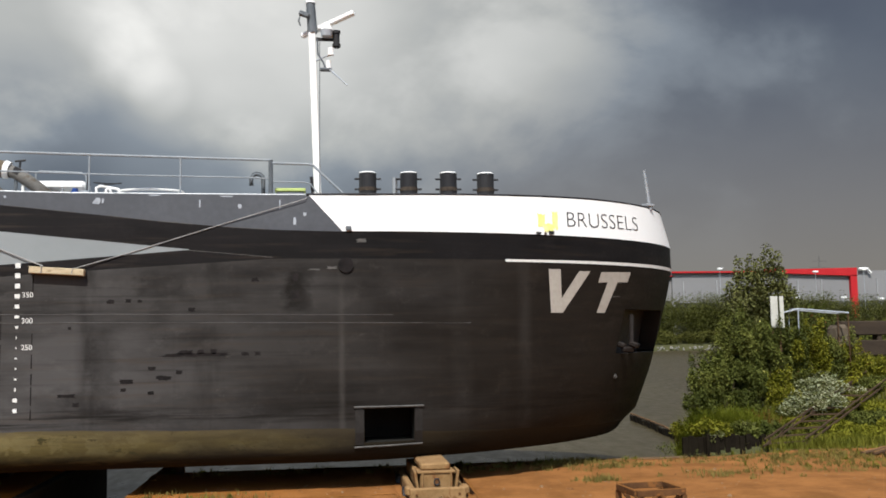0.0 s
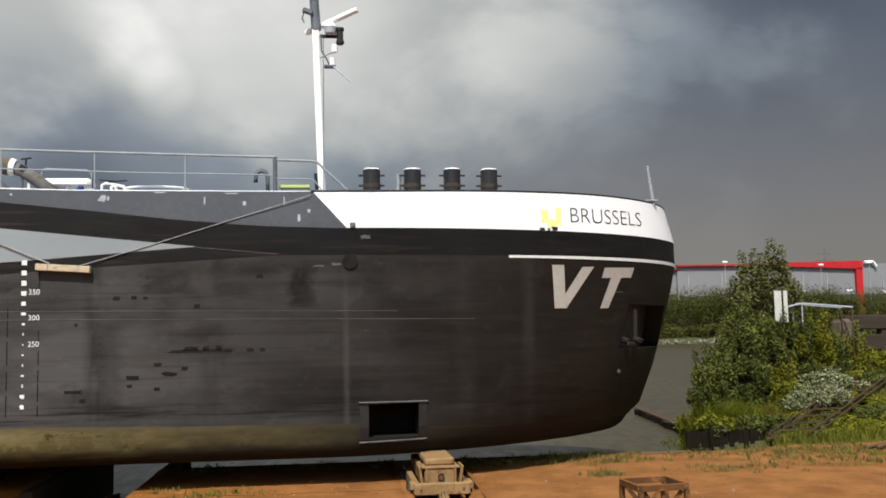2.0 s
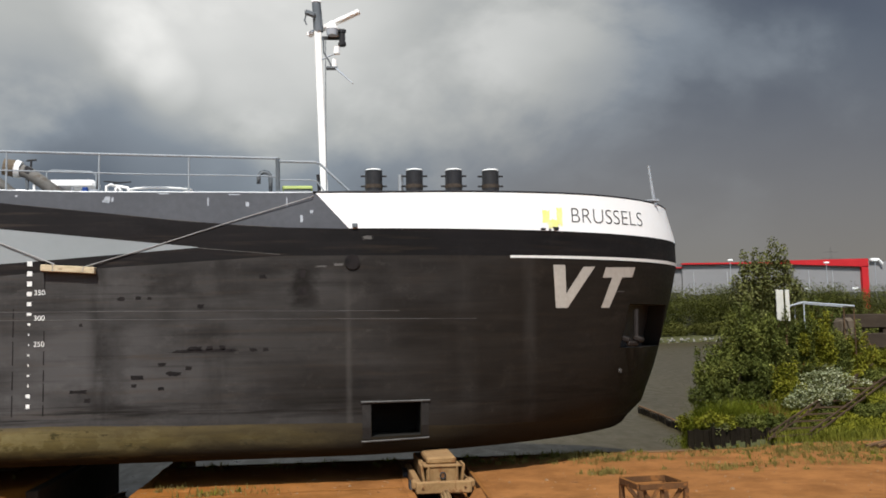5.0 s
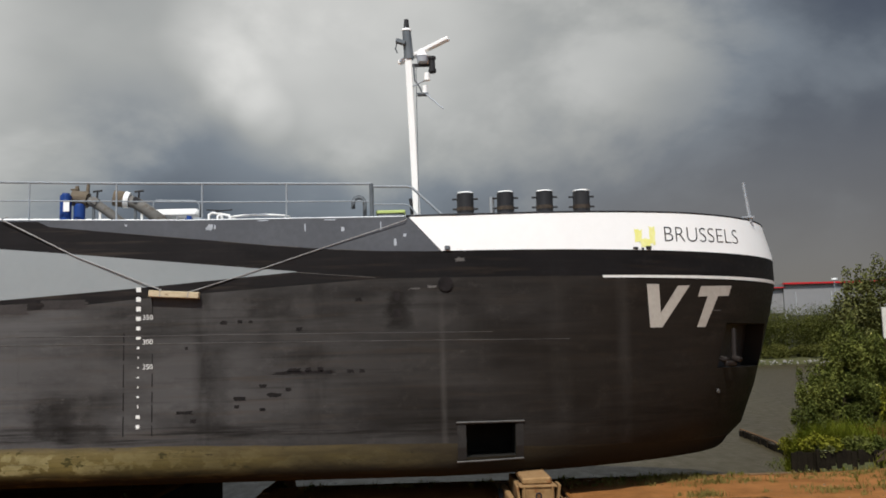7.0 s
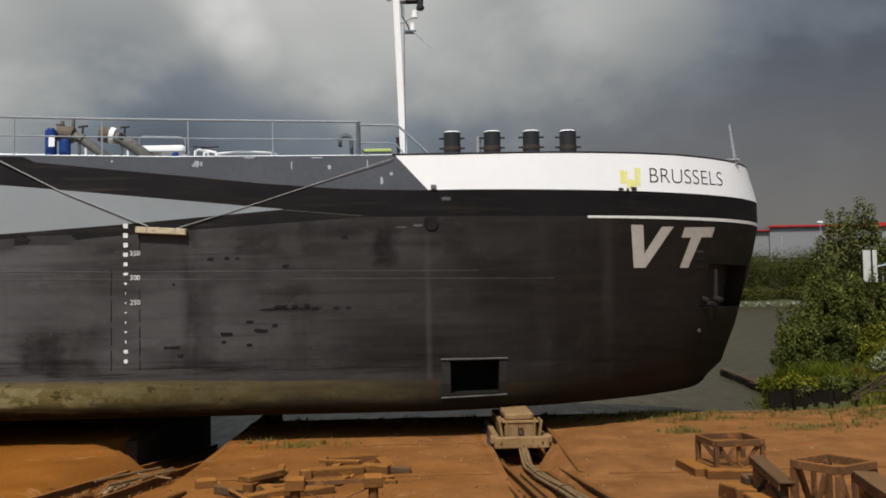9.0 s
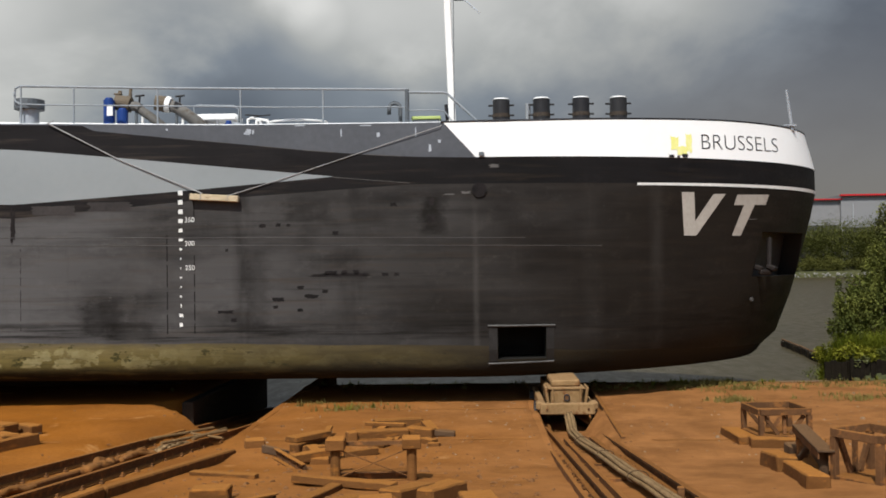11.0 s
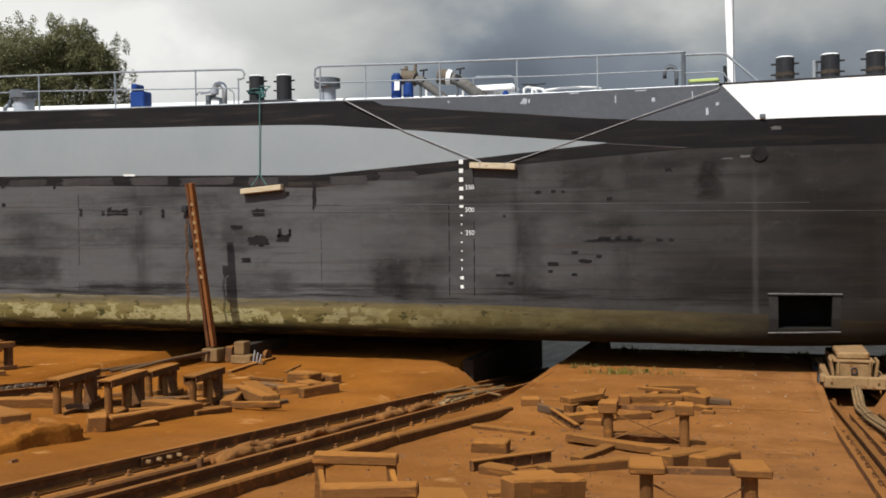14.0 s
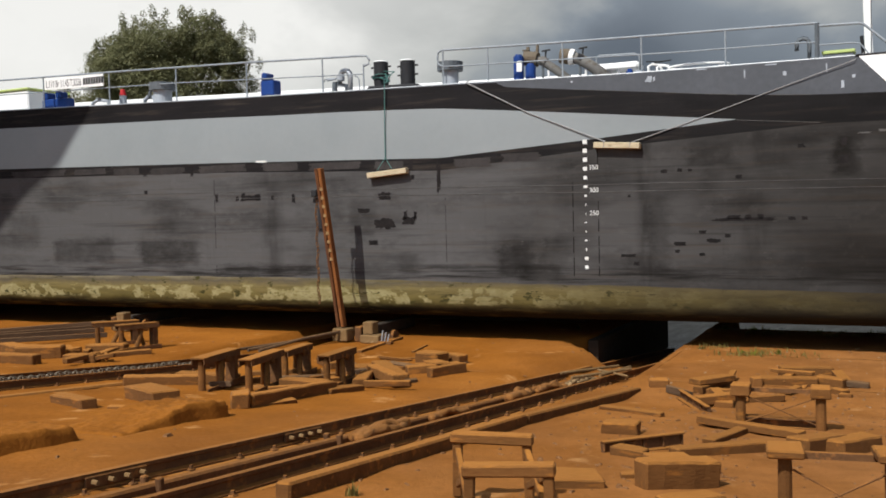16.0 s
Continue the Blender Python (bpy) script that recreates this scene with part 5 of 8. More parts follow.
left = track("rusty slipway rails half buried in sand", (-4.62, -5.64), 2.5, 27, (1, -1), True)
part("outer_timber", beam(B(), (-4.13, 5.55, rail_z(5.55) - 0.15), (-4.04, 10.6, rail_z(10.6) - 0.15), 0.15, 0.27, (0, 0, 1), 0.02), TIMBER, left)
part("outer_timber", beam(B(), (-4.03, 10.63, rail_z(10.63) - 0.16), (-3.66, 14.9, rail_z(14.9) - 0.15), 0.15, 0.27, (0, 0, 1), 0.02), TIMBER, left)
part("inner_timber", beam(B(), (-5.22, 3.5, rail_z(3.5) - 0.16), (-5.22, 17.5, rail_z(17.5) - 0.16), 0.12, 0.16, (0, 0, 1), 0.02), RUSTY, left)
for y in (5.3, 8.05):
    part("splice_plate", box(B(), (0.03, 0.7, 0.10), pose(-5.605, y, rail_z(y) - 0.12, -5.2, 0, 0), 0.01), RUSTY, left)
    for k in range(4):
        part("bolt", rod(B(), (-5.60, y - 0.27 + 0.18 * k, rail_z(y - 0.27 + 0.18 * k) - 0.07), (-5.53, y - 0.27 + 0.18 * k, rail_z(y - 0.27 + 0.18 * k) - 0.07), 0.026, 0.022, 7), BOGIE, left)
    for dx in (-0.08, 0.08):
        part("stub", box(B(), (0.06, 0.06, 0.22), pose(-5.22 + dx, y, rail_z(y) - 0.25), 0.01), RUSTY, left)
right = track("rusty slipway rails in a shallow trench", (1.52, 2.42), 2.5, 26, (1, -1), False)
part("guide_bar", beam(B(), (1.33, 7.5, rail_z(7.5) - 0.12), (1.33, 16, rail_z(16) - 0.12), 0.05, 0.1), RUSTY, right)
part("middle_bar", beam(B(), (2.18, 7.5, rail_z(7.5) - 0.1), (2.18, 17, rail_z(17) - 0.1), 0.09, 0.12), RUSTY, right)
part("middle_bar", beam(B(), (1.72, 7.5, rail_z(7.5) - 0.12), (1.72, 17, rail_z(17) - 0.12), 0.06, 0.1), RUSTY, right)
for y in (8.4, 10.1, 11.9, 13.5, 15.2, 16.8):
    part("tie_bar", beam(B(), (1.45, y, rail_z(y) - 0.15), (2.5, y, rail_z(y) - 0.15), 0.07, 0.07), RUSTY, right)
for y in (9.2, 10.0):
    part("stub", box(B(), (0.07, 0.07, 0.26), pose(2.30, y, rail_z(y) - 0.22), 0.01), RUSTY, right)
far_track = track("rusty slipway rails with a chain between", (-12.45, -13.42), 3, 24, (1,), True)
part("outer_timber", beam(B(), (-11.65, 6.0, rail_z(6.0) - 0.22), (-11.75, 13.5, rail_z(13.5) - 0.2), 0.22, 0.18, (0, 0, 1), 0.03), TIMBER, far_track)
fourth = track("far rusty slipway rails", (-19.5, -20.5), 5, 24, (1,), True)
for x0 in (-27.4,):
    track("far rusty slipway rails", (x0, x0 - 1.0), 5, 24, (1,), True)

# quay kerbs of the track openings and joints across the yard
for x, y0, y1 in ((-3.93, 16.2, 23.7), (1.30, 15.0, 23.6)):
    kerb = part("kerb", beam(B(), (x, y0, LEVEL - 0.26), (x, y1, LEVEL - 0.26), 0.16, 0.52, (0, 0, 1), 0.02), SAND)
    tagged(kerb, "sand-stained concrete edge of a track opening", "kerb", kind="structure")
# concrete wall given a near-black material in place of the hull's shade
quay = part("quay_wall", beam(B(), (-6.13, 20.7, -2.3), (-6.13, 28.0, -2.3), 0.25, 1.9, (0, 0, 1), 0.02), DARKWOOD_SHADE)
tagged(quay, "concrete side wall of the track opening, blackened for shade", "wall", kind="structure")
quay = part("quay_wall", beam(B(), (-3.9, 23.72, -2.4), (8.7, 23.72, -2.4), 0.2, 2.05, (0, 0, 1), 0.02), CONC)
tagged(quay, "concrete quay edge above the water", "wall", kind="structure")
for x0, x1, y in ((-3.7, 1.2, 15.9), (3.0, 9.5, 15.7), (-3.6, 1.2, 19.4), (-9.5, -6.8, 15.9)):
    bm = B()
    prev = None
    for i in range(31):
        x = x0 + (x1 - x0) * i / 30
        p = y + 0.03 * noise.noise((x, y, 2))
        z = LEVEL + 0.035 * noise.noise((x * 0.7, p * 0.7, 3)) + 0.02 * noise.noise((x * 2.7, p * 2.7, 9))
        w = 0.018 + 0.014 * noise.noise((x * 2, y, 7))
        pair = [bm.verts.new((x, p - w, z + 0.012)), bm.verts.new((x, p, z + 0.02)), bm.verts.new((x, p + w, z + 0.012))]
        if prev:
            bm.faces.new((prev[0], pair[0], pair[1], prev[1]))
            bm.faces.new((prev[1], pair[1], pair[2], prev[2]))
        prev = pair
    j = part("trim", bm, RUSTY)
    tagged(j, "rusty joint strip across the concrete yard", "joint", kind="structure")

# ---- carts under the ship ----
def cart(m, label, pad=True):
    c = empty("slip_cart", m, label=label, category="cart", group="slipway carts")
    part("front_beam", box(B(), (1.06, 0.16, 0.22), pose(0, -0.02, 0.02), 0.02), BEIGE, c)
    for s in (-1, 1):
        part("side_beam", box(B(), (0.12, 2.6, 0.22), pose(s * 0.47, 1.35, 0.02), 0.02), BEIGE, c)
        part("side_plate", box(B(), (0.05, 0.5, 0.34), pose(s * 0.36, 0.32, 0.20, 0, s * 8, 0), 0.01), BEIGE, c)
        part("lug", box(B(), (0.14, 0.3, 0.16), pose(s * 0.53, 0.12, 0.10), 0.03), BEIGE, c)
        for y in (0.5, 2.2):
            part("wheel", rod(B(), (s * 0.52, y, 0.02), (s * 0.62, y, 0.02), 0.19, 0.19, 18), BARS, c)
    part("box", box(B(), (0.62, 0.5, 0.30), pose(0, 0.38, 0.20), 0.02), BEIGE, c)
    part("deck_beam", box(B(), (0.7, 2.2, 0.3), pose(0, 1.7, 0.15), 0.02), BEIGE, c)
    eye = part("hook_plate", box(B(), (0.09, 0.03, 0.14), pose(0, 0.11, 0.27), 0.01), RUSTY, c)
    part("ring", tube(B(), [(0.05 * math.cos(a), 0.09, 0.33 + 0.06 * math.sin(a)) for a in [k * math.tau / 12 for k in range(13)]], 0.014, 6), BARS, eye)
    # flat dark plate stands for the shade of a front recess
    part("front_recess", box(B(), (0.44, 0.02, 0.16), pose(0, 0.125, 0.03)), BARS, c)
    for s in (-1, 1):
        part("stiffener", box(B(), (0.035, 0.06, 0.34), pose(s * 0.27, 0.11, 0.18), 0.006), BEIGE, c)
        part("bolt", rod(B(), (s * 0.40, -0.12, 0.13), (s * 0.40, -0.095, 0.13), 0.025, 0.025, 8), RUSTY, c)
    part("top_plate", box(B(), (0.72, 0.6, 0.03), pose(0, 0.4, 0.485), 0.006), BEIGE, c)
    if pad:
        part("keel_block", box(B(), (0.58, 1.4, 0.13), pose(0, 1.0, 0.515), 0.03, 0.01), BEIGE, c)
    return c


cart(pose(1.92, 18.75, -1.40), "dusty steel slip cart with a keel block under the bow")


def small_cart(m, label):
    c = empty("slip_bogie", m, label=label, category="cart", group="small bogies")
    part("base", box(B(), (0.5, 0.4, 0.19), pose(0.12, 0.1, 0.0), 0.02), BOGIE, c)
    part("block", box(B(), (0.26, 0.3, 0.29), pose(0.0, 0.2, 0.192), 0.02), BOGIE, c)
    part("side_block", box(B(), (0.18, 0.4, 0.36), pose(-0.30, 0.3, 0.0), 0.02), RUSTY, c)
    part("deck_beam", box(B(), (0.24, 2.0, 0.26), pose(-0.16, 1.6, 0.1), 0.02), DARKWOOD_SHADE, c)
    for s in (-1, 1):
        part("wheel", rod(B(), (s * 0.38, 0.6, 0.1), (s * 0.46, 0.6, 0.1), 0.15, 0.15, 16), RUSTY, c)
    return c


small_cart(pose(-11.05, 18.85, -1.35), "small dusty bogie under the ship beside the post")
small_cart(pose(-19.05, 19.2, -1.35), "small dusty bogie under the ship's side")
for x in (-26.5, -34):
    small_cart(pose(x, 19.0, -1.35), "small dusty bogie under the ship's side")

# hoses from the bow cart
hose = empty("hose_bundle", pose(0, 0, 0), label="bundle of worn hoses lying between the rails", category="hose")
for k, (dx, dz) in enumerate(((-0.062, 0.0), (0.0, 0.008), (0.062, 0.0), (-0.03, 0.048), (0.032, 0.046))):
    pts = []
    for i in range(40):
        f = i / 39
        y = 18.7 - 11.2 * f
        x = lerp(((7.4, 2.16), (9.4, 2.10), (10.6, 2.08), (11.9, 2.02), (13.9, 1.98), (15.8, 1.90), (18.8, 1.94)), y)
        lift = 0.28 * smooth01(y, 17.6, 18.8)
        pts.append((x + dx + 0.007 * math.sin(y * 1.3 + k), y, max(rail_z(y) - 0.09, ground_z(x, y)) + 0.06 + dz + lift + 0.005 * math.sin(y * 2 + 2 * k)))
    part("hose", tube(B(), pts, 0.029, 8), CABLE, hose, smooth=True)
for y in (9.0, 11.2, 13.6, 15.8):
    x = lerp(((7.4, 2.16), (9.4, 2.10), (10.6, 2.08), (11.9, 2.02), (13.9, 1.98), (15.8, 1.90)), y)
    part("lashing", tube(B(), [(x + 0.125 * math.cos(a), y, max(rail_z(y) - 0.09, ground_z(x, y)) + 0.08 + 0.075 * math.sin(a)) for a in [k * math.tau / 12 for k in range(13)]], 0.007, 5), OLDWOOD, hose)

# chain along the far track and sacking between the near rails
def chain(name, pts, r, label, mt):
    """Links of a chain, each turned a quarter against the last."""
    thing = empty(name, pose(0, 0, 0), label=label, category="chain")
    proto = B()
    tube(proto, [(r * 1.2 * math.cos(a), 0, r * 2.0 * math.sin(a)) for a in [k * math.tau / 8 for k in range(9)]], r * 0.45, 5)
    me = bpy.data.meshes.new("link")
    proto.to_mesh(me)
    proto.free()
    me.materials.append(mt)
    for i, (a, b) in enumerate(zip(pts, pts[1:])):
        a, b = Vector(a), Vector(b)
        ob = new("link", me)
        ob.parent = thing
        m = (b - a).to_track_quat("Z", "Y").to_matrix().to_4x4() @ pose(0, 0, 0, 0, 0, 90 * (i % 2) + 20)
        m.translation = (a + b) / 2
        ob.matrix_basis = m
    return thing


pts = []
y = 7.0
while y < 16.4:
    pts.append((-13.0 + 0.05 * math.sin(y * 0.9), y, ground_z(-13, y) + 0.11 + 0.01 * math.sin(y * 5)))
    y += 0.10
chain("chain", pts, 0.032, "pale dusty chain lying between rails", CHAINGREY)
chain("chain", [(-12.14 + 0.02 * math.sin(i), 18.55, 2.1 - 0.09 * i) for i in range(29)], 0.026, "rusty chain hanging beside the post", RUSTY)

def sacking(x, y, ln, k, r, mt, label, seed):
    """Limp folded lengths lying along the rails in a loose twist."""
    rnd = random.Random(seed)
    thing = empty("sacking", pose(x, y, rail_z(y) - 0.14, -5.2, 0, 0), label=label, category="sack", group="heaps between the rails")
    for i in range(k):
        a, ph, w = rnd.uniform(-0.5, -0.2) * ln, rnd.uniform(0, 6), rnd.uniform(0.04, 0.11)
        b = rnd.uniform(0.2, 0.5) * ln
        pts = []
        for q in range(22):
            f = q / 21
            pts.append((w * math.sin(ph + 5 * f) + 0.02 * rnd.uniform(-1, 1) + 0.05 * (i - k / 2), a + (b - a) * f, r * 0.9 + 0.55 * r * (i % 2 + (i % 3) * 0.5) * math.sin(math.pi * f) + 0.02 * math.sin(9 * f + ph)))
        bm = tube(B(), pts, r, 9)
        for v in bm.verts:
            v.co += 0.35 * r * Vector((noise.noise(v.co * 9 + Vector((i, 0, 0))), noise.noise(v.co * 9 + Vector((0, i, 5))), noise.noise(v.co * 9 + Vector((3, 0, i)))))
        part("fold", bm, mt, thing, smooth=True)
    return thing


SACK = surface("sandy_sacking", (0.20, 0.080, 0.018), (0.30, 0.128, 0.034), 3, 0.95, 0, 0.7, 30, (0.20, 0.09, 0.03), 0.58)
for k, (x, y, ln, n, r) in enumerate(((-5.0, 8.8, 1.5, 4, 0.062), (-5.05, 10.6, 1.4, 2, 0.045), (-5.05, 13.2, 1.3, 3, 0.06), (-5.1, 14.7, 1.2, 3, 0.05), (-5.0, 16.3, 1.8, 3, 0.04))):
    sacking(x, y, ln, n, r, SACK if k < 4 else CABLE, "sandy folds of old sacking between the rails", 40 + k)
scrap = empty("pipe_heap", pose(0, 0, 0), label="short pale pipes lying across the rails' end", category="pipe")
for k, (a, b, r) in enumerate((((-5.0, 15.6, 0.02), (-4.35, 17.2, 0.10), 0.028), ((-4.9, 16.9, 0.08), (-4.2, 16.4, 0.03), 0.022), ((-5.4, 16.2, 0.04), (-4.7, 17.6, 0.12), 0.026), ((-4.6, 16.0, 0.05), (-4.5, 17.7, 0.10), 0.03))):
    part("pipe", rod(B(), (a[0], a[1], rail_z(a[1]) + a[2]), (b[0], b[1], rail_z(b[1]) + b[2]), r, r, 10), BOGIE, scrap)
# dark blocks added to shut out the bright water beyond the hull
blocks = empty("gap_blocks", pose(-9.9, 25.0, -1.35), label="dark blocks added to close the gap under the keel", category="blocks")
for k in range(4):
    part("block", box(B(), (5.2, 0.4, 0.26), pose(0, -0.9 + 0.6 * k, 0), 0.02), DARKWOOD_SHADE, blocks)
    part("block", box(B(), (5.1, 0.38, 0.28), pose(0.05, -0.9 + 0.6 * k, 0.262), 0.02), DARKWOOD_SHADE, blocks)

# ---- post beside the ship ----
PROPDARK = surface("dark_rust_steel", (0.095, 0.036, 0.014), (0.17, 0.066, 0.022), 2.5, 0.85, 0.1, 0.4, 24, (0.055, 0.024, 0.012), 0.58)
post = empty("guide_post", pose(0, 0, 0), label="leaning orange rusty steel post with pale marks", category="post")
foot, head = Vector((-11.72, 18.85, -0.98)), Vector((-11.98, 18.45, 2.76))
for dx in (-0.045, 0.045):
    part("web", beam(B(), foot + Vector((dx * 1.3, 0, 0)), head + Vector((dx, 0.03 * dx, 0)), 0.082, 0.16, (0, 1, 0), 0.012), PROPRUST if dx > 0 else PROPDARK, post)
part("shoe", box(B(), (0.40, 0.36, 0.30), pose(-11.70, 18.88, -1.32), 0.02), BOGIE, post)
for k in range(9):
    f = 0.42 + 0.055 * k
    p = foot.lerp(head, f)
    part("pale_mark", box(B(), (0.075, 0.012, 0.085), pose(p.x + 0.03, p.y - 0.088, p.z, -6, 0, 0)), BEIGE, post)
part("bracket", box(B(), (0.1, 0.1, 0.5), pose(-12.02, 18.55, 1.35), 0.01), BARS, post)
part("bracket", box(B(), (0.16, 0.1, 0.16), pose(-12.12, 18.45, 2.1), 0.02), BARS, post)
lever = empty("winch_levers", pose(-10.6, 18.75, -1.33), label="small steel levers on the cart's end", category="lever")
for k in range(3):
    part("lever", beam(B(), (0.08 * k, 0, 0), (0.08 * k + 0.05, 0, 0.30 - 0.04 * k), 0.03, 0.03), GALV, lever)
part("base", box(B(), (0.36, 0.14, 0.05), pose(0.1, 0, 0)), RUSTY, lever)
pipes = empty("pipe_bundle", pose(0, 0, 0), label="rusty pipes lying by the post's foot", category="pipe")
for k in range(3):
    part("pipe", tube(B(), [(-13.0 + 0.3 * k, 16.5, -1.26), (-12.5 + 0.22 * k, 17.8, -1.24 + 0.05 * k), (-11.9 + 0.12 * k, 18.8, -1.2 + 0.06 * k)], 0.036, 8), OLDWOOD, pipes)

# ---- trestles, stands and benches ----
def yard_z(x, y):
    z = ground_z(x, y)
    return z + 0.035 * noise.noise((x * 0.7, y * 0.7, 3)) + 0.02 * noise.noise((x * 2.7, y * 2.7, 9)) - 0.012


def wire_stand(m, span, h, label, cap=0.2, post=0.06, thick=0.14):
    """Two round posts with square heads on an I-beam, braced by crossed rods."""
    t = empty("braced_stand", m, label=label, category="stand", group="braced stands")
    for s in (-1, 1):
        part("post", rod(B(), (s * span / 2, 0, 0), (s * span / 2, 0, h - thick), post, post, 12), TIMBER, t)
        part("head", box(B(), (cap, cap * 1.3, thick), pose(s * span / 2, 0.03, h - thick), 0.012, 0.006), TIMBER, t)
        part("post", rod(B(), (s * span / 2, 0.26, 0), (s * span / 2, 0.26, h * 0.85), post * 0.7, post * 0.7, 10), RUSTY, t)
        part("brace", rod(B(), (-s * (span / 2 - 0.05), -0.02, 0.07), (s * (span / 2 - 0.05), -0.02, h - cap * 0.6), 0.009, 0.009, 5), RUSTY, t)
    for z in (0.0, 0.11):
        part("base_flange", box(B(), (span + 0.1, 0.2, 0.018), pose(0, 0.1, z)), RUSTY, t)
    part("base_web", box(B(), (span + 0.1, 0.02, 0.11), pose(0, 0.1, 0.008)), RUSTY, t)
    part("back_bar", beam(B(), (-span / 2, 0.26, h * 0.8), (span / 2, 0.26, h * 0.8), 0.05, 0.05), RUSTY, t)
    return t


wire_stand(pose(-1.10, 11.95, yard_z(-1.1, 11.95), 0, 0, 4), 0.95, 0.55, "dusty steel stand with crossed rods beside loose timber", 0.235, 0.062)
wire_stand(pose(-0.13, 6.75, yard_z(-0.13, 6.75), 0, 0, 9), 0.74, 0.57, "large dusty steel stand with crossed rods", 0.26, 0.05, 0.06)


def sawhorse(m, w, d, h, label, mt=TIMBER):
    """Two parallel timbers on four raking legs."""
    t = empty("trestle", m, label=label, category="trestle", group="timber trestles")
    for s in (-1, 1):
        ox = -0.12 * s                                    # racked a little to one side
        part("top_beam", box(B(), (w, 0.12, 0.085), pose(ox, s * d / 2, h - 0.085, 0, s * 1.5, 0), 0.012, 0.004), mt, t)
        for q in (-1, 1):
            part("leg", beam(B(), (ox + q * w * 0.44, s * (d / 2 + 0.02), 0), (ox + q * w * 0.42, s * d / 2, h - 0.08), 0.075, 0.075, (0, 1, 0), 0.01), mt, t)
    for q in (-1, 1):
        part("brace", beam(B(), (q * w * 0.42 + 0.12, -d / 2, h * 0.30), (q * w * 0.42 - 0.12, d / 2, h * 0.72), 0.05, 0.07, (0, 0, 1), 0.008), mt, t)
        part("brace", beam(B(), (q * w * 0.42 - 0.10, d / 2 - 0.1, h * 0.25), (q * w * 0.42 + 0.12, -d / 2 + 0.1, h * 0.8), 0.05, 0.06, (0, 0, 1), 0.008), mt, t)
    return t


sawhorse(pose(-2.44, 5.96, yard_z(-2.44, 5.96), 0, 0, 15), 0.66, 0.92, 0.52, "sandy timber trestle standing near the rails")


def bench(m, w, d, h, label, mt=TIMBER):
    """An upturned channel on a round post and a square one, with raking struts, all on a base plate."""
    t = empty("bench", m, label=label, category="bench", group="steel and timber benches")
    part("seat", box(B(), (w, d, 0.035), pose(0, 0, h - 0.035, 0, 1, 0), 0.008, 0.005), mt, t)
    for s in (-1, 1):
        part("flange", box(B(), (w * 0.98, 0.02, 0.09), pose(0, s * (d / 2 - 0.012), h - 0.12, 0, 1, 0), 0.004), RUSTY, t)
    part("post", rod(B(), (-w * 0.40, 0, 0.03), (-w * 0.40, 0, h - 0.05), 0.062, 0.058, 12), mt, t)
    part("post", box(B(), (0.13, d * 0.75, h - 0.08), pose(w * 0.40, 0, 0.03), 0.01), RUSTY, t)
    part("strut", rod(B(), (-w * 0.16, -d * 0.7, 0.03), (w * 0.14, 0, h - 0.08), 0.055, 0.05, 10), mt, t)
    part("strut", rod(B(), (w * 0.24, d * 0.6, 0.03), (w * 0.02, 0, h - 0.10), 0.045, 0.04, 10), mt, t)
    part("collar", box(B(), (0.16, d * 0.9, 0.10), pose(w * 0.12, -0.02, h - 0.17, 0, 24, 0), 0.015), mt, t)
    part("base_plate", box(B(), (w, d * 1.5, 0.03), pose(0, 0, 0.0), 0.004), RUSTY, t)
    part("base_web", box(B(), (w, 0.025, 0.08), pose(0, -d * 0.72, 0.03), 0.004), RUSTY, t)
    return t


BENCHES = ((-10.05, 12.15, 1.35, 0.24, 0.60, 102), (-9.42, 12.55, 1.35, 0.24, 0.60, 102), (-9.95, 14.3, 1.15, 0.24, 0.58, 100), (-8.68, 13.75, 1.2, 0.24, 0.60, 98), (-16.9, 16.9, 1.1, 0.26, 0.60, 62), (-15.75, 16.4, 1.0, 0.26, 0.62, 70))
for x, y, w, d, h, rz in BENCHES:
    bench(pose(x, y, yard_z(x, y), 0, 0, rz), w, d, h, "dusty timber bench among scrap wood")


def square_stand(m, w, h, label):
    """An open frame of angle steel on four posts with fan-shaped struts, standing on a timber base."""
    t = empty("frame_stand", m, label=label, category="stand", group="open frame stands")
    for a in (-1, 1):
        part("frame_side", box(B(), (w, 0.06, 0.10), pose(0, a * w / 2, h - 0.10), 0.006), RUSTY, t)
        part("frame_side", box(B(), (0.06, w - 0.06, 0.10), pose(a * w / 2, 0, h - 0.103), 0.006), RUSTY, t)
        for b in (-1, 1):
            part("post", box(B(), (0.08, 0.08, h - 0.1), pose(a * (w / 2 - 0.02), b * (w / 2 - 0.02), 0), 0.006), RUSTY, t)
        for b in (-1, 1):
            part("strut", beam(B(), (b * w * 0.12, a * w * 0.42, 0.06), (b * w * 0.40, a * w * 0.42, h - 0.12), 0.06, 0.05, (0, 1, 0)), RUSTY, t)
        part("strut", beam(B(), (0, a * w * 0.42, 0.06), (0, a * w * 0.42, h - 0.12), 0.05, 0.05, (0, 1, 0)), RUSTY, t)
    part("base_plate", box(B(), (w * 1.05, w * 1.05, 0.05), None, 0.01), RUSTY, t)
    return t


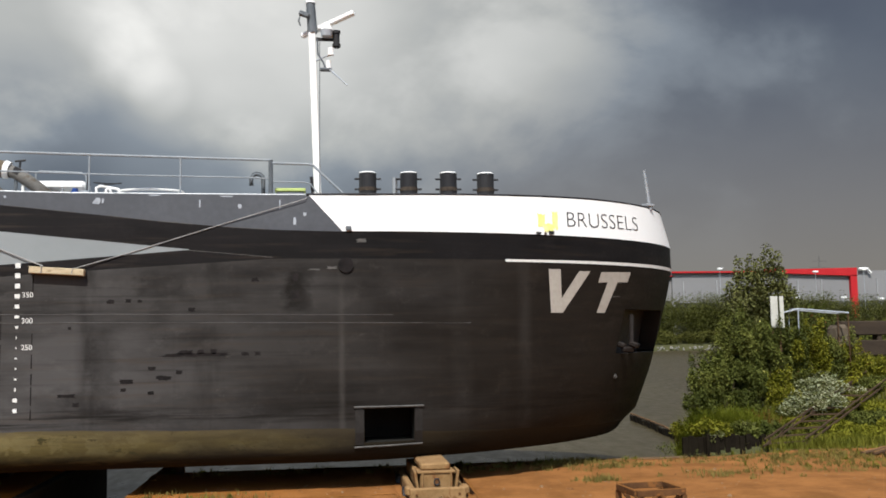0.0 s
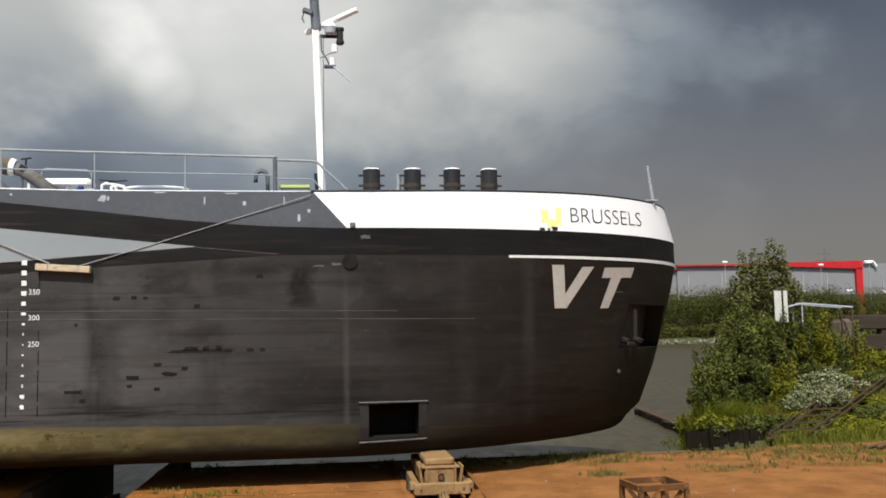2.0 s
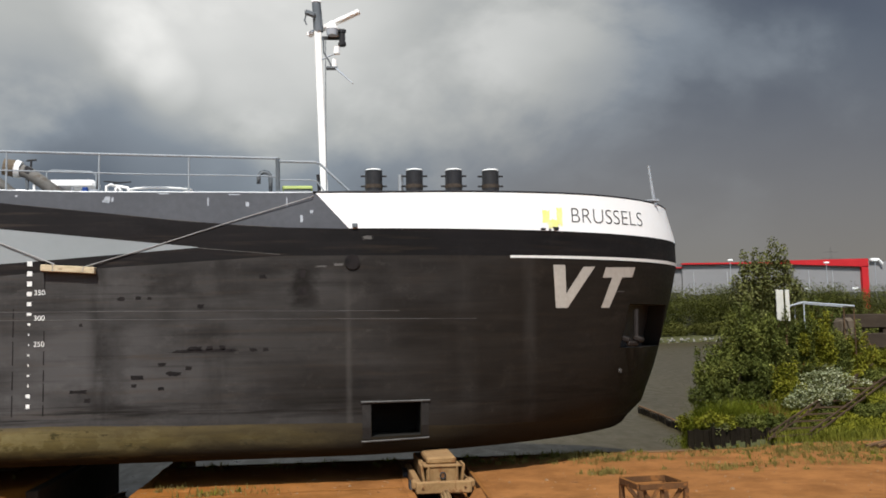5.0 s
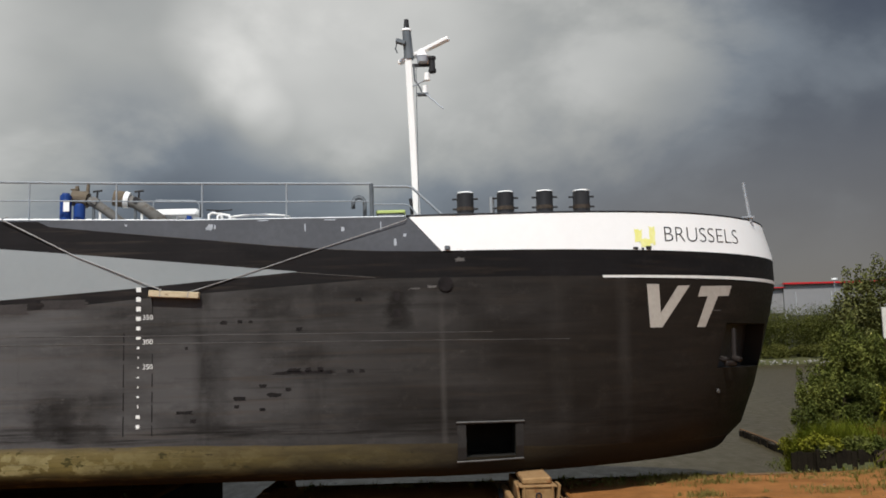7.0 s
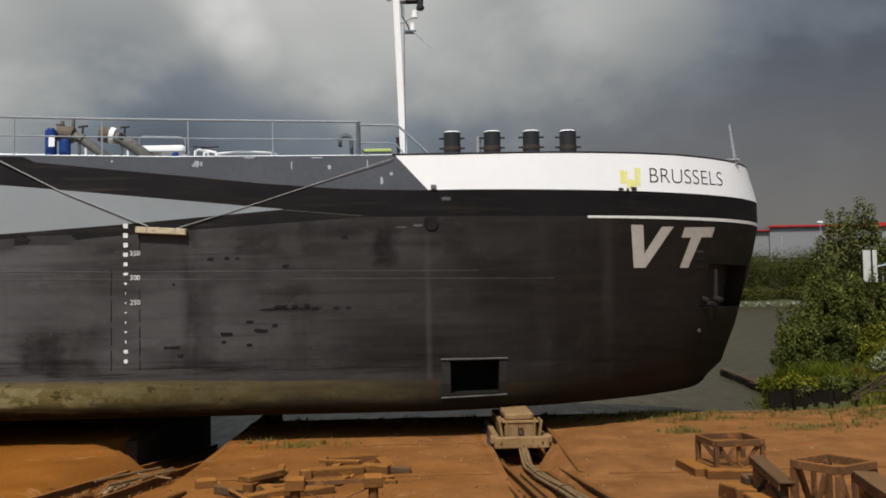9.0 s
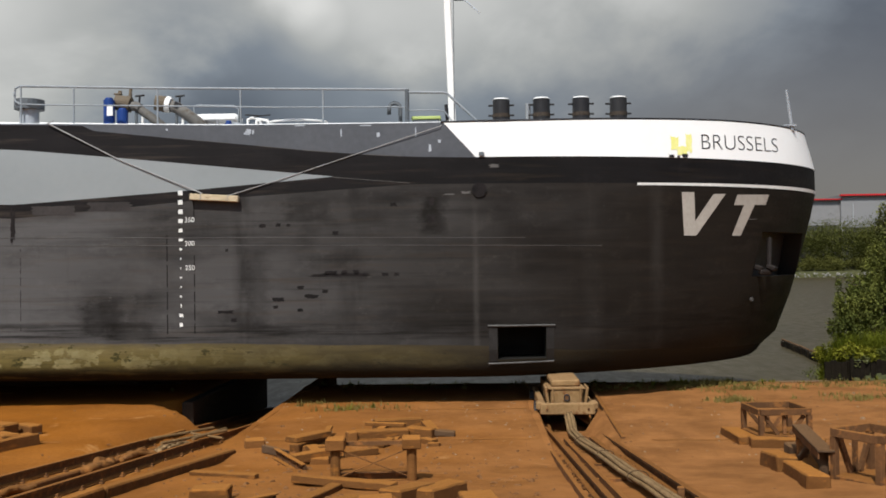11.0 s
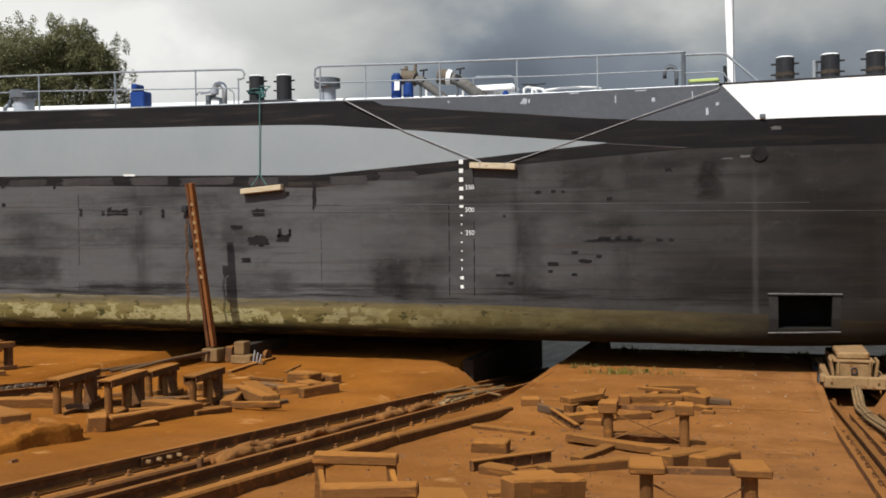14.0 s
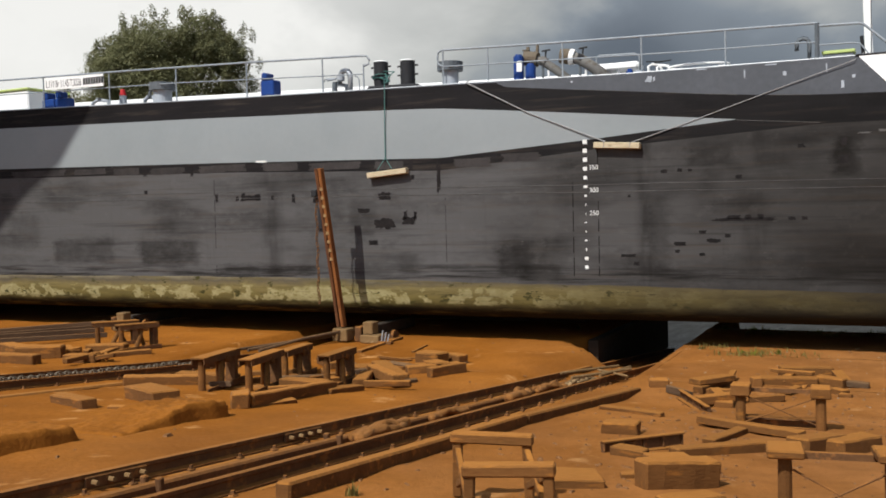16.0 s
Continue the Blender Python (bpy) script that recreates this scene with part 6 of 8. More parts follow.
def timber(a, b, w, h, label, mt=TIMBER, lift=0.0, wob=0.012, name="timber", cat="timber", grp="loose timbers in the yard", dz=0.0):
    """A rough baulk lying from a to b."""
    a, b = Vector((*a, 0)), Vector((*b, 0))
    za, zb = yard_z(a.x, a.y) + lift, yard_z(b.x, b.y) + lift + dz
    ln = math.hypot((b - a).length, zb - za)
    bm = B()
    box(bm, (ln, w, h), None, 0.0, wob, random.Random(int(abs(a.x * 991 + a.y * 57))))
    along = [e for e in bm.edges if abs((e.verts[0].co - e.verts[1].co).x) > ln * 0.6]
    bmesh.ops.subdivide_edges(bm, edges=along, cuts=max(2, min(8, int(ln / 0.15))))
    bmesh.ops.bevel(bm, geom=bm.edges[:], offset=min(w, h) * 0.10, segments=1, affect="EDGES", clamp_overlap=True)
    s0 = Vector((a.x * 7, a.y * 5, 0))
    for v in bm.verts:
        k = 0.05 * min(w, h)
        q = v.co * (2.5 / max(0.3, w)) + s0
        v.co += Vector((2.2 * k * noise.noise(q * 0.7), k * noise.noise(q + Vector((5, 0, 0))), k * noise.noise(q + Vector((0, 9, 0))) * (1 if v.co.z > h * 0.3 else 0.2)))
    mid = (a + b) / 2
    m = pose(mid.x, mid.y, (za + zb) / 2 - 0.01, 0, 0, math.degrees(math.atan2(b.y - a.y, b.x - a.x))) @ pose(0, 0, 0, 0, -math.degrees(math.atan2(zb - za, (b - a).length)), 0)
    ob = part(name, bm, mt, m=m)
    return tagged(ob, label, cat, grp)


base = timber((4.42, 15.85), (5.62, 15.9), 1.25, 0.10, "broad sandy slab under a frame stand", TIMBER)
square_stand(pose(5.06, 15.92, yard_z(5.06, 15.92) + 0.085, 0, 0, 5), 0.82, 0.47, "rusty open steel frame stand with fanned struts")
timber((4.40, 15.05), (5.25, 15.0), 0.22, 0.17, "sandy baulk before a frame stand", TIMBER)
timber((4.35, 15.2), (4.36, 16.4), 0.16, 0.14, "sandy baulk beside a frame stand", TIMBER)
square_stand(pose(4.98, 11.75, yard_z(4.98, 11.75), 0, 0, 30), 0.68, 0.62, "rusty open steel frame stand nearer the yard")
bench(pose(4.62, 12.9, yard_z(4.62, 12.9), 0, 0, 80), 2.2, 0.20, 0.48, "long dark timber bench by the frame stands", OLDWOOD)
bench(pose(4.62, 9.75, yard_z(4.62, 9.75), 0, 0, 78), 1.5, 0.24, 0.56, "long dusty bench by the frame stands", OLDWOOD)
timber((4.32, 13.75), (4.22, 12.6), 0.28, 0.22, "rounded old log lying by the benches", TIMBER)
timber((4.24, 12.5), (4.12, 11.2), 0.26, 0.18, "sandy baulk by the benches", TIMBER)
timber((4.86, 14.45), (4.9, 14.0), 0.3, 0.2, "short dark block at a bench's end", OLDWOOD)

D = "dusty loose timber lying on the rusty sand"
S = "short dusty timber block lying on the sand"
for a, b, w, h, lab in (
        ((-1.66, 16.95), (-0.82, 17.2), 0.28, 0.20, D), ((-1.88, 16.05), (-0.98, 16.2), 0.26, 0.15, D), ((-1.98, 15.85), (-1.82, 15.9), 0.18, 0.17, S), ((-1.0, 16.35), (-0.56, 16.2), 0.28, 0.17, D), ((-0.72, 15.75), (-0.5, 15.5), 0.14, 0.10, S), ((-0.6, 15.35), (-0.42, 15.3), 0.12, 0.08, S), ((-2.0, 15.55), (-1.25, 15.4), 0.12, 0.05, D),
        ((-2.66, 14.85), (-2.36, 16.1), 0.16, 0.14, D), ((-2.3, 14.15), (-2.02, 14.2), 0.24, 0.13, S), ((-2.75, 15.0), (-1.95, 15.2), 0.16, 0.10, D),
        ((-3.62, 12.67), (-2.66, 12.35), 0.12, 0.08, "thin dusty batten lying on the sand"), ((-2.98, 10.5), (-2.54, 10.55), 0.26, 0.16, S), 
        ((-1.66, 10.15), (-1.47, 11.45), 0.15, 0.09, D), ((-1.85, 9.15), (-1.02, 10.1), 0.16, 0.13, D), ((-0.72, 9.95), (-0.38, 10.65), 0.28, 0.19, S), ((-0.38, 10.15), (-0.03, 10.85), 0.27, 0.18, S), ((-0.46, 11.3), (0.02, 11.6), 0.1, 0.06, "thin dusty batten lying on the sand"),
        ((-2.40, 8.95), (-2.04, 8.85), 0.18, 0.11, S), ((-3.55, 15.3), (-3.25, 15.4), 0.22, 0.16, S), ((-1.74, 7.34), (-1.22, 7.86), 0.22, 0.25, "large sandy block standing on edge"), ((-2.55, 7.1), (-2.08, 7.35), 0.42, 0.12, D), ((-2.0, 7.75), (-1.75, 7.85), 0.12, 0.06, S), ((-1.95, 8.5), (-1.6, 8.75), 0.25, 0.12, S), ((-1.35, 6.5), (-1.05, 7.0), 0.2, 0.14, S),
        ((-10.1, 10.35), (-9.1, 9.85), 0.42, 0.22, "thick dusty timber block among scrap wood"), ((-9.25, 10.55), (-8.45, 10.0), 0.2, 0.07, D), ((-9.55, 9.2), (-8.45, 9.5), 0.12, 0.06, D), ((-8.35, 10.55), (-7.98, 10.05), 0.26, 0.22, S), ((-8.35, 9.95), (-8.1, 9.85), 0.12, 0.08, S),
        ((-9.3, 7.35), (-8.35, 7.05), 0.16, 0.07, D), ((-8.9, 15.6), (-7.75, 14.35), 0.3, 0.2, D), ((-9.6, 15.3), (-8.4, 15.9), 0.5, 0.10, D), ((-8.45, 16.5), (-7.9, 16.4), 0.4, 0.26, S), ((-7.95, 15.9), (-7.5, 15.6), 0.3, 0.2, S), ((-8.1, 15.2), (-7.3, 15.9), 0.25, 0.18, D), ((-8.0, 16.9), (-7.6, 16.7), 0.26, 0.2, S),
        ((-9.3, 17.8), (-9.45, 18.8), 0.07, 0.05, "thin stick lying on the sand"), ((-10.4, 17.4), (-10.6, 19.7), 0.12, 0.08, "long dusty plank lying on the sand"), ((-9.4, 16.9), (-8.2, 17.3), 0.10, 0.05, "thin dusty batten lying on the sand"), ((-11.6, 11.6), (-10.6, 12.4), 0.3, 0.2, D), ((-11.3, 12.6), (-10.2, 12.9), 0.26, 0.2, D), ((-9.1, 12.7), (-8.2, 12.6), 0.3, 0.2, D), ((-8.6, 14.6), (-8.1, 13.5), 0.26, 0.16, D), ((-10.4, 15.9), (-9.7, 15.3), 0.22, 0.16, D),
        ((-15.9, 14.75), (-14.9, 15.9), 0.2, 0.12, D), ((-18.3, 14.9), (-17.3, 14.6), 0.34, 0.28, D), ((-17.5, 14.5), (-16.65, 15.05), 0.4, 0.3, "thick dusty timber block among scrap wood"), ((-17.4, 13.6), (-16.2, 13.9), 0.3, 0.22, D), ((-16.4, 15.5), (-15.6, 15.9), 0.3, 0.24, D), ((-18.4, 14.0), (-17.6, 13.7), 0.3, 0.3, D), ((-15.9, 14.4), (-15.2, 14.6), 0.3, 0.2, D), ((-10.6, 9.3), (-9.7, 9.0), 0.25, 0.15, D)):
    timber(a, b, w, h, lab)
timber((-2.06, 11.82), (-0.76, 11.02), 0.15, 0.09, "long dusty plank lying across a stand's base", TIMBER, 0.05)
timber((-1.75, 16.55), (-1.05, 16.35), 0.10, 0.05, "thin dusty plank lying on loose timber", TIMBER, 0.16)
timber((-7.5, 14.95), (-7.15, 15.75), 0.16, 0.2, "dark baulk at the edge of the scrap wood", TIMBER)
timber((-8.66, 14.9), (-7.5, 13.8), 0.22, 0.2, "thick split baulk lying aslant", TIMBER, 0.05)
timber((-8.02, 10.25), (-8.12, 12.6), 0.22, 0.20, "broad sandy beam at the edge of the scrap wood", TIMBER)
timber((-8.05, 12.3), (-7.9, 13.1), 0.3, 0.12, "short sandy plank by the benches", TIMBER)
timber((-2.75, 15.0), (-2.3, 15.7), 0.26, 0.10, "dusty plank leaning on loose timber", TIMBER, 0.14)

for a, b in (((-24.4, 13.6), (-20.4, 20.1)), ((-23.0, 13.1), (-19.1, 18.7)), ((-22.2, 12.4), (-18.1, 17.8)), ((-23.6, 13.5), (-19.7, 19.3))):
    timber(a, b, 0.10, 0.12, "long old rail lying on the sand", OLDWOOD, 0.04, 0.004, "loose_rail", "rail", "loose rails by the far track")
timber((-5.85, 16.5), (-5.5, 18.3), 0.16, 0.08, "sandy plank at the edge of the track opening", TIMBER, 0.02)

# the scrap heaps' loose splinters
rnd = random.Random(21)
for cx, cy, sx, sy, n in ((-9.0, 13.4, 0.9, 1.1, 22), (-16.3, 15.1, 1.0, 0.5, 14), (-8.0, 15.9, 0.4, 0.5, 7), (-1.3, 16.3, 0.5, 0.5, 6), (-2.5, 14.4, 0.3, 0.5, 4)):
    for _ in range(n):
        x, y = rnd.gauss(cx, sx), rnd.gauss(cy, sy)
        a, ln = rnd.uniform(0, math.pi), rnd.uniform(0.3, 1.0)
        timber((x, y), (x + ln * math.cos(a), y + ln * math.sin(a)), rnd.uniform(0.07, 0.18), rnd.uniform(0.04, 0.12), "dusty scrap of wood in a loose heap", TIMBER if rnd.random() < 0.7 else OLDWOOD, rnd.choice((0.0, 0.0, 0.06, 0.1)) * 0.8, 0.015, "scrap_wood", "scrap wood", "scrap wood heaps", rnd.uniform(0.0, 0.05))

SLABSAND = surface("slab_sand", (0.205, 0.070, 0.009), (0.345, 0.126, 0.019), 0.8, 0.95, 0, 0.4, 17, (0.14, 0.055, 0.012), 0.60, spec=0.06, grain=0.6)
# low sandy slabs at the near edge of the scrap heap
for (ax, ay), (bx, by), w, h in (((-7.50, 7.25), (-7.68, 9.45), 1.5, 0.215), ((-7.35, 3.6), (-7.66, 6.9), 2.0, 0.24)):
    bm = B()
    ln = math.hypot(bx - ax, by - ay)
    bmesh.ops.create_grid(bm, x_segments=90, y_segments=70, size=0.5)
    rise = (lambda u: 0.35 + 0.85 * smooth01(u, -0.45, 0.15)) if ay > 6.5 else (lambda u: 1.0)
    for v in bm.verts:
        u, t = v.co.x, v.co.y
        v.co = Vector((u * ln, t * w + 0.05 * noise.noise((u * 5, t * 5, ax)), h * rise(u) * smooth01(0.5 + t, -0.004, 0.05) * smooth01(0.5 - t, 0.0, 0.55) * smooth01(0.5 - abs(u), -0.005, 0.05) * (0.92 + 0.2 * noise.noise((u * 3, t * 4, ax))) - 0.05 + 0.022 * noise.noise((u * 11, t * 9, 3)) + 0.012 * noise.noise((u * 31, t * 23, 5))))
    mid = ((ax + bx) / 2 - w / 2, (ay + by) / 2)
    slab = part("sand_slab", bm, SLABSAND, smooth=True, m=pose(mid[0], mid[1], yard_z(*mid), 0, 0, math.degrees(math.atan2(by - ay, bx - ax))) @ pose(0, 0, 0, 0, 5.0, 0))
    tagged(slab, "low sand-covered concrete slab beside the track", "slab", "sandy slabs")

# channel irons with ribs
def ribbed_channel(a, b, w, label):
    a, b = Vector((*a, 0)), Vector((*b, 0))
    mid, ln = (a + b) / 2, (b - a).length
    t = empty("ribbed_beam", pose(mid.x, mid.y, yard_z(mid.x, mid.y), 0, 0, math.degrees(math.atan2(b.y - a.y, b.x - a.x))), label=label, category="beam", group="ribbed steel beams")
    part("web", box(B(), (ln, 0.02, w), pose(0, w * 0.25, 0.0, -8, 0, 0)), RUSTY, t)
    part("flange", box(B(), (ln, w * 0.5, 0.02), pose(0, 0.02, w - 0.01), 0.004), TIMBER, t)
    part("flange", box(B(), (ln, w * 0.6, 0.02), pose(0, 0.0, 0.0)), TIMBER, t)
    for k in range(5):
        part("rib", box(B(), (0.015, w * 0.42, w - 0.03), pose(-ln * 0.48 + ln * 0.24 * k, 0.04, 0.01)), RUSTY, t)
    return t


ribbed_channel((-2.52, 8.98), (-1.83, 9.70), 0.15, "rusty ribbed steel beam lying on the sand")
ribbed_channel((-2.88, 14.45), (-2.24, 13.25), 0.14, "rusty ribbed steel beam among loose timber")

# loose stones and crumbs of concrete on the open yard
rnd = random.Random(31)
verts, faces = [], []
for _ in range(420):
    x, y = (rnd.uniform(2.6, 11), rnd.uniform(13.5, 23)) if rnd.random() < 0.6 else (rnd.uniform(-4, 1.2), rnd.uniform(14, 21))
    s = rnd.uniform(0.008, 0.022) * (2.2 if rnd.random() < 0.06 else 1)
    z, a, k = yard_z(x, y) + 0.010, rnd.uniform(0, math.tau), len(verts)
    ring = [(math.cos(a + q * math.tau / 5) * s * rnd.uniform(0.7, 1.5), math.sin(a + q * math.tau / 5) * s * rnd.uniform(0.7, 1.5)) for q in range(5)]
    verts += [(x + p, y + q, z) for p, q in ring] + [(x + 0.6 * p, y + 0.6 * q, z + s * 0.8) for p, q in ring]
    faces += [tuple(k + 5 + i for i in range(5))] + [(k + i, k + (i + 1) % 5, k + 5 + (i + 1) % 5, k + 5 + i) for i in range(5)]
me = bpy.data.meshes.new("stones")
me.from_pydata(verts, [], faces)
me.materials.append(surface("pale_stones", (0.16, 0.085, 0.035), (0.36, 0.25, 0.15), 2.5, 0.9, 0, 0.0))
tagged(new("stones", me), "small pale stones scattered over the sand", "stones", kind="stuff")

# small scatter of chips and pebbles over the yard
rnd = random.Random(11)
verts, faces = [], []
for _ in range(1300):
    x, y = rnd.uniform(-22, 10), rnd.uniform(4, 23)
    if rnd.random() < 0.5:
        x, y = rnd.gauss(-1.3, 1.6), rnd.gauss(11, 3)
    s = rnd.uniform(0.005, 0.016) * (2.0 if rnd.random() < 0.07 else 1)
    z = yard_z(x, y) + 0.012
    a = rnd.uniform(0, math.tau)
    k = len(verts)
    lx, ly = s * rnd.uniform(1, 3.5), s
    for dx, dy, dz in ((-1, -1, 0), (1, -1, 0), (1, 1, 0), (-1, 1, 0), (-0.6, -0.6, 1), (0.6, -0.6, 1), (0.6, 0.6, 1), (-0.6, 0.6, 1)):
        px, py = dx * lx, dy * ly
        verts.append((x + px * math.cos(a) - py * math.sin(a), y + px * math.sin(a) + py * math.cos(a), z + dz * s))
    faces += [(k + 4, k + 5, k + 6, k + 7)] + [(k + i, k + (i + 1) % 4, k + 4 + (i + 1) % 4, k + 4 + i) for i in range(4)]
me = bpy.data.meshes.new("wood_chips")
me.from_pydata(verts, [], faces)
me.materials.append(surface("chips", (0.12, 0.05, 0.014), (0.27, 0.13, 0.05), 30, 0.9, 0, 0.0))
tagged(new("wood_chips", me), "wood chips and pebbles scattered over the sand", "debris", kind="stuff")

# ---- plants ----
def leaf_mesh(name, centres, sizes, material, rng, long=1.7, droop=0.35):
    """One folded leaf at each centre, turned at random."""
    n = len(centres)
    yaw, tip, roll = rng.uniform(0, math.tau, n), rng.normal(-droop, 0.55, n), rng.normal(0, 0.5, n)
    d = np.stack([np.cos(yaw) * np.cos(tip), np.sin(yaw) * np.cos(tip), np.sin(tip)], 1)
    s = np.stack([-np.sin(yaw), np.cos(yaw), np.zeros(n)], 1)
    up = np.cross(d, s)
    s = s * np.cos(roll)[:, None] + up * np.sin(roll)[:, None]
    L, W = sizes * long, sizes * 0.5
    p0 = centres
    p1 = centres + d * (L * 0.5)[:, None] + s * W[:, None]
    p2 = centres + d * L[:, None] - up * (0.12 * L)[:, None]
    p3 = centres + d * (L * 0.5)[:, None] - s * W[:, None]
    v = np.stack([p0, p1, p2, p3], 1).reshape(-1, 3)
    me = bpy.data.meshes.new(name)
    me.vertices.add(4 * n)
    me.vertices.foreach_set("co", v.ravel())
    me.loops.add(4 * n)
    me.loops.foreach_set("vertex_index", np.arange(4 * n))
    me.polygons.add(n)
    me.polygons.foreach_set("loop_start", np.arange(0, 4 * n, 4))
    me.update(calc_edges=True)
    me.materials.append(material)
    return me


def clump_points(blobs, n, rng, hollow=0.55):
    """Points in a heap of uneven blobs, denser towards the outside."""
    vol = np.array([b[3] * b[4] * b[5] for b in blobs]) ** 0.8
    pick = rng.choice(len(blobs), n, p=vol / vol.sum())
    b = np.array(blobs)[pick]
    d = rng.normal(size=(n, 3))
    d /= np.linalg.norm(d, axis=1)[:, None]
    r = hollow + (1 - hollow) * rng.uniform(0, 1, n) ** 0.7
    r *= 1 + 0.25 * np.sin(d[:, 0] * 5 + b[:, 0] * 3) * np.cos(d[:, 1] * 4 + b[:, 1]) * np.sin(d[:, 2] * 6 + 1)
    r *= rng.normal(1, 0.06, n)
    return b[:, :3] + d * b[:, 3:6] * r[:, None]


def bush(x, y, z, label, blobs, n, size, material, seed, name="bush", stems=6, cat="bush", long=1.7, flowers=None):
    """Stems that fork from the ground, and a crown of leaves in uneven blobs (given from the plant's foot)."""
    rng = np.random.default_rng(seed)
    thing = empty(name, pose(x, y, z), label=label, category=cat)
    bm = B()
    for k in range(stems):
        b = blobs[k % len(blobs)]
        t = Vector(b[:3]) + Vector(rng.normal(0, 0.2, 3)) * min(b[3:6])
        a = Vector(rng.normal(0, 0.12, 3))
        a.z = -0.15
        mid = a.lerp(t, 0.5) + Vector(rng.normal(0, 0.12, 3))
        h = max(b[5], 0.3)
        rod(bm, a, mid, 0.022 * h + 0.01, 0.016 * h + 0.006, 6, False)
        rod(bm, mid, t, 0.016 * h + 0.006, 0.005, 6, False)
        for _ in range(4):
            q = mid.lerp(t, rng.uniform(0, 0.9))
            rod(bm, q, q + Vector(rng.normal(0, 0.6, 3) * np.array(b[3:6])), 0.007 * h + 0.004, 0.003, 5, False)
    part("stems", bm, BARK, thing)
    pts = clump_points(blobs, n, rng)
    ob = new("foliage", leaf_mesh("foliage", pts, rng.uniform(0.6, 1.25, n) * size, material, rng, long))
    ob.parent = thing
    if flowers:
        mt, count, fs = flowers
        pts = clump_points(blobs, count, rng, 0.93)
        pts = pts[pts[:, 2] > np.array(blobs)[:, 2].min()]
        ob = new("blossom", leaf_mesh("blossom", pts, rng.uniform(0.6, 1.3, len(pts)) * fs, mt, rng, 1.0, -0.3))
        ob.parent = thing
    return thing


seed_rng = np.random.default_rng(3)
gz = ground_z
tall = [(0, 0, 1.1, 0.95, 0.7, 0.9), (-0.35, 0.1, 1.9, 0.75, 0.6, 0.7), (0.4, 0, 2.0, 0.75, 0.6, 0.65), (-0.3, 0, 2.6, 0.5, 0.5, 0.45), (0.4, 0, 2.7, 0.5, 0.5, 0.45)]
tall += [(-0.62, 0, 3.0, 0.17, 0.16, 0.5), (-0.2, 0.1, 3.15, 0.16, 0.16, 0.42), (0.33, 0, 3.3, 0.2, 0.2, 0.5), (0.68, 0.1, 3.15, 0.2, 0.18, 0.5), (0.0, -0.1, 3.0, 0.16, 0.16, 0.45), (-0.95, 0, 2.2, 0.22, 0.2, 0.5), (1.0, 0, 2.1, 0.28, 0.25, 0.45), (0.85, 0.1, 2.7, 0.18, 0.18, 0.4)]
bush(13.2, 29.0, gz(13.2, 29.0) + 0.3, "tall grey-green shrub on the bank", tall, 12000, 0.064, LEAF_TALL, 1, "shrub", 12, "shrub")
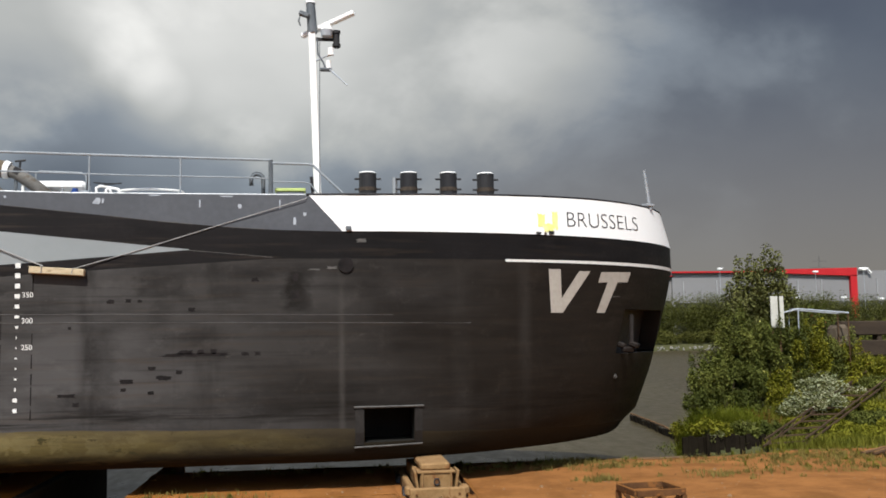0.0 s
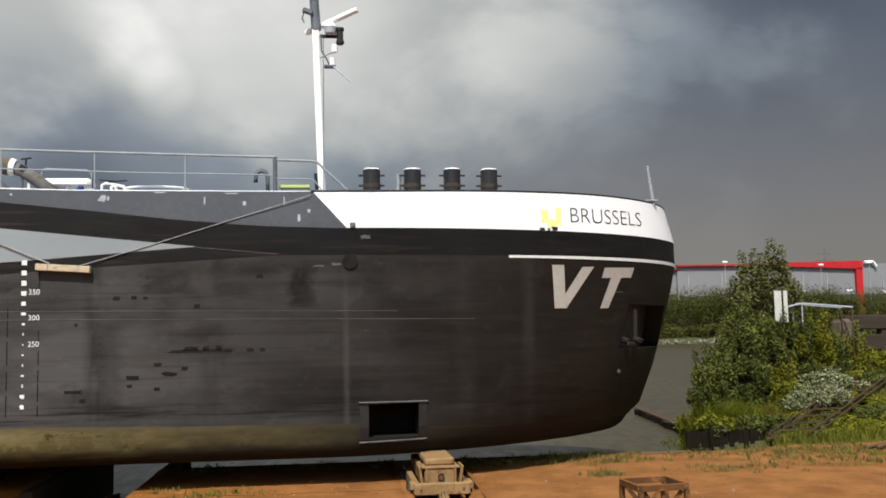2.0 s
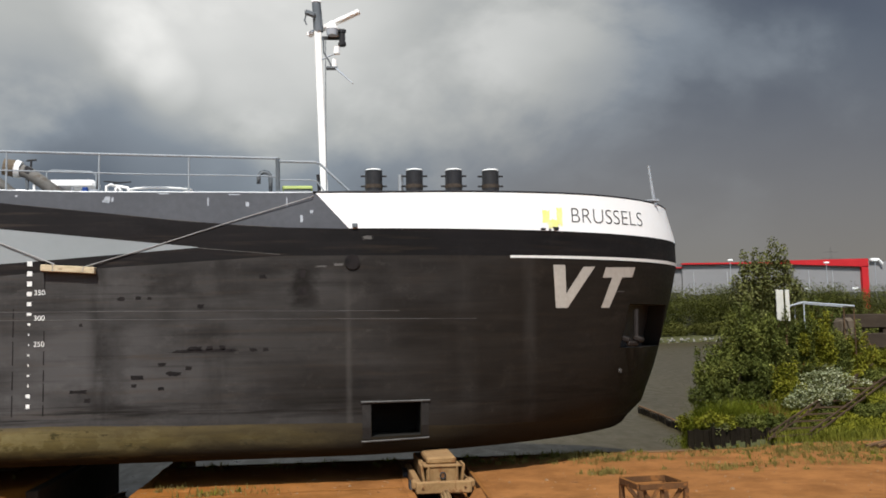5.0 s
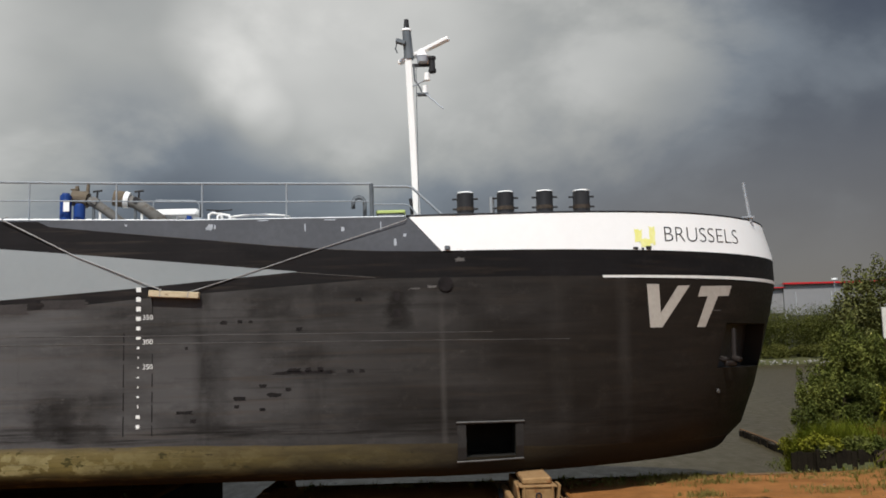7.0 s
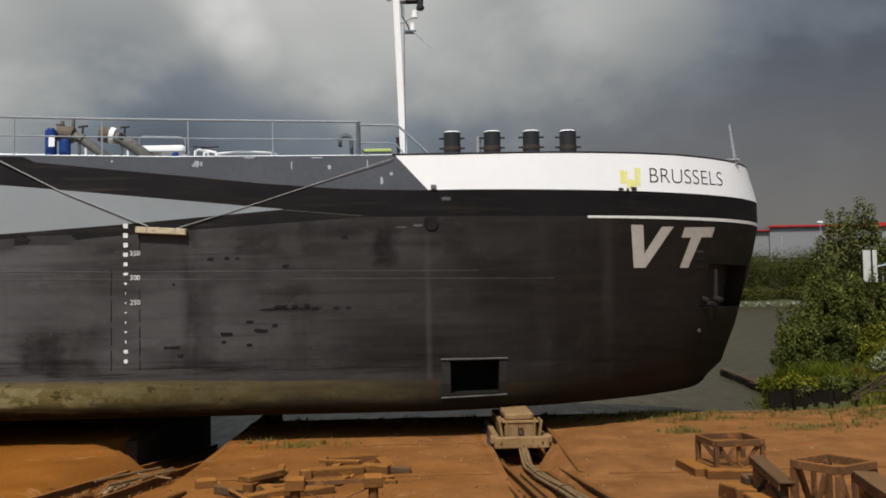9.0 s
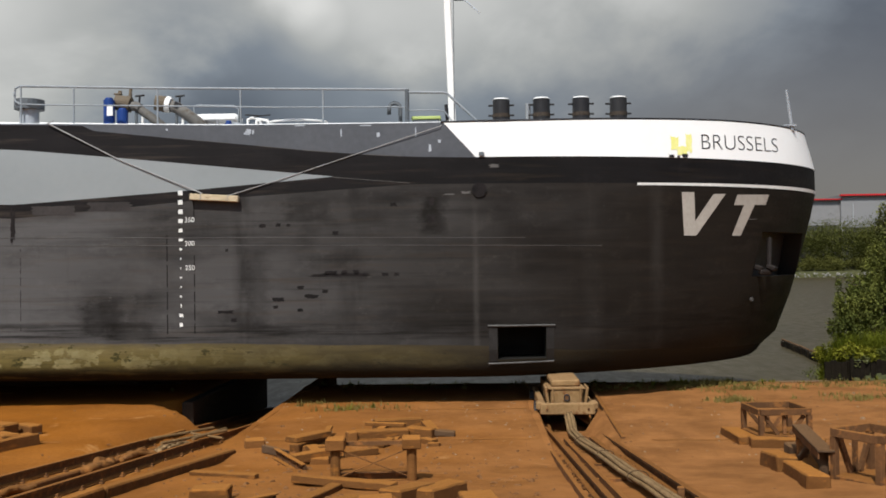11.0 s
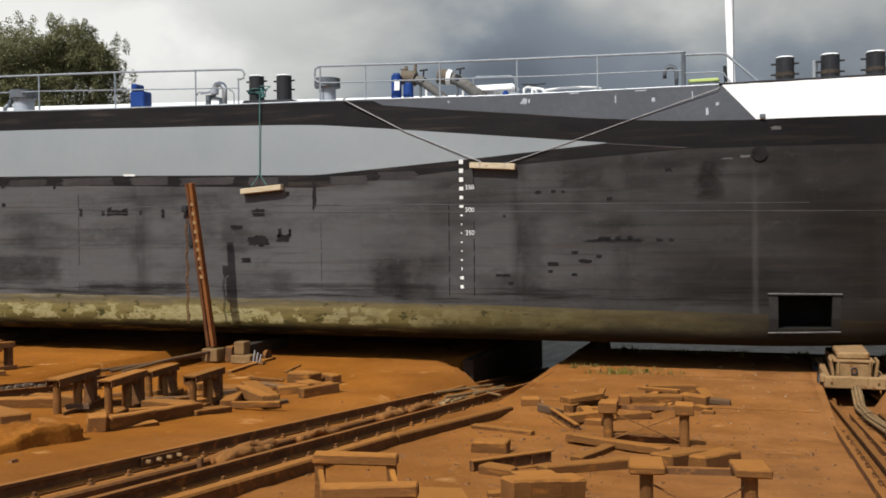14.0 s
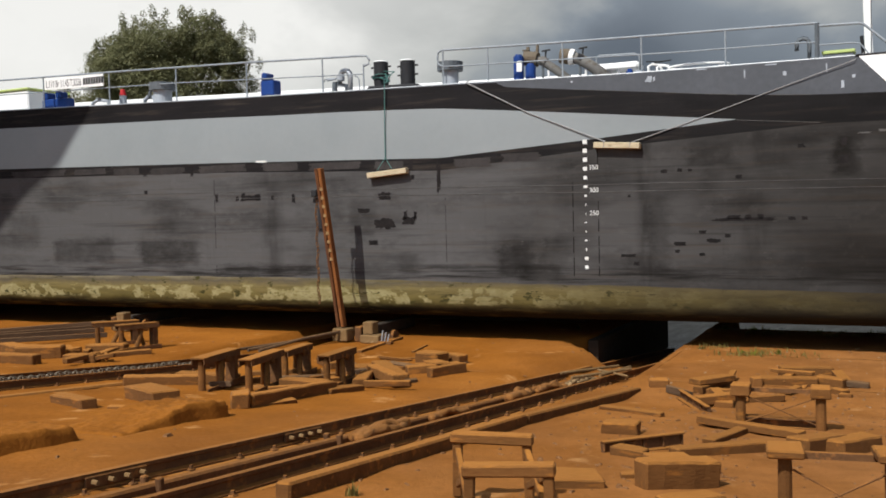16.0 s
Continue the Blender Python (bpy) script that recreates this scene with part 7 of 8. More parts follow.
BANK = (  # x, y, half width, height, leaves, leaf kind, flowers, label
    (10.95, 27.4, 0.55, 1.55, 8000, LEAF_DARK, None, "dense green bush leaning over the water"),
    (11.65, 27.8, 0.70, 2.25, 12000, LEAF, None, "tall dense green bush on the bank"),
    (12.1, 27.9, 0.80, 2.6, 11000, LEAF_DARK, None, "tall dense green bush on the bank"),
    (10.35, 26.9, 0.45, 1.35, 5000, LEAF, None, "leafy green bush leaning over the water"),
    (11.7, 27.0, 0.65, 1.5, 7000, LEAF_DARK, None, "dark green bush on the bank"),
    (12.7, 28.0, 0.60, 2.0, 7000, LEAF, (BLOOM, 60, 0.05), "green bush below the tall shrub"),
    (13.1, 28.3, 0.60, 2.1, 7000, LEAF_DARK, None, "green bush below the white panel"),
    (12.9, 27.4, 0.45, 1.15, 4500, LEAF_LIME, (BLOOM, 170, 0.05), "yellow-flowering bush on the bank"),
    (13.5, 28.6, 0.55, 1.55, 6000, LEAF, None, "green bush beside the white panel"),
    (14.3, 29.2, 0.75, 1.35, 7000, LEAF_DARK, None, "green bush below the tube frame"),
    (14.9, 29.4, 0.70, 1.0, 6000, LEAF, (ROSE, 160, 0.05), "green bush with rusty seed heads below the tube frame"),
    (15.6, 29.6, 0.6, 0.75, 4000, LEAF_LIME, None, "low bright green bush by the old timbers"),
    (16.0, 31.2, 0.7, 1.7, 4500, LEAF_DARK, (ROSE, 200, 0.06), "reddish bush behind the old timbers"),
    (17.2, 31.6, 1.1, 1.4, 4000, LEAF_DARK, None, "green bush behind the old timbers"),
    (18.8, 31.8, 1.2, 1.3, 3600, LEAF, None, "green bush behind the old timbers"),
    (20.5, 31.5, 1.2, 1.4, 3200, LEAF_DARK, None, "green bush behind the old timbers"),
    (12.0, 30.5, 1.2, 1.5, 4000, LEAF_DARK, None, "green bush behind the tall shrub"),
    (13.75, 27.9, 0.40, 0.75, 3000, LEAF, (ROSE, 120, 0.05), "low bush with brown seed heads"),
    (11.0, 25.45, 0.35, 0.60, 2200, LEAF_TALL, None, "grey-green weeds at the bank's foot"),
    (9.55, 26.2, 0.30, 1.0, 2600, LEAF_LIME, None, "tall pale green weeds over the dark edge"),
    (9.75, 25.3, 0.34, 0.75, 3000, LEAF_LIME, None, "tall pale green weeds over the dark edge"),
    (10.3, 25.28, 0.38, 0.62, 3200, LEAF_LIME, None, "leafy weeds over the dark edge"),
    (9.4, 25.2, 0.22, 0.50, 1400, LEAF_TALL, (PALE, 50, 0.04), "pale weeds over the dark edge"),
    (10.8, 25.3, 0.36, 0.60, 2800, LEAF, None, "leafy weeds over the dark edge"),
    # dark leaves stand in for the shaded hollow under the plants
    (11.5, 25.45, 0.42, 0.60, 3000, LEAF_DARK, None, "weeds at the bank's foot, dark for a shaded hollow"),
    (11.75, 25.4, 0.35, 0.50, 2400, LEAF_TALL, (PALE, 40, 0.04), "grey-green weeds with pale flowers at the bank's foot"),
    (9.85, 25.3, 0.35, 0.5, 2200, LEAF_TALL, (PALE, 120, 0.04), "pale-flowering weeds at the water's edge"),
    (13.95, 28.0, 0.45, 1.9, 6000, LEAF_DARK, None, "green bush below the tube frame"),
    (14.45, 28.1, 0.55, 2.05, 7000, LEAF_LIME, None, "green bush below the tube frame"),
    (15.1, 28.4, 0.60, 1.65, 6500, LEAF, None, "green bush below the tube frame"),
    (15.7, 28.6, 0.55, 1.25, 5500, LEAF_LIME, (ROSE, 120, 0.05), "bright bush with brown seed heads by the tube frame"),
    (10.10, 26.3, 0.45, 1.15, 4000, LEAF_DARK, None, "low dark green bush at the water's edge"),
    (10.75, 26.7, 0.50, 1.70, 6000, LEAF, None, "leafy green bush above the water"),
    (17.9, 28.7, 0.7, 0.75, 3200, LEAF, (PALE, 90, 0.05), "weeds with white flower heads by the timbers"),
    (16.9, 28.9, 0.6, 0.6, 2800, LEAF_LIME, (PALE, 60, 0.05), "weeds with white flower heads by the timbers"))
for k, (x, y, w, h, n, leaf, fl, lab) in enumerate(BANK):
    blobs = [(0, 0, h * 0.30, w * 0.75, w * 0.65, h * 0.32)]
    blobs += [(seed_rng.normal(0, 0.50 * w), seed_rng.normal(0, 0.35 * w), h * seed_rng.uniform(0.25, 0.80), w * seed_rng.uniform(0.22, 0.40), w * 0.3, h * seed_rng.uniform(0.12, 0.22)) for _ in range(10)]
    blobs += [(seed_rng.normal(0, 0.55 * w), seed_rng.normal(0, 0.3 * w), h * seed_rng.uniform(0.65, 0.98), 0.10, 0.10, h * 0.20) for _ in range(10)]
    bush(x, y, gz(x, y) - 0.05, lab, blobs, int(n * 0.95), 0.047, leaf, 20 + k, flowers=fl)
bush(13.95, 27.55, gz(13.95, 27.55), "large silvery white flowering shrub on the bank", [(0, 0, 0.40, 0.60, 0.6, 0.36), (0.55, 0.4, 0.62, 0.45, 0.4, 0.30), (-0.50, -0.3, 0.18, 0.45, 0.4, 0.26), (0.95, 0.7, 0.72, 0.30, 0.3, 0.2), (0.3, -0.2, 0.55, 0.35, 0.3, 0.2), (-0.75, -0.5, 0.1, 0.3, 0.3, 0.18), (0.05, -0.7, 0.2, 0.4, 0.3, 0.2), (1.35, 0.95, 0.7, 0.3, 0.3, 0.2), (0.75, -0.1, 0.5, 0.35, 0.3, 0.2)], 4800, 0.04, LEAF_TALL, 60, "flowering_shrub", 6, "shrub", 1.5, (PALE, 3600, 0.05))
for k, (x, y) in enumerate(((13.15, 26.9), (14.75, 27.9), (14.3, 27.2))):
    blobs = [(seed_rng.normal(0, 0.32), seed_rng.normal(0, 0.28), seed_rng.uniform(0.12, 0.45), 0.26, 0.26, 0.18) for _ in range(9)]
    bush(x, y, gz(x, y), "loose silvery white flowering shrub on the bank", blobs, 2600, 0.04, LEAF_TALL, 64 + k, "flowering_shrub", 5, "shrub", 1.5, (PALE, 1300, 0.05))
for k, (x, y, w, h) in enumerate(((12.9, 26.5, 0.6, 0.30), (13.9, 26.4, 0.7, 0.26), (14.9, 26.6, 0.8, 0.35), (15.7, 27.2, 0.8, 0.32), (14.6, 25.6, 0.8, 0.45), (15.7, 26.1, 0.9, 0.50), (16.9, 26.9, 1.0, 0.5), (17.9, 27.7, 1.0, 0.5), (16.6, 25.2, 0.9, 0.5), (18.4, 26.3, 1.1, 0.6), (13.3, 25.2, 0.6, 0.3), (16.2, 28.3, 0.7, 0.3), (14.9, 28.4, 0.7, 0.3), (19.4, 28.4, 1.1, 0.6), (13.6, 26.15, 0.35, 0.42), (14.3, 26.75, 0.35, 0.42), (14.9, 27.2, 0.35, 0.40), (13.0, 25.6, 0.25, 0.3))):
    blobs = [(0, 0, h * 0.3, w, w * 0.8, h * 0.45)] + [(seed_rng.normal(0, 0.5 * w), seed_rng.normal(0, 0.4 * w), h * seed_rng.uniform(0.4, 0.9), w * 0.22, w * 0.22, h * 0.35) for _ in range(7)]
    bush(x, y, gz(x, y), "low tangle of bright green weeds", blobs, 4600, 0.042, LEAF_LIME if k % 3 < 2 else LEAF, 80 + k, "ground_cover", 3, "plant")


def blades(name, spots, material, label, cat, seed, hmin, hmax, width=0.008, clump=0):
    """Grass: thin bent blades at spots of (x, y, spread x, spread y, count), in tufts of about clump blades."""
    rng = np.random.default_rng(seed)
    xs, ys = [], []
    for x, y, sx, sy, n in spots:
        k = max(1, n // clump) if clump else n
        who = rng.integers(0, k, n)
        wide = rng.gamma(1.2, 0.06, k)[who] if clump else 0.0
        xs.append(rng.normal(x, sx, k)[who] + rng.normal(0, 1, n) * wide)
        ys.append(rng.normal(y, sy, k)[who] + rng.normal(0, 1, n) * wide)
    xs, ys = np.concatenate(xs), np.concatenate(ys)
    zs = np.array([ground_z(float(a), float(b)) for a, b in zip(xs, ys)])
    ok = zs > WATER_Z
    xs, ys, zs = xs[ok], ys[ok], zs[ok] - 0.01
    n = len(xs)
    h, a = rng.uniform(hmin, hmax, n) * rng.uniform(0.5, 1, n), rng.uniform(0, math.tau, n)
    lean = rng.uniform(0.1, 0.6, n) * h
    w = width * rng.uniform(0.7, 1.5, n)
    base = np.stack([xs, ys, zs], 1)
    side = np.stack([np.cos(a + 1.57), np.sin(a + 1.57), np.zeros(n)], 1) * w[:, None]
    mid = base + np.stack([np.cos(a) * lean * 0.35, np.sin(a) * lean * 0.35, h * 0.6], 1)
    top = base + np.stack([np.cos(a) * lean, np.sin(a) * lean, h], 1)
    v = np.stack([base - side, base + side, mid + side * 0.7, mid - side * 0.7, top], 1).reshape(-1, 3)
    me = bpy.data.meshes.new(name)
    me.vertices.add(5 * n)
    me.vertices.foreach_set("co", v.ravel())
    i = np.arange(n) * 5
    idx = np.stack([i, i + 1, i + 2, i + 3, i + 3, i + 2, i + 4], 1).ravel()
    me.loops.add(7 * n)
    me.loops.foreach_set("vertex_index", idx)
    me.polygons.add(2 * n)
    me.polygons.foreach_set("loop_start", np.stack([np.arange(n) * 7, np.arange(n) * 7 + 4], 1).ravel())
    me.update(calc_edges=True)
    me.materials.append(material)
    return tagged(new(name, me), label, cat, kind="stuff")


blades("grass", [(11.6, 25.6, 0.5, 0.3, 4000), (12.4, 25.9, 0.6, 0.4, 5000), (12.6, 26.7, 0.6, 0.3, 4000), (13.4, 26.0, 0.6, 0.4, 4000), (15.5, 25.0, 1.6, 0.4, 1500), (15.2, 28.9, 0.8, 0.4, 5000), (16.2, 28.9, 0.9, 0.4, 5000), (17.5, 29.0, 1.2, 0.4, 4000), (15.0, 27.8, 0.8, 0.5, 3000), (18, 26, 1.6, 1.2, 4000), (12.4, 24.6, 0.8, 0.3, 3000)], GRASS, "tall green grass on the bank", "grass", 5, 0.12, 0.42, 0.009)
blades("grass", [(5.5, 20.1, 0.25, 0.12, 420), (8.3, 20.3, 0.6, 0.3, 700), (4.8, 22.6, 0.7, 0.35, 1100), (6.2, 22.6, 0.8, 0.4, 1300), (9.2, 22.5, 1.0, 0.5, 700), (10.4, 22.6, 1.2, 0.5, 2200), (11.5, 22.5, 1.4, 0.6, 2600), (13.8, 22.6, 1.6, 0.7, 3200), (3.3, 22.6, 0.5, 0.4, 400), (10.4, 20.8, 1.4, 0.5, 600), (12.5, 21.0, 1.3, 0.6, 1200), (-2.2, 19.6, 0.5, 0.25, 260), (-3.1, 20.0, 0.3, 0.3, 120), (-3.9, 5.9, 0.1, 0.06, 60), (-1.0, 22.9, 2.4, 0.3, 900)], DRY, "thin dry grass on the sand", "grass", 6, 0.04, 0.15, 0.007, 34)
blades("grass", [(5.5, 20.1, 0.16, 0.1, 260), (6.15, 21.9, 0.16, 0.10, 420), (5.6, 22.9, 0.22, 0.15, 500), (-2.6, 19.2, 0.25, 0.08, 120)], DRY, "green tufts of grass in the sand", "grass", 17, 0.06, 0.22, 0.008)
blades("grass", [ (8.0, 23.3, 1.4, 0.18, 260), (11.0, 23.9, 1.2, 0.25, 900), (14.5, 23.8, 1.6, 0.4, 1600), (4.9, 23.2, 0.8, 0.15, 500), (-2.2, 19.7, 0.5, 0.2, 140), (0.0, 23.4, 2.2, 0.15, 300), (12.5, 21.9, 1.6, 0.6, 1200)], GRASS, "short green grass along the quay", "grass", 7, 0.04, 0.17, 0.008, 40)

blades("grass", [(9.6, 25.95, 0.20, 0.2, 2000), (10.1, 25.9, 0.35, 0.2, 3600), (10.7, 25.85, 0.3, 0.2, 2400), (11.2, 25.95, 0.25, 0.2, 1300)], BRIGHT, "long bright green reeds on the bank", "grass", 8, 0.4, 1.0, 0.011)
blades("grass", [(11.6, 26.75, 0.3, 0.12, 1100), (15.2, 29.2, 0.3, 0.15, 500), (11.9, 26.3, 0.3, 0.1, 300)], ROSE, "rusty brown dock stalks on the bank", "grass", 9, 0.2, 0.5, 0.012)

edging = part("edging_timber", beam(B(), (2.79, 22.11, -1.37), (2.58, 15.95, -1.37), 0.07, 0.10, (0, 0, 1), 0.01), RUSTY)
tagged(edging, "rusty edging bar along the sunken track", "edging")

# ---- things on the bank ----
LADDER = surface("old_rusty_lattice", (0.050, 0.031, 0.018), (0.095, 0.060, 0.034), 3, 0.9, 0, 0.3, 20)
ladder = empty("lattice_ladder", pose(0, 0, 0), label="old brown lattice ladder lying on the bank", category="ladder")
a0, a1 = Vector((10.95, 24.35, -1.27)), Vector((16.45, 28.75, 0.22))
b0, b1 = Vector((12.0, 24.25, -1.27)), Vector((17.2, 28.55, 0.14))
for p, q in ((a0, a1), (b0, b1)):
    part("side_rail", beam(B(), p, q, 0.035, 0.04), LADDER, ladder)
    part("side_rail", beam(B(), p + Vector((0.05, 0.02, 0.17)), q + Vector((0.05, 0.02, 0.17)), 0.035, 0.035), LADDER, ladder)
for k in range(11):
    f = 0.03 + 0.094 * k
    part("rung", beam(B(), a0.lerp(a1, f), b0.lerp(b1, f) + Vector((0, 0, 0.05)), 0.035, 0.04), LADDER, ladder)
    part("lattice", beam(B(), a0.lerp(a1, f), a0.lerp(a1, min(1, f + 0.05)) + Vector((0.05, 0.02, 0.17)), 0.03, 0.03), LADDER, ladder)
barrier = empty("timber_barrier", pose(0, 0, 0), label="stack of heavy weathered timbers on the bank", category="barrier")
part("beam", beam(B(), (16.3, 30.0, 1.72), (22.5, 30.3, 1.70), 0.35, 0.46, (0, 0, 1), 0.03), DARKWOOD_SHADE, barrier)
part("beam", beam(B(), (16.35, 30.0, 1.08), (22.5, 30.3, 1.05), 0.35, 0.50, (0, 0, 1), 0.03), DARKWOOD_SHADE, barrier)
for x in (16.9, 17.7, 18.6, 19.6, 20.8):
    part("spacer", box(B(), (0.18, 0.3, 0.75), pose(x, 30.1, 0.75), 0.02), DARKWOOD_SHADE, barrier)
for x in (16.6, 18.3, 20.5):
    part("foot", box(B(), (0.3, 0.4, 0.6), pose(x, 30.15, 0.3), 0.02), DARKWOOD_SHADE, barrier)
panel = empty("white_panel", pose(13.36, 28.2, 0.2), label="upright white corrugated panel on the bank", category="panel")
for k in range(3):
    part("sheet", box(B(), (0.125, 0.05, 0.95), pose(-0.12 + 0.145 * k, 0.09 * (k % 2), 1.56), 0.01), surface("weathered_white_sheet", (0.46, 0.46, 0.41), (0.58, 0.58, 0.52), 2, 0.6, 0, 0.1, 12), panel)
for x in (-0.12, 0.12):
    part("post", rod(B(), (x, 0.06, -0.3), (x, 0.06, 1.5), 0.03), OLDWOOD, panel)
rack = empty("tube_frame", pose(0, 0, 0), label="white tubular frame standing on the bank", category="frame")
for y in (28.3, 28.9):
    part("tube", tube(B(), [(13.55, y, 2.05), (13.65, y, 2.22), (14.1, y, 2.32), (15.72, y, 2.18)], 0.028, 8), PALEGREY, rack)
for x, y, z in ((14.1, 28.3, 2.32), (15.7, 28.3, 2.18), (14.1, 28.9, 2.32), (15.7, 28.9, 2.18)):
    part("leg", rod(B(), (x, y, -0.3), (x, y, z), 0.02), PALEGREY if x < 15 else OLDWOOD, rack)
part("crossbar", rod(B(), (14.1, 28.3, 2.32), (14.1, 28.9, 2.32), 0.022), PALEGREY, rack)
part("crossbar", rod(B(), (15.7, 28.3, 2.18), (15.7, 28.9, 2.18), 0.022), PALEGREY, rack)
block = part("concrete_block", box(B(), (0.42, 0.6, 1.95), pose(15.85, 29.2, -0.1, 0, 0, 8), 0.12, 0.05), surface("weathered_concrete", (0.085, 0.066, 0.045), (0.14, 0.112, 0.08), 2, 0.9, 0, 0.4, 16))
tagged(block, "weathered concrete block beside the old timbers", "block")
pile = empty("log_pile", pose(0, 0, 0), label="few weathered poles lying by the bank's foot", category="log")
for k in range(3):
    part("pole", rod(B(), (12.6 + 0.2 * k, 22.6 - 0.15 * k, -1.3), (14.4 + 0.1 * k, 23.3 - 0.1 * k, -1.12 + 0.05 * k), 0.05, 0.04, 8), OLDWOOD, pile)
# timber so black that it carries the shade and reflection below the bank
WETWOOD_SHADE = surface("wet_shaded_timber", (0.007, 0.005, 0.003), (0.018, 0.014, 0.008), 2, 0.85, 0, 0.5, 9, (0.035, 0.032, 0.014), 0.66, spec=0.08)
rnd = random.Random(31)
wall = part("quay_wall", tube(B(), [(shore_x(27.0 + k) + 1.2 + 0.06 * noise.noise((k, 0, 3)), 27.0 + k, -2.21 + 0.05 * noise.noise((k * 0.8, 4, 1))) for k in range(21)], 0.05, 6), OLDWOOD)
for k in range(40):
    y = 27.0 + 0.5 * k
    part("board", box(B(), (0.10, 0.56, rnd.uniform(0.50, 0.60)), pose(shore_x(y) + 1.16 + rnd.uniform(-0.04, 0.04), y, -2.78, 0, rnd.uniform(-6, 2), -12 + rnd.uniform(-4, 4)), 0.01), WETWOOD_SHADE, wall)
# boards made up to fill the shaded foot below the bushes
for k in range(17):
    x = 9.15 + 0.14 * k
    part("board", box(B(), (0.15, 0.07, 1.66 + rnd.uniform(-0.05, 0.05)), pose(x, 25.02 + 0.01 * math.sin(k), -2.7, rnd.uniform(-1, 1), rnd.uniform(-1, 1), rnd.uniform(-2, 2)), 0.008), WETWOOD_SHADE, wall)
part("post", rod(B(), (9.72, 24.9, -2.7), (9.69, 24.88, -0.98), 0.06, 0.05, 8), WETWOOD_SHADE, wall)
tagged(wall, "dark timber edge in the water, partly added for shade", "wall", kind="structure")

# ---- the far bank ----
rng = np.random.default_rng(9)
verts, faces = [], []
for k in range(420):
    x, y = rng.uniform(40, 200), rng.uniform(247.2, 249.5)
    s = rng.uniform(0.16, 0.34)
    q = bmesh.new()
    bmesh.ops.create_icosphere(q, subdivisions=1, radius=s)
    o = len(verts)
    for v in q.verts:
        verts.append(tuple(v.co * (1 + 0.3 * noise.noise(v.co * 3 + Vector((k, 0, 0)))) + Vector((x, y, -2.5 + 0.45 * (y - 247)))))
    faces += [tuple(o + v.index for v in f.verts) for f in q.faces]
    q.free()
me = bpy.data.meshes.new("riprap")
me.from_pydata(verts, [], faces)
me.materials.append(STONE)
tagged(new("riprap", me), "pale stones along the far waterline", "stones", kind="stuff")
pts, sizes, slope = [], [], []
for k in range(280):
    x, y = rng.uniform(60, 215), rng.uniform(252, 268)
    h = rng.uniform(6.5, 9.8) * (0.45 if y < 256 else 1.55)
    n = 1400
    blobs = [(x, y, -1 + h * 0.5, h * 0.38, h * 0.3, h * 0.5), (x + rng.normal(0, h * 0.3), y, -1 + h * 0.7, h * 0.25, h * 0.25, h * 0.3)]
    got = (clump_points(blobs, n, rng, 0.4), rng.uniform(0.2, 0.38, n))
    if y < 256:
        slope.append(got)
    elif x < 138 or k % 5 < 3:
        pts.append(got[0])
        sizes.append(got[1])
me = leaf_mesh("far_scrub", np.concatenate([q[0] for q in slope]), np.concatenate([q[1] for q in slope]), foliage("far_scrub_leaves", (0.075, 0.079, 0.018), (0.135, 0.132, 0.034)), rng, 1.2)
tagged(new("far_scrub", me), "pale green scrub on the far bank's slope", "scrub", kind="stuff")
me = leaf_mesh("far_woods", np.concatenate(pts), np.concatenate(sizes), LEAF_FAR, rng, 1.2)
tagged(new("far_woods", me), "dense green trees along the far bank", "trees", kind="stuff")

hall = empty("warehouse", pose(0, 0, 0), label="grey warehouse with a red framed front far off", category="building")
part("wall", box(B(), (84, 40, 22.4), pose(150.5, 312, -1.0)), CLADDING, hall)
part("low_wall", box(B(), (55, 30, 21.2), pose(81.0, 308, -1.0)), surface("pale_cladding", (0.205, 0.200, 0.196), (0.235, 0.230, 0.225), 0.05, 0.6, 0, 0, 0.5), hall)
bm = B()
outline = [(139.0, 20.9), (169.8, 19.6), (169.8, 22.3), (139.0, 21.9)]
fr, bk = [bm.verts.new((x, 290.8, z)) for x, z in outline], [bm.verts.new((x, 292.0, z)) for x, z in outline]
bm.faces.new(fr)
bm.faces.new(bk[::-1])
for i in range(4):
    bm.faces.new((fr[i], fr[(i + 1) % 4], bk[(i + 1) % 4], bk[i]))
part("red_band", bm, RED, hall)
part("red_band", box(B(), (31, 1.2, 0.5), pose(123.6, 291.4, 21.05)), RED, hall)
part("red_band", box(B(), (50, 1.2, 0.32), pose(84, 292.3, 20.0)), RED, hall)
part("red_pillar", box(B(), (2.2, 1.2, 20.5), pose(168.6, 291.4, -0.6)), RED, hall)
part("roof_pipe", tube(B(), [(170.5, 291, 21.9), (173.5, 291, 21.9), (174.6, 291, 20.5)], 0.42, 8), WHITE, hall)
BASE = surface("dark_base_cladding", (0.048, 0.047, 0.044), (0.064, 0.062, 0.057), 0.05, 0.8, 0, 0, 0.5)
part("base_course", box(B(), (83, 0.6, 12.6), pose(150.5, 291.2, -1.0)), BASE, hall)
part("base_course", box(B(), (42, 0.6, 13.4), pose(87.0, 292.2, -1.0)), BASE, hall)
FARSTEEL = surface("far_grey_steel", (0.07, 0.07, 0.07), (0.09, 0.09, 0.09), 0.1, 0.7, 0, 0, 1)
pylon = empty("pylon", pose(433, 800, 0), label="thin grey power pylon far beyond the warehouse", category="pylon")
for sx in (-1, 1):
    part("leg", rod(B(), (sx * 4.0, 0, -2), (sx * 0.3, 0, 69), 0.16, 0.10, 6), FARSTEEL, pylon)
for z, w in ((64.5, 6.5), (59.0, 9.0), (53.0, 6.5)):
    part("arm", beam(B(), (-w, 0, z), (w, 0, z), 0.2, 0.28), FARSTEEL, pylon)
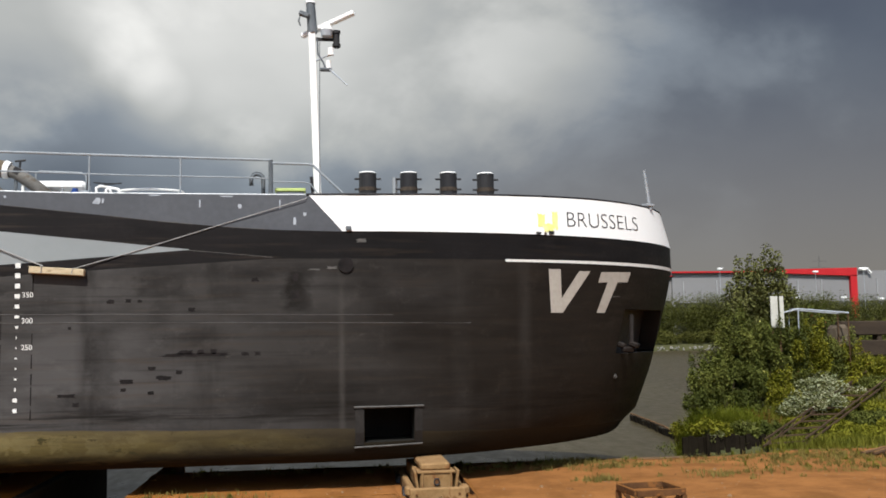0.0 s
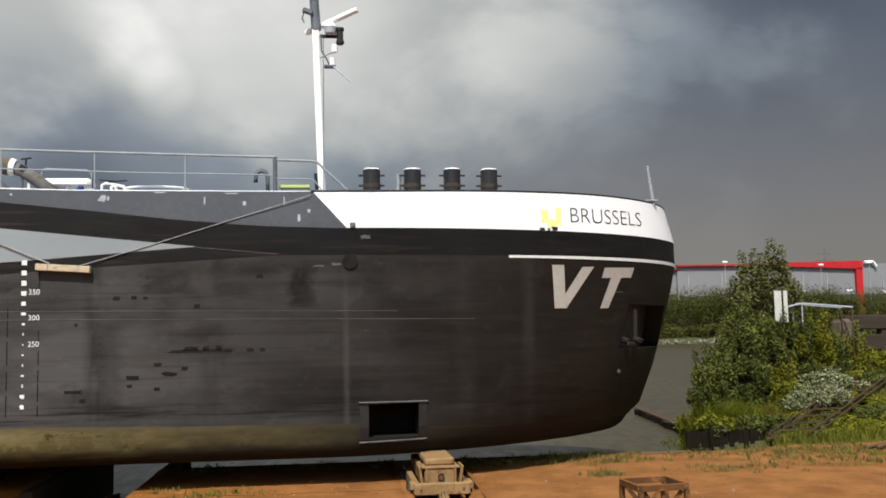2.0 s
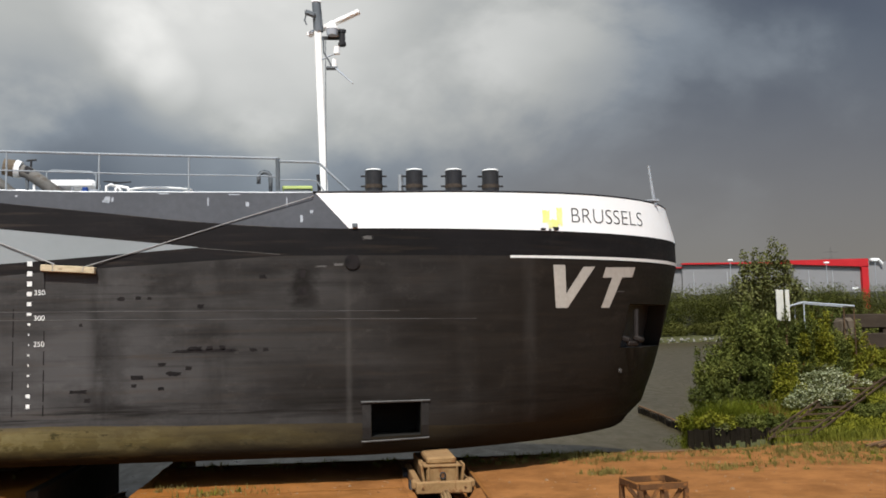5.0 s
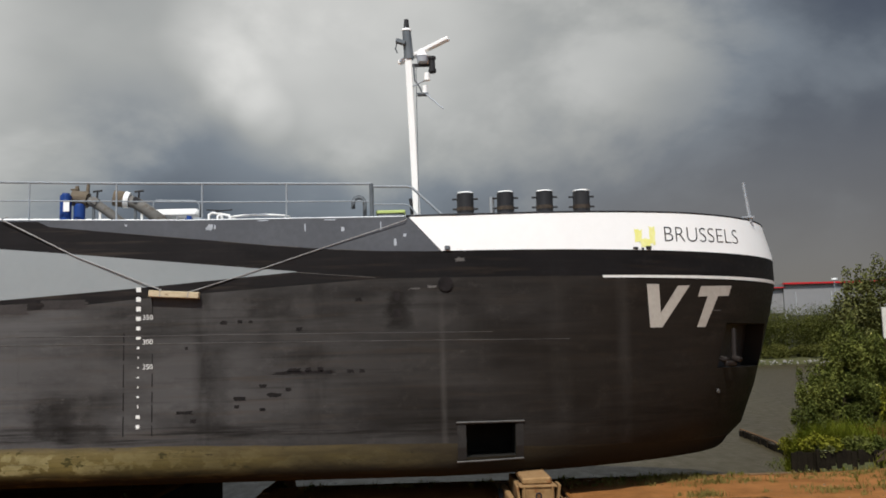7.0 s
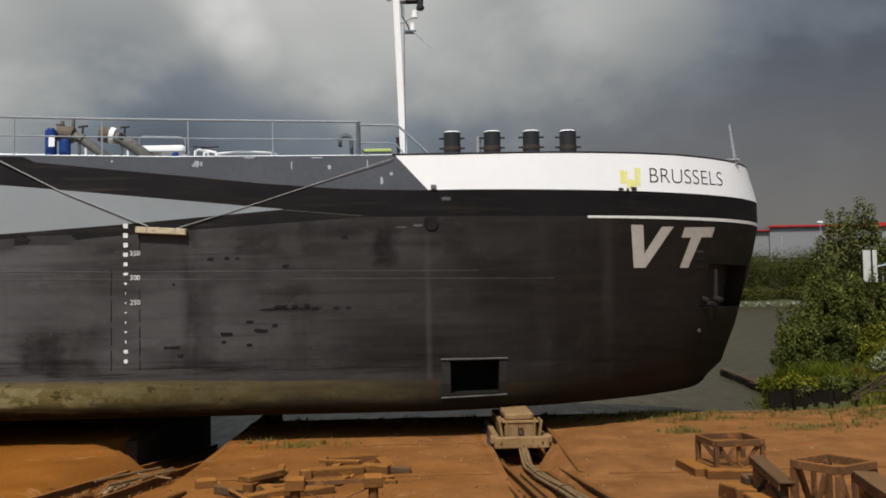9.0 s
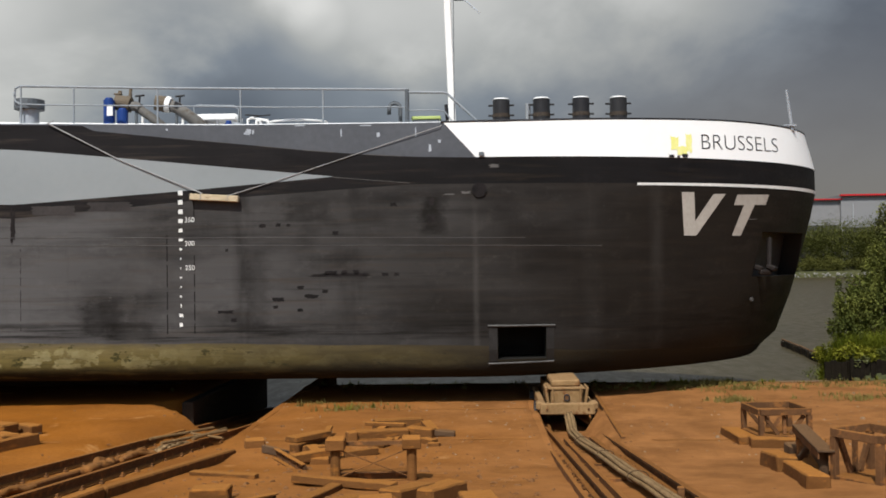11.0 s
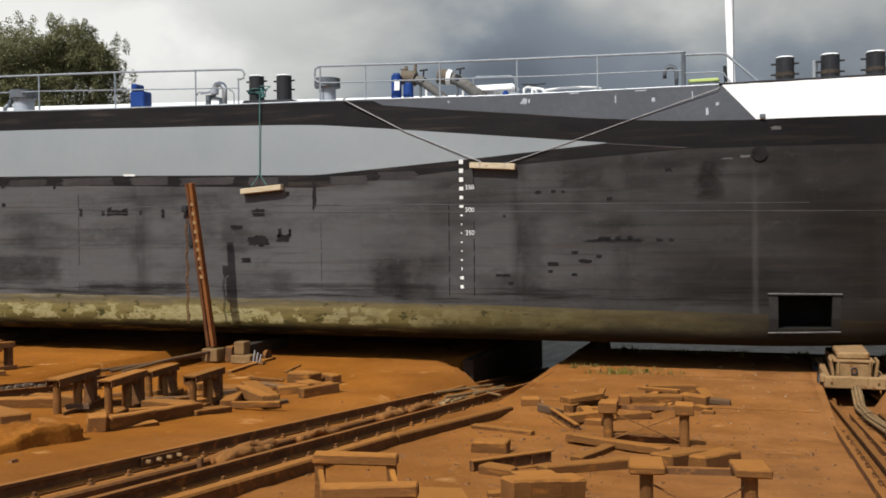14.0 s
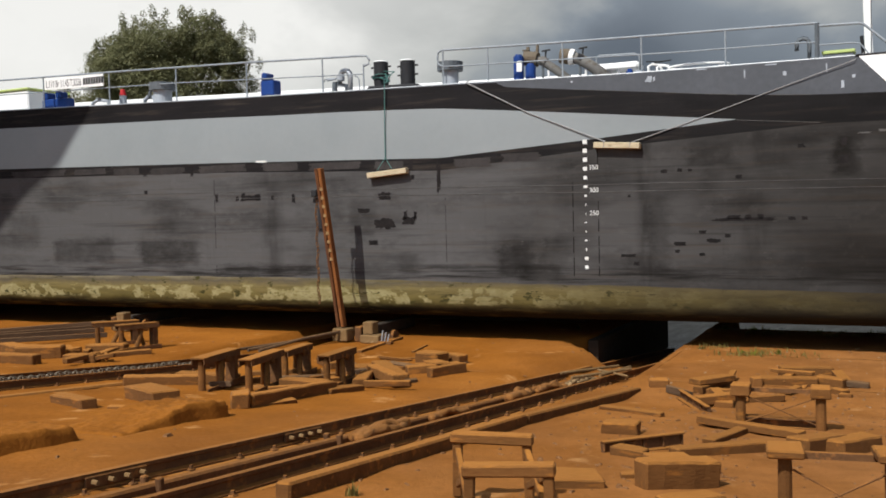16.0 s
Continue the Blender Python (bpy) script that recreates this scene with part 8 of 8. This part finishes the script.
for k in range(6):
    part("brace", rod(B(), ((-1) ** k * (4.0 - 0.6 * k), 0, 10 * k), (-(-1) ** k * (3.4 - 0.6 * k), 0, 10 * k + 10), 0.08, 0.08, 5), FARSTEEL, pylon)
for x in (112, 123, 134, 141, 150, 158, 177, 186):
    part("panel_joint", box(B(), (0.25, 0.3, 19.5), pose(x, 291.8, -0.8)), DECK, hall)
for x, z in ((85.1, 15.6), (107.0, 14.8), (118.3, 15.2), (102.5, 9.2), (113.3, 9.1), (122.1, 8.7)):
    lamp = empty("street_lamp", pose(x * 1.36, 272, -0.5), label="tall lamp post with a white head far off", category="lamp", group="far lamp posts")
    zz = 1.58 + (z - 1.58) * 1.36 + 0.5
    part("pole", rod(B(), (0, 0, 0), (0, 0, zz), 0.14, 0.09, 8), GALV, lamp)
    part("head", box(B(), (1.5, 0.8, 0.55), pose(0, 0, zz), 0.1), WHITE, lamp)
fence_far = part("far_fence", box(B(), (60, 0.3, 6.5), pose(160, 276, -0.5)), OLDWOOD)
tagged(fence_far, "dark fence before the warehouse", "fence")

# ---- tall tree beyond the ship ----
tree = empty("tree", pose(-48.0, 55.0, -1.0), label="large broad leafy tree beyond the ship", category="tree")
bm = B()
rod(bm, (0, 0, -0.2), (0.3, 0, 5.5), 0.55, 0.42, 12, False)
rng = np.random.default_rng(12)
blobs = []
for k in range(75):
    a, el = rng.uniform(0, math.tau), math.asin(rng.uniform(-0.35, 1.0))
    r = rng.uniform(0.70, 0.93)
    p = Vector((6.5 * r * math.cos(a) * math.cos(el) ** 0.55 - 0.1, 6.0 * r * math.sin(a) * math.cos(el), 10.6 + 6.7 * r * math.sin(el)))
    if k < 26:
        mid = Vector((0.3, 0, 5.0)).lerp(p, 0.45) + Vector(rng.normal(0, 0.4, 3))
        rod(bm, (0.3, 0, 4.6 + 0.05 * k), mid, 0.20, 0.12, 7, False)
        rod(bm, mid, p, 0.12, 0.03, 6, False)
    s = rng.uniform(0.9, 1.6)
    blobs.append((*p, s, s, s * 0.75))
for k in range(80):
    a = rng.uniform(0.0, math.pi)
    blobs.append((6.6 * abs(math.cos(a)) ** 0.7 * (1 if math.cos(a) > 0 else -1) - 0.1, rng.normal(0, 1.5), 10.8 + 6.6 * math.sin(a) ** 0.7 + rng.uniform(-0.2, 0.4), 0.26, 0.3, 0.62))
blobs += [(-6.6, 0, 14.9, 1.2, 1.4, 1.0), (-5.2, 0, 15.9, 1.1, 1.3, 0.8), (-7.2, 0, 13.4, 1.2, 1.4, 1.1), (-10.4, 0, 12.2, 1.1, 1.3, 0.9), (-11.8, 0, 11.6, 1.0, 1.2, 0.8), (-13.0, 0, 11.0, 0.9, 1.2, 0.7), (-7.0, 2, 13.2, 0.8, 1.5, 0.7), (-7.9, 2, 12.8, 0.8, 1.5, 0.8), (-8.9, 2, 12.2, 0.8, 1.5, 0.8), (-9.8, 2, 11.6, 0.8, 1.5, 0.9), (-8.6, 2, 11.0, 1.9, 2, 1.2), (0.2, -2, 15.2, 2.4, 2.2, 1.7), (-1.2, -3, 13.5, 2.6, 2.0, 1.8), (0, 0, 10.5, 5.6, 4.5, 4.6)]
part("trunk", bm, BARK, tree)
pts = clump_points(blobs, 290000, rng, 0.5)
ob = new("crown", leaf_mesh("crown", pts, rng.uniform(0.05, 0.105, len(pts)), LEAF_TREE, rng, 2.0))
ob.parent = tree

# ---- an unseen wall added left of the camera, outlined to shade the ship's side ----
bm = B()
k = 12.0
sd = Vector((-0.33, -1.28, 1.55)) / 1.28
base = [Vector((-48.1, 7.65, -1.2)), Vector((-29.1, 7.65, -1.2))]
p = [Vector(q) + sd * k for q in ((-20.3, 19.65, 4.85), (-21.5, 19.65, 3.3), (-23.0, 19.65, 2.4), (-24.2, 19.65, 1.3), (-26.0, 19.65, -1.0))] + base[::-1] + [Vector(q) + sd * k for q in ((-45, 19.65, 5.2), (-24, 19.65, 4.95))]
fr = [bm.verts.new(q) for q in p]
bk = [bm.verts.new(q + Vector((0, 0.3, 0))) for q in p]
bm.faces.new(fr)
bm.faces.new(bk[::-1])
for i in range(len(p)):
    j = (i + 1) % len(p)
    bm.faces.new((fr[i], fr[j], bk[j], bk[i]))
shade = part("wall_west", bm, CLADDING)
tagged(shade, "unseen grey wall added to shade the ship's side", "wall", kind="structure")
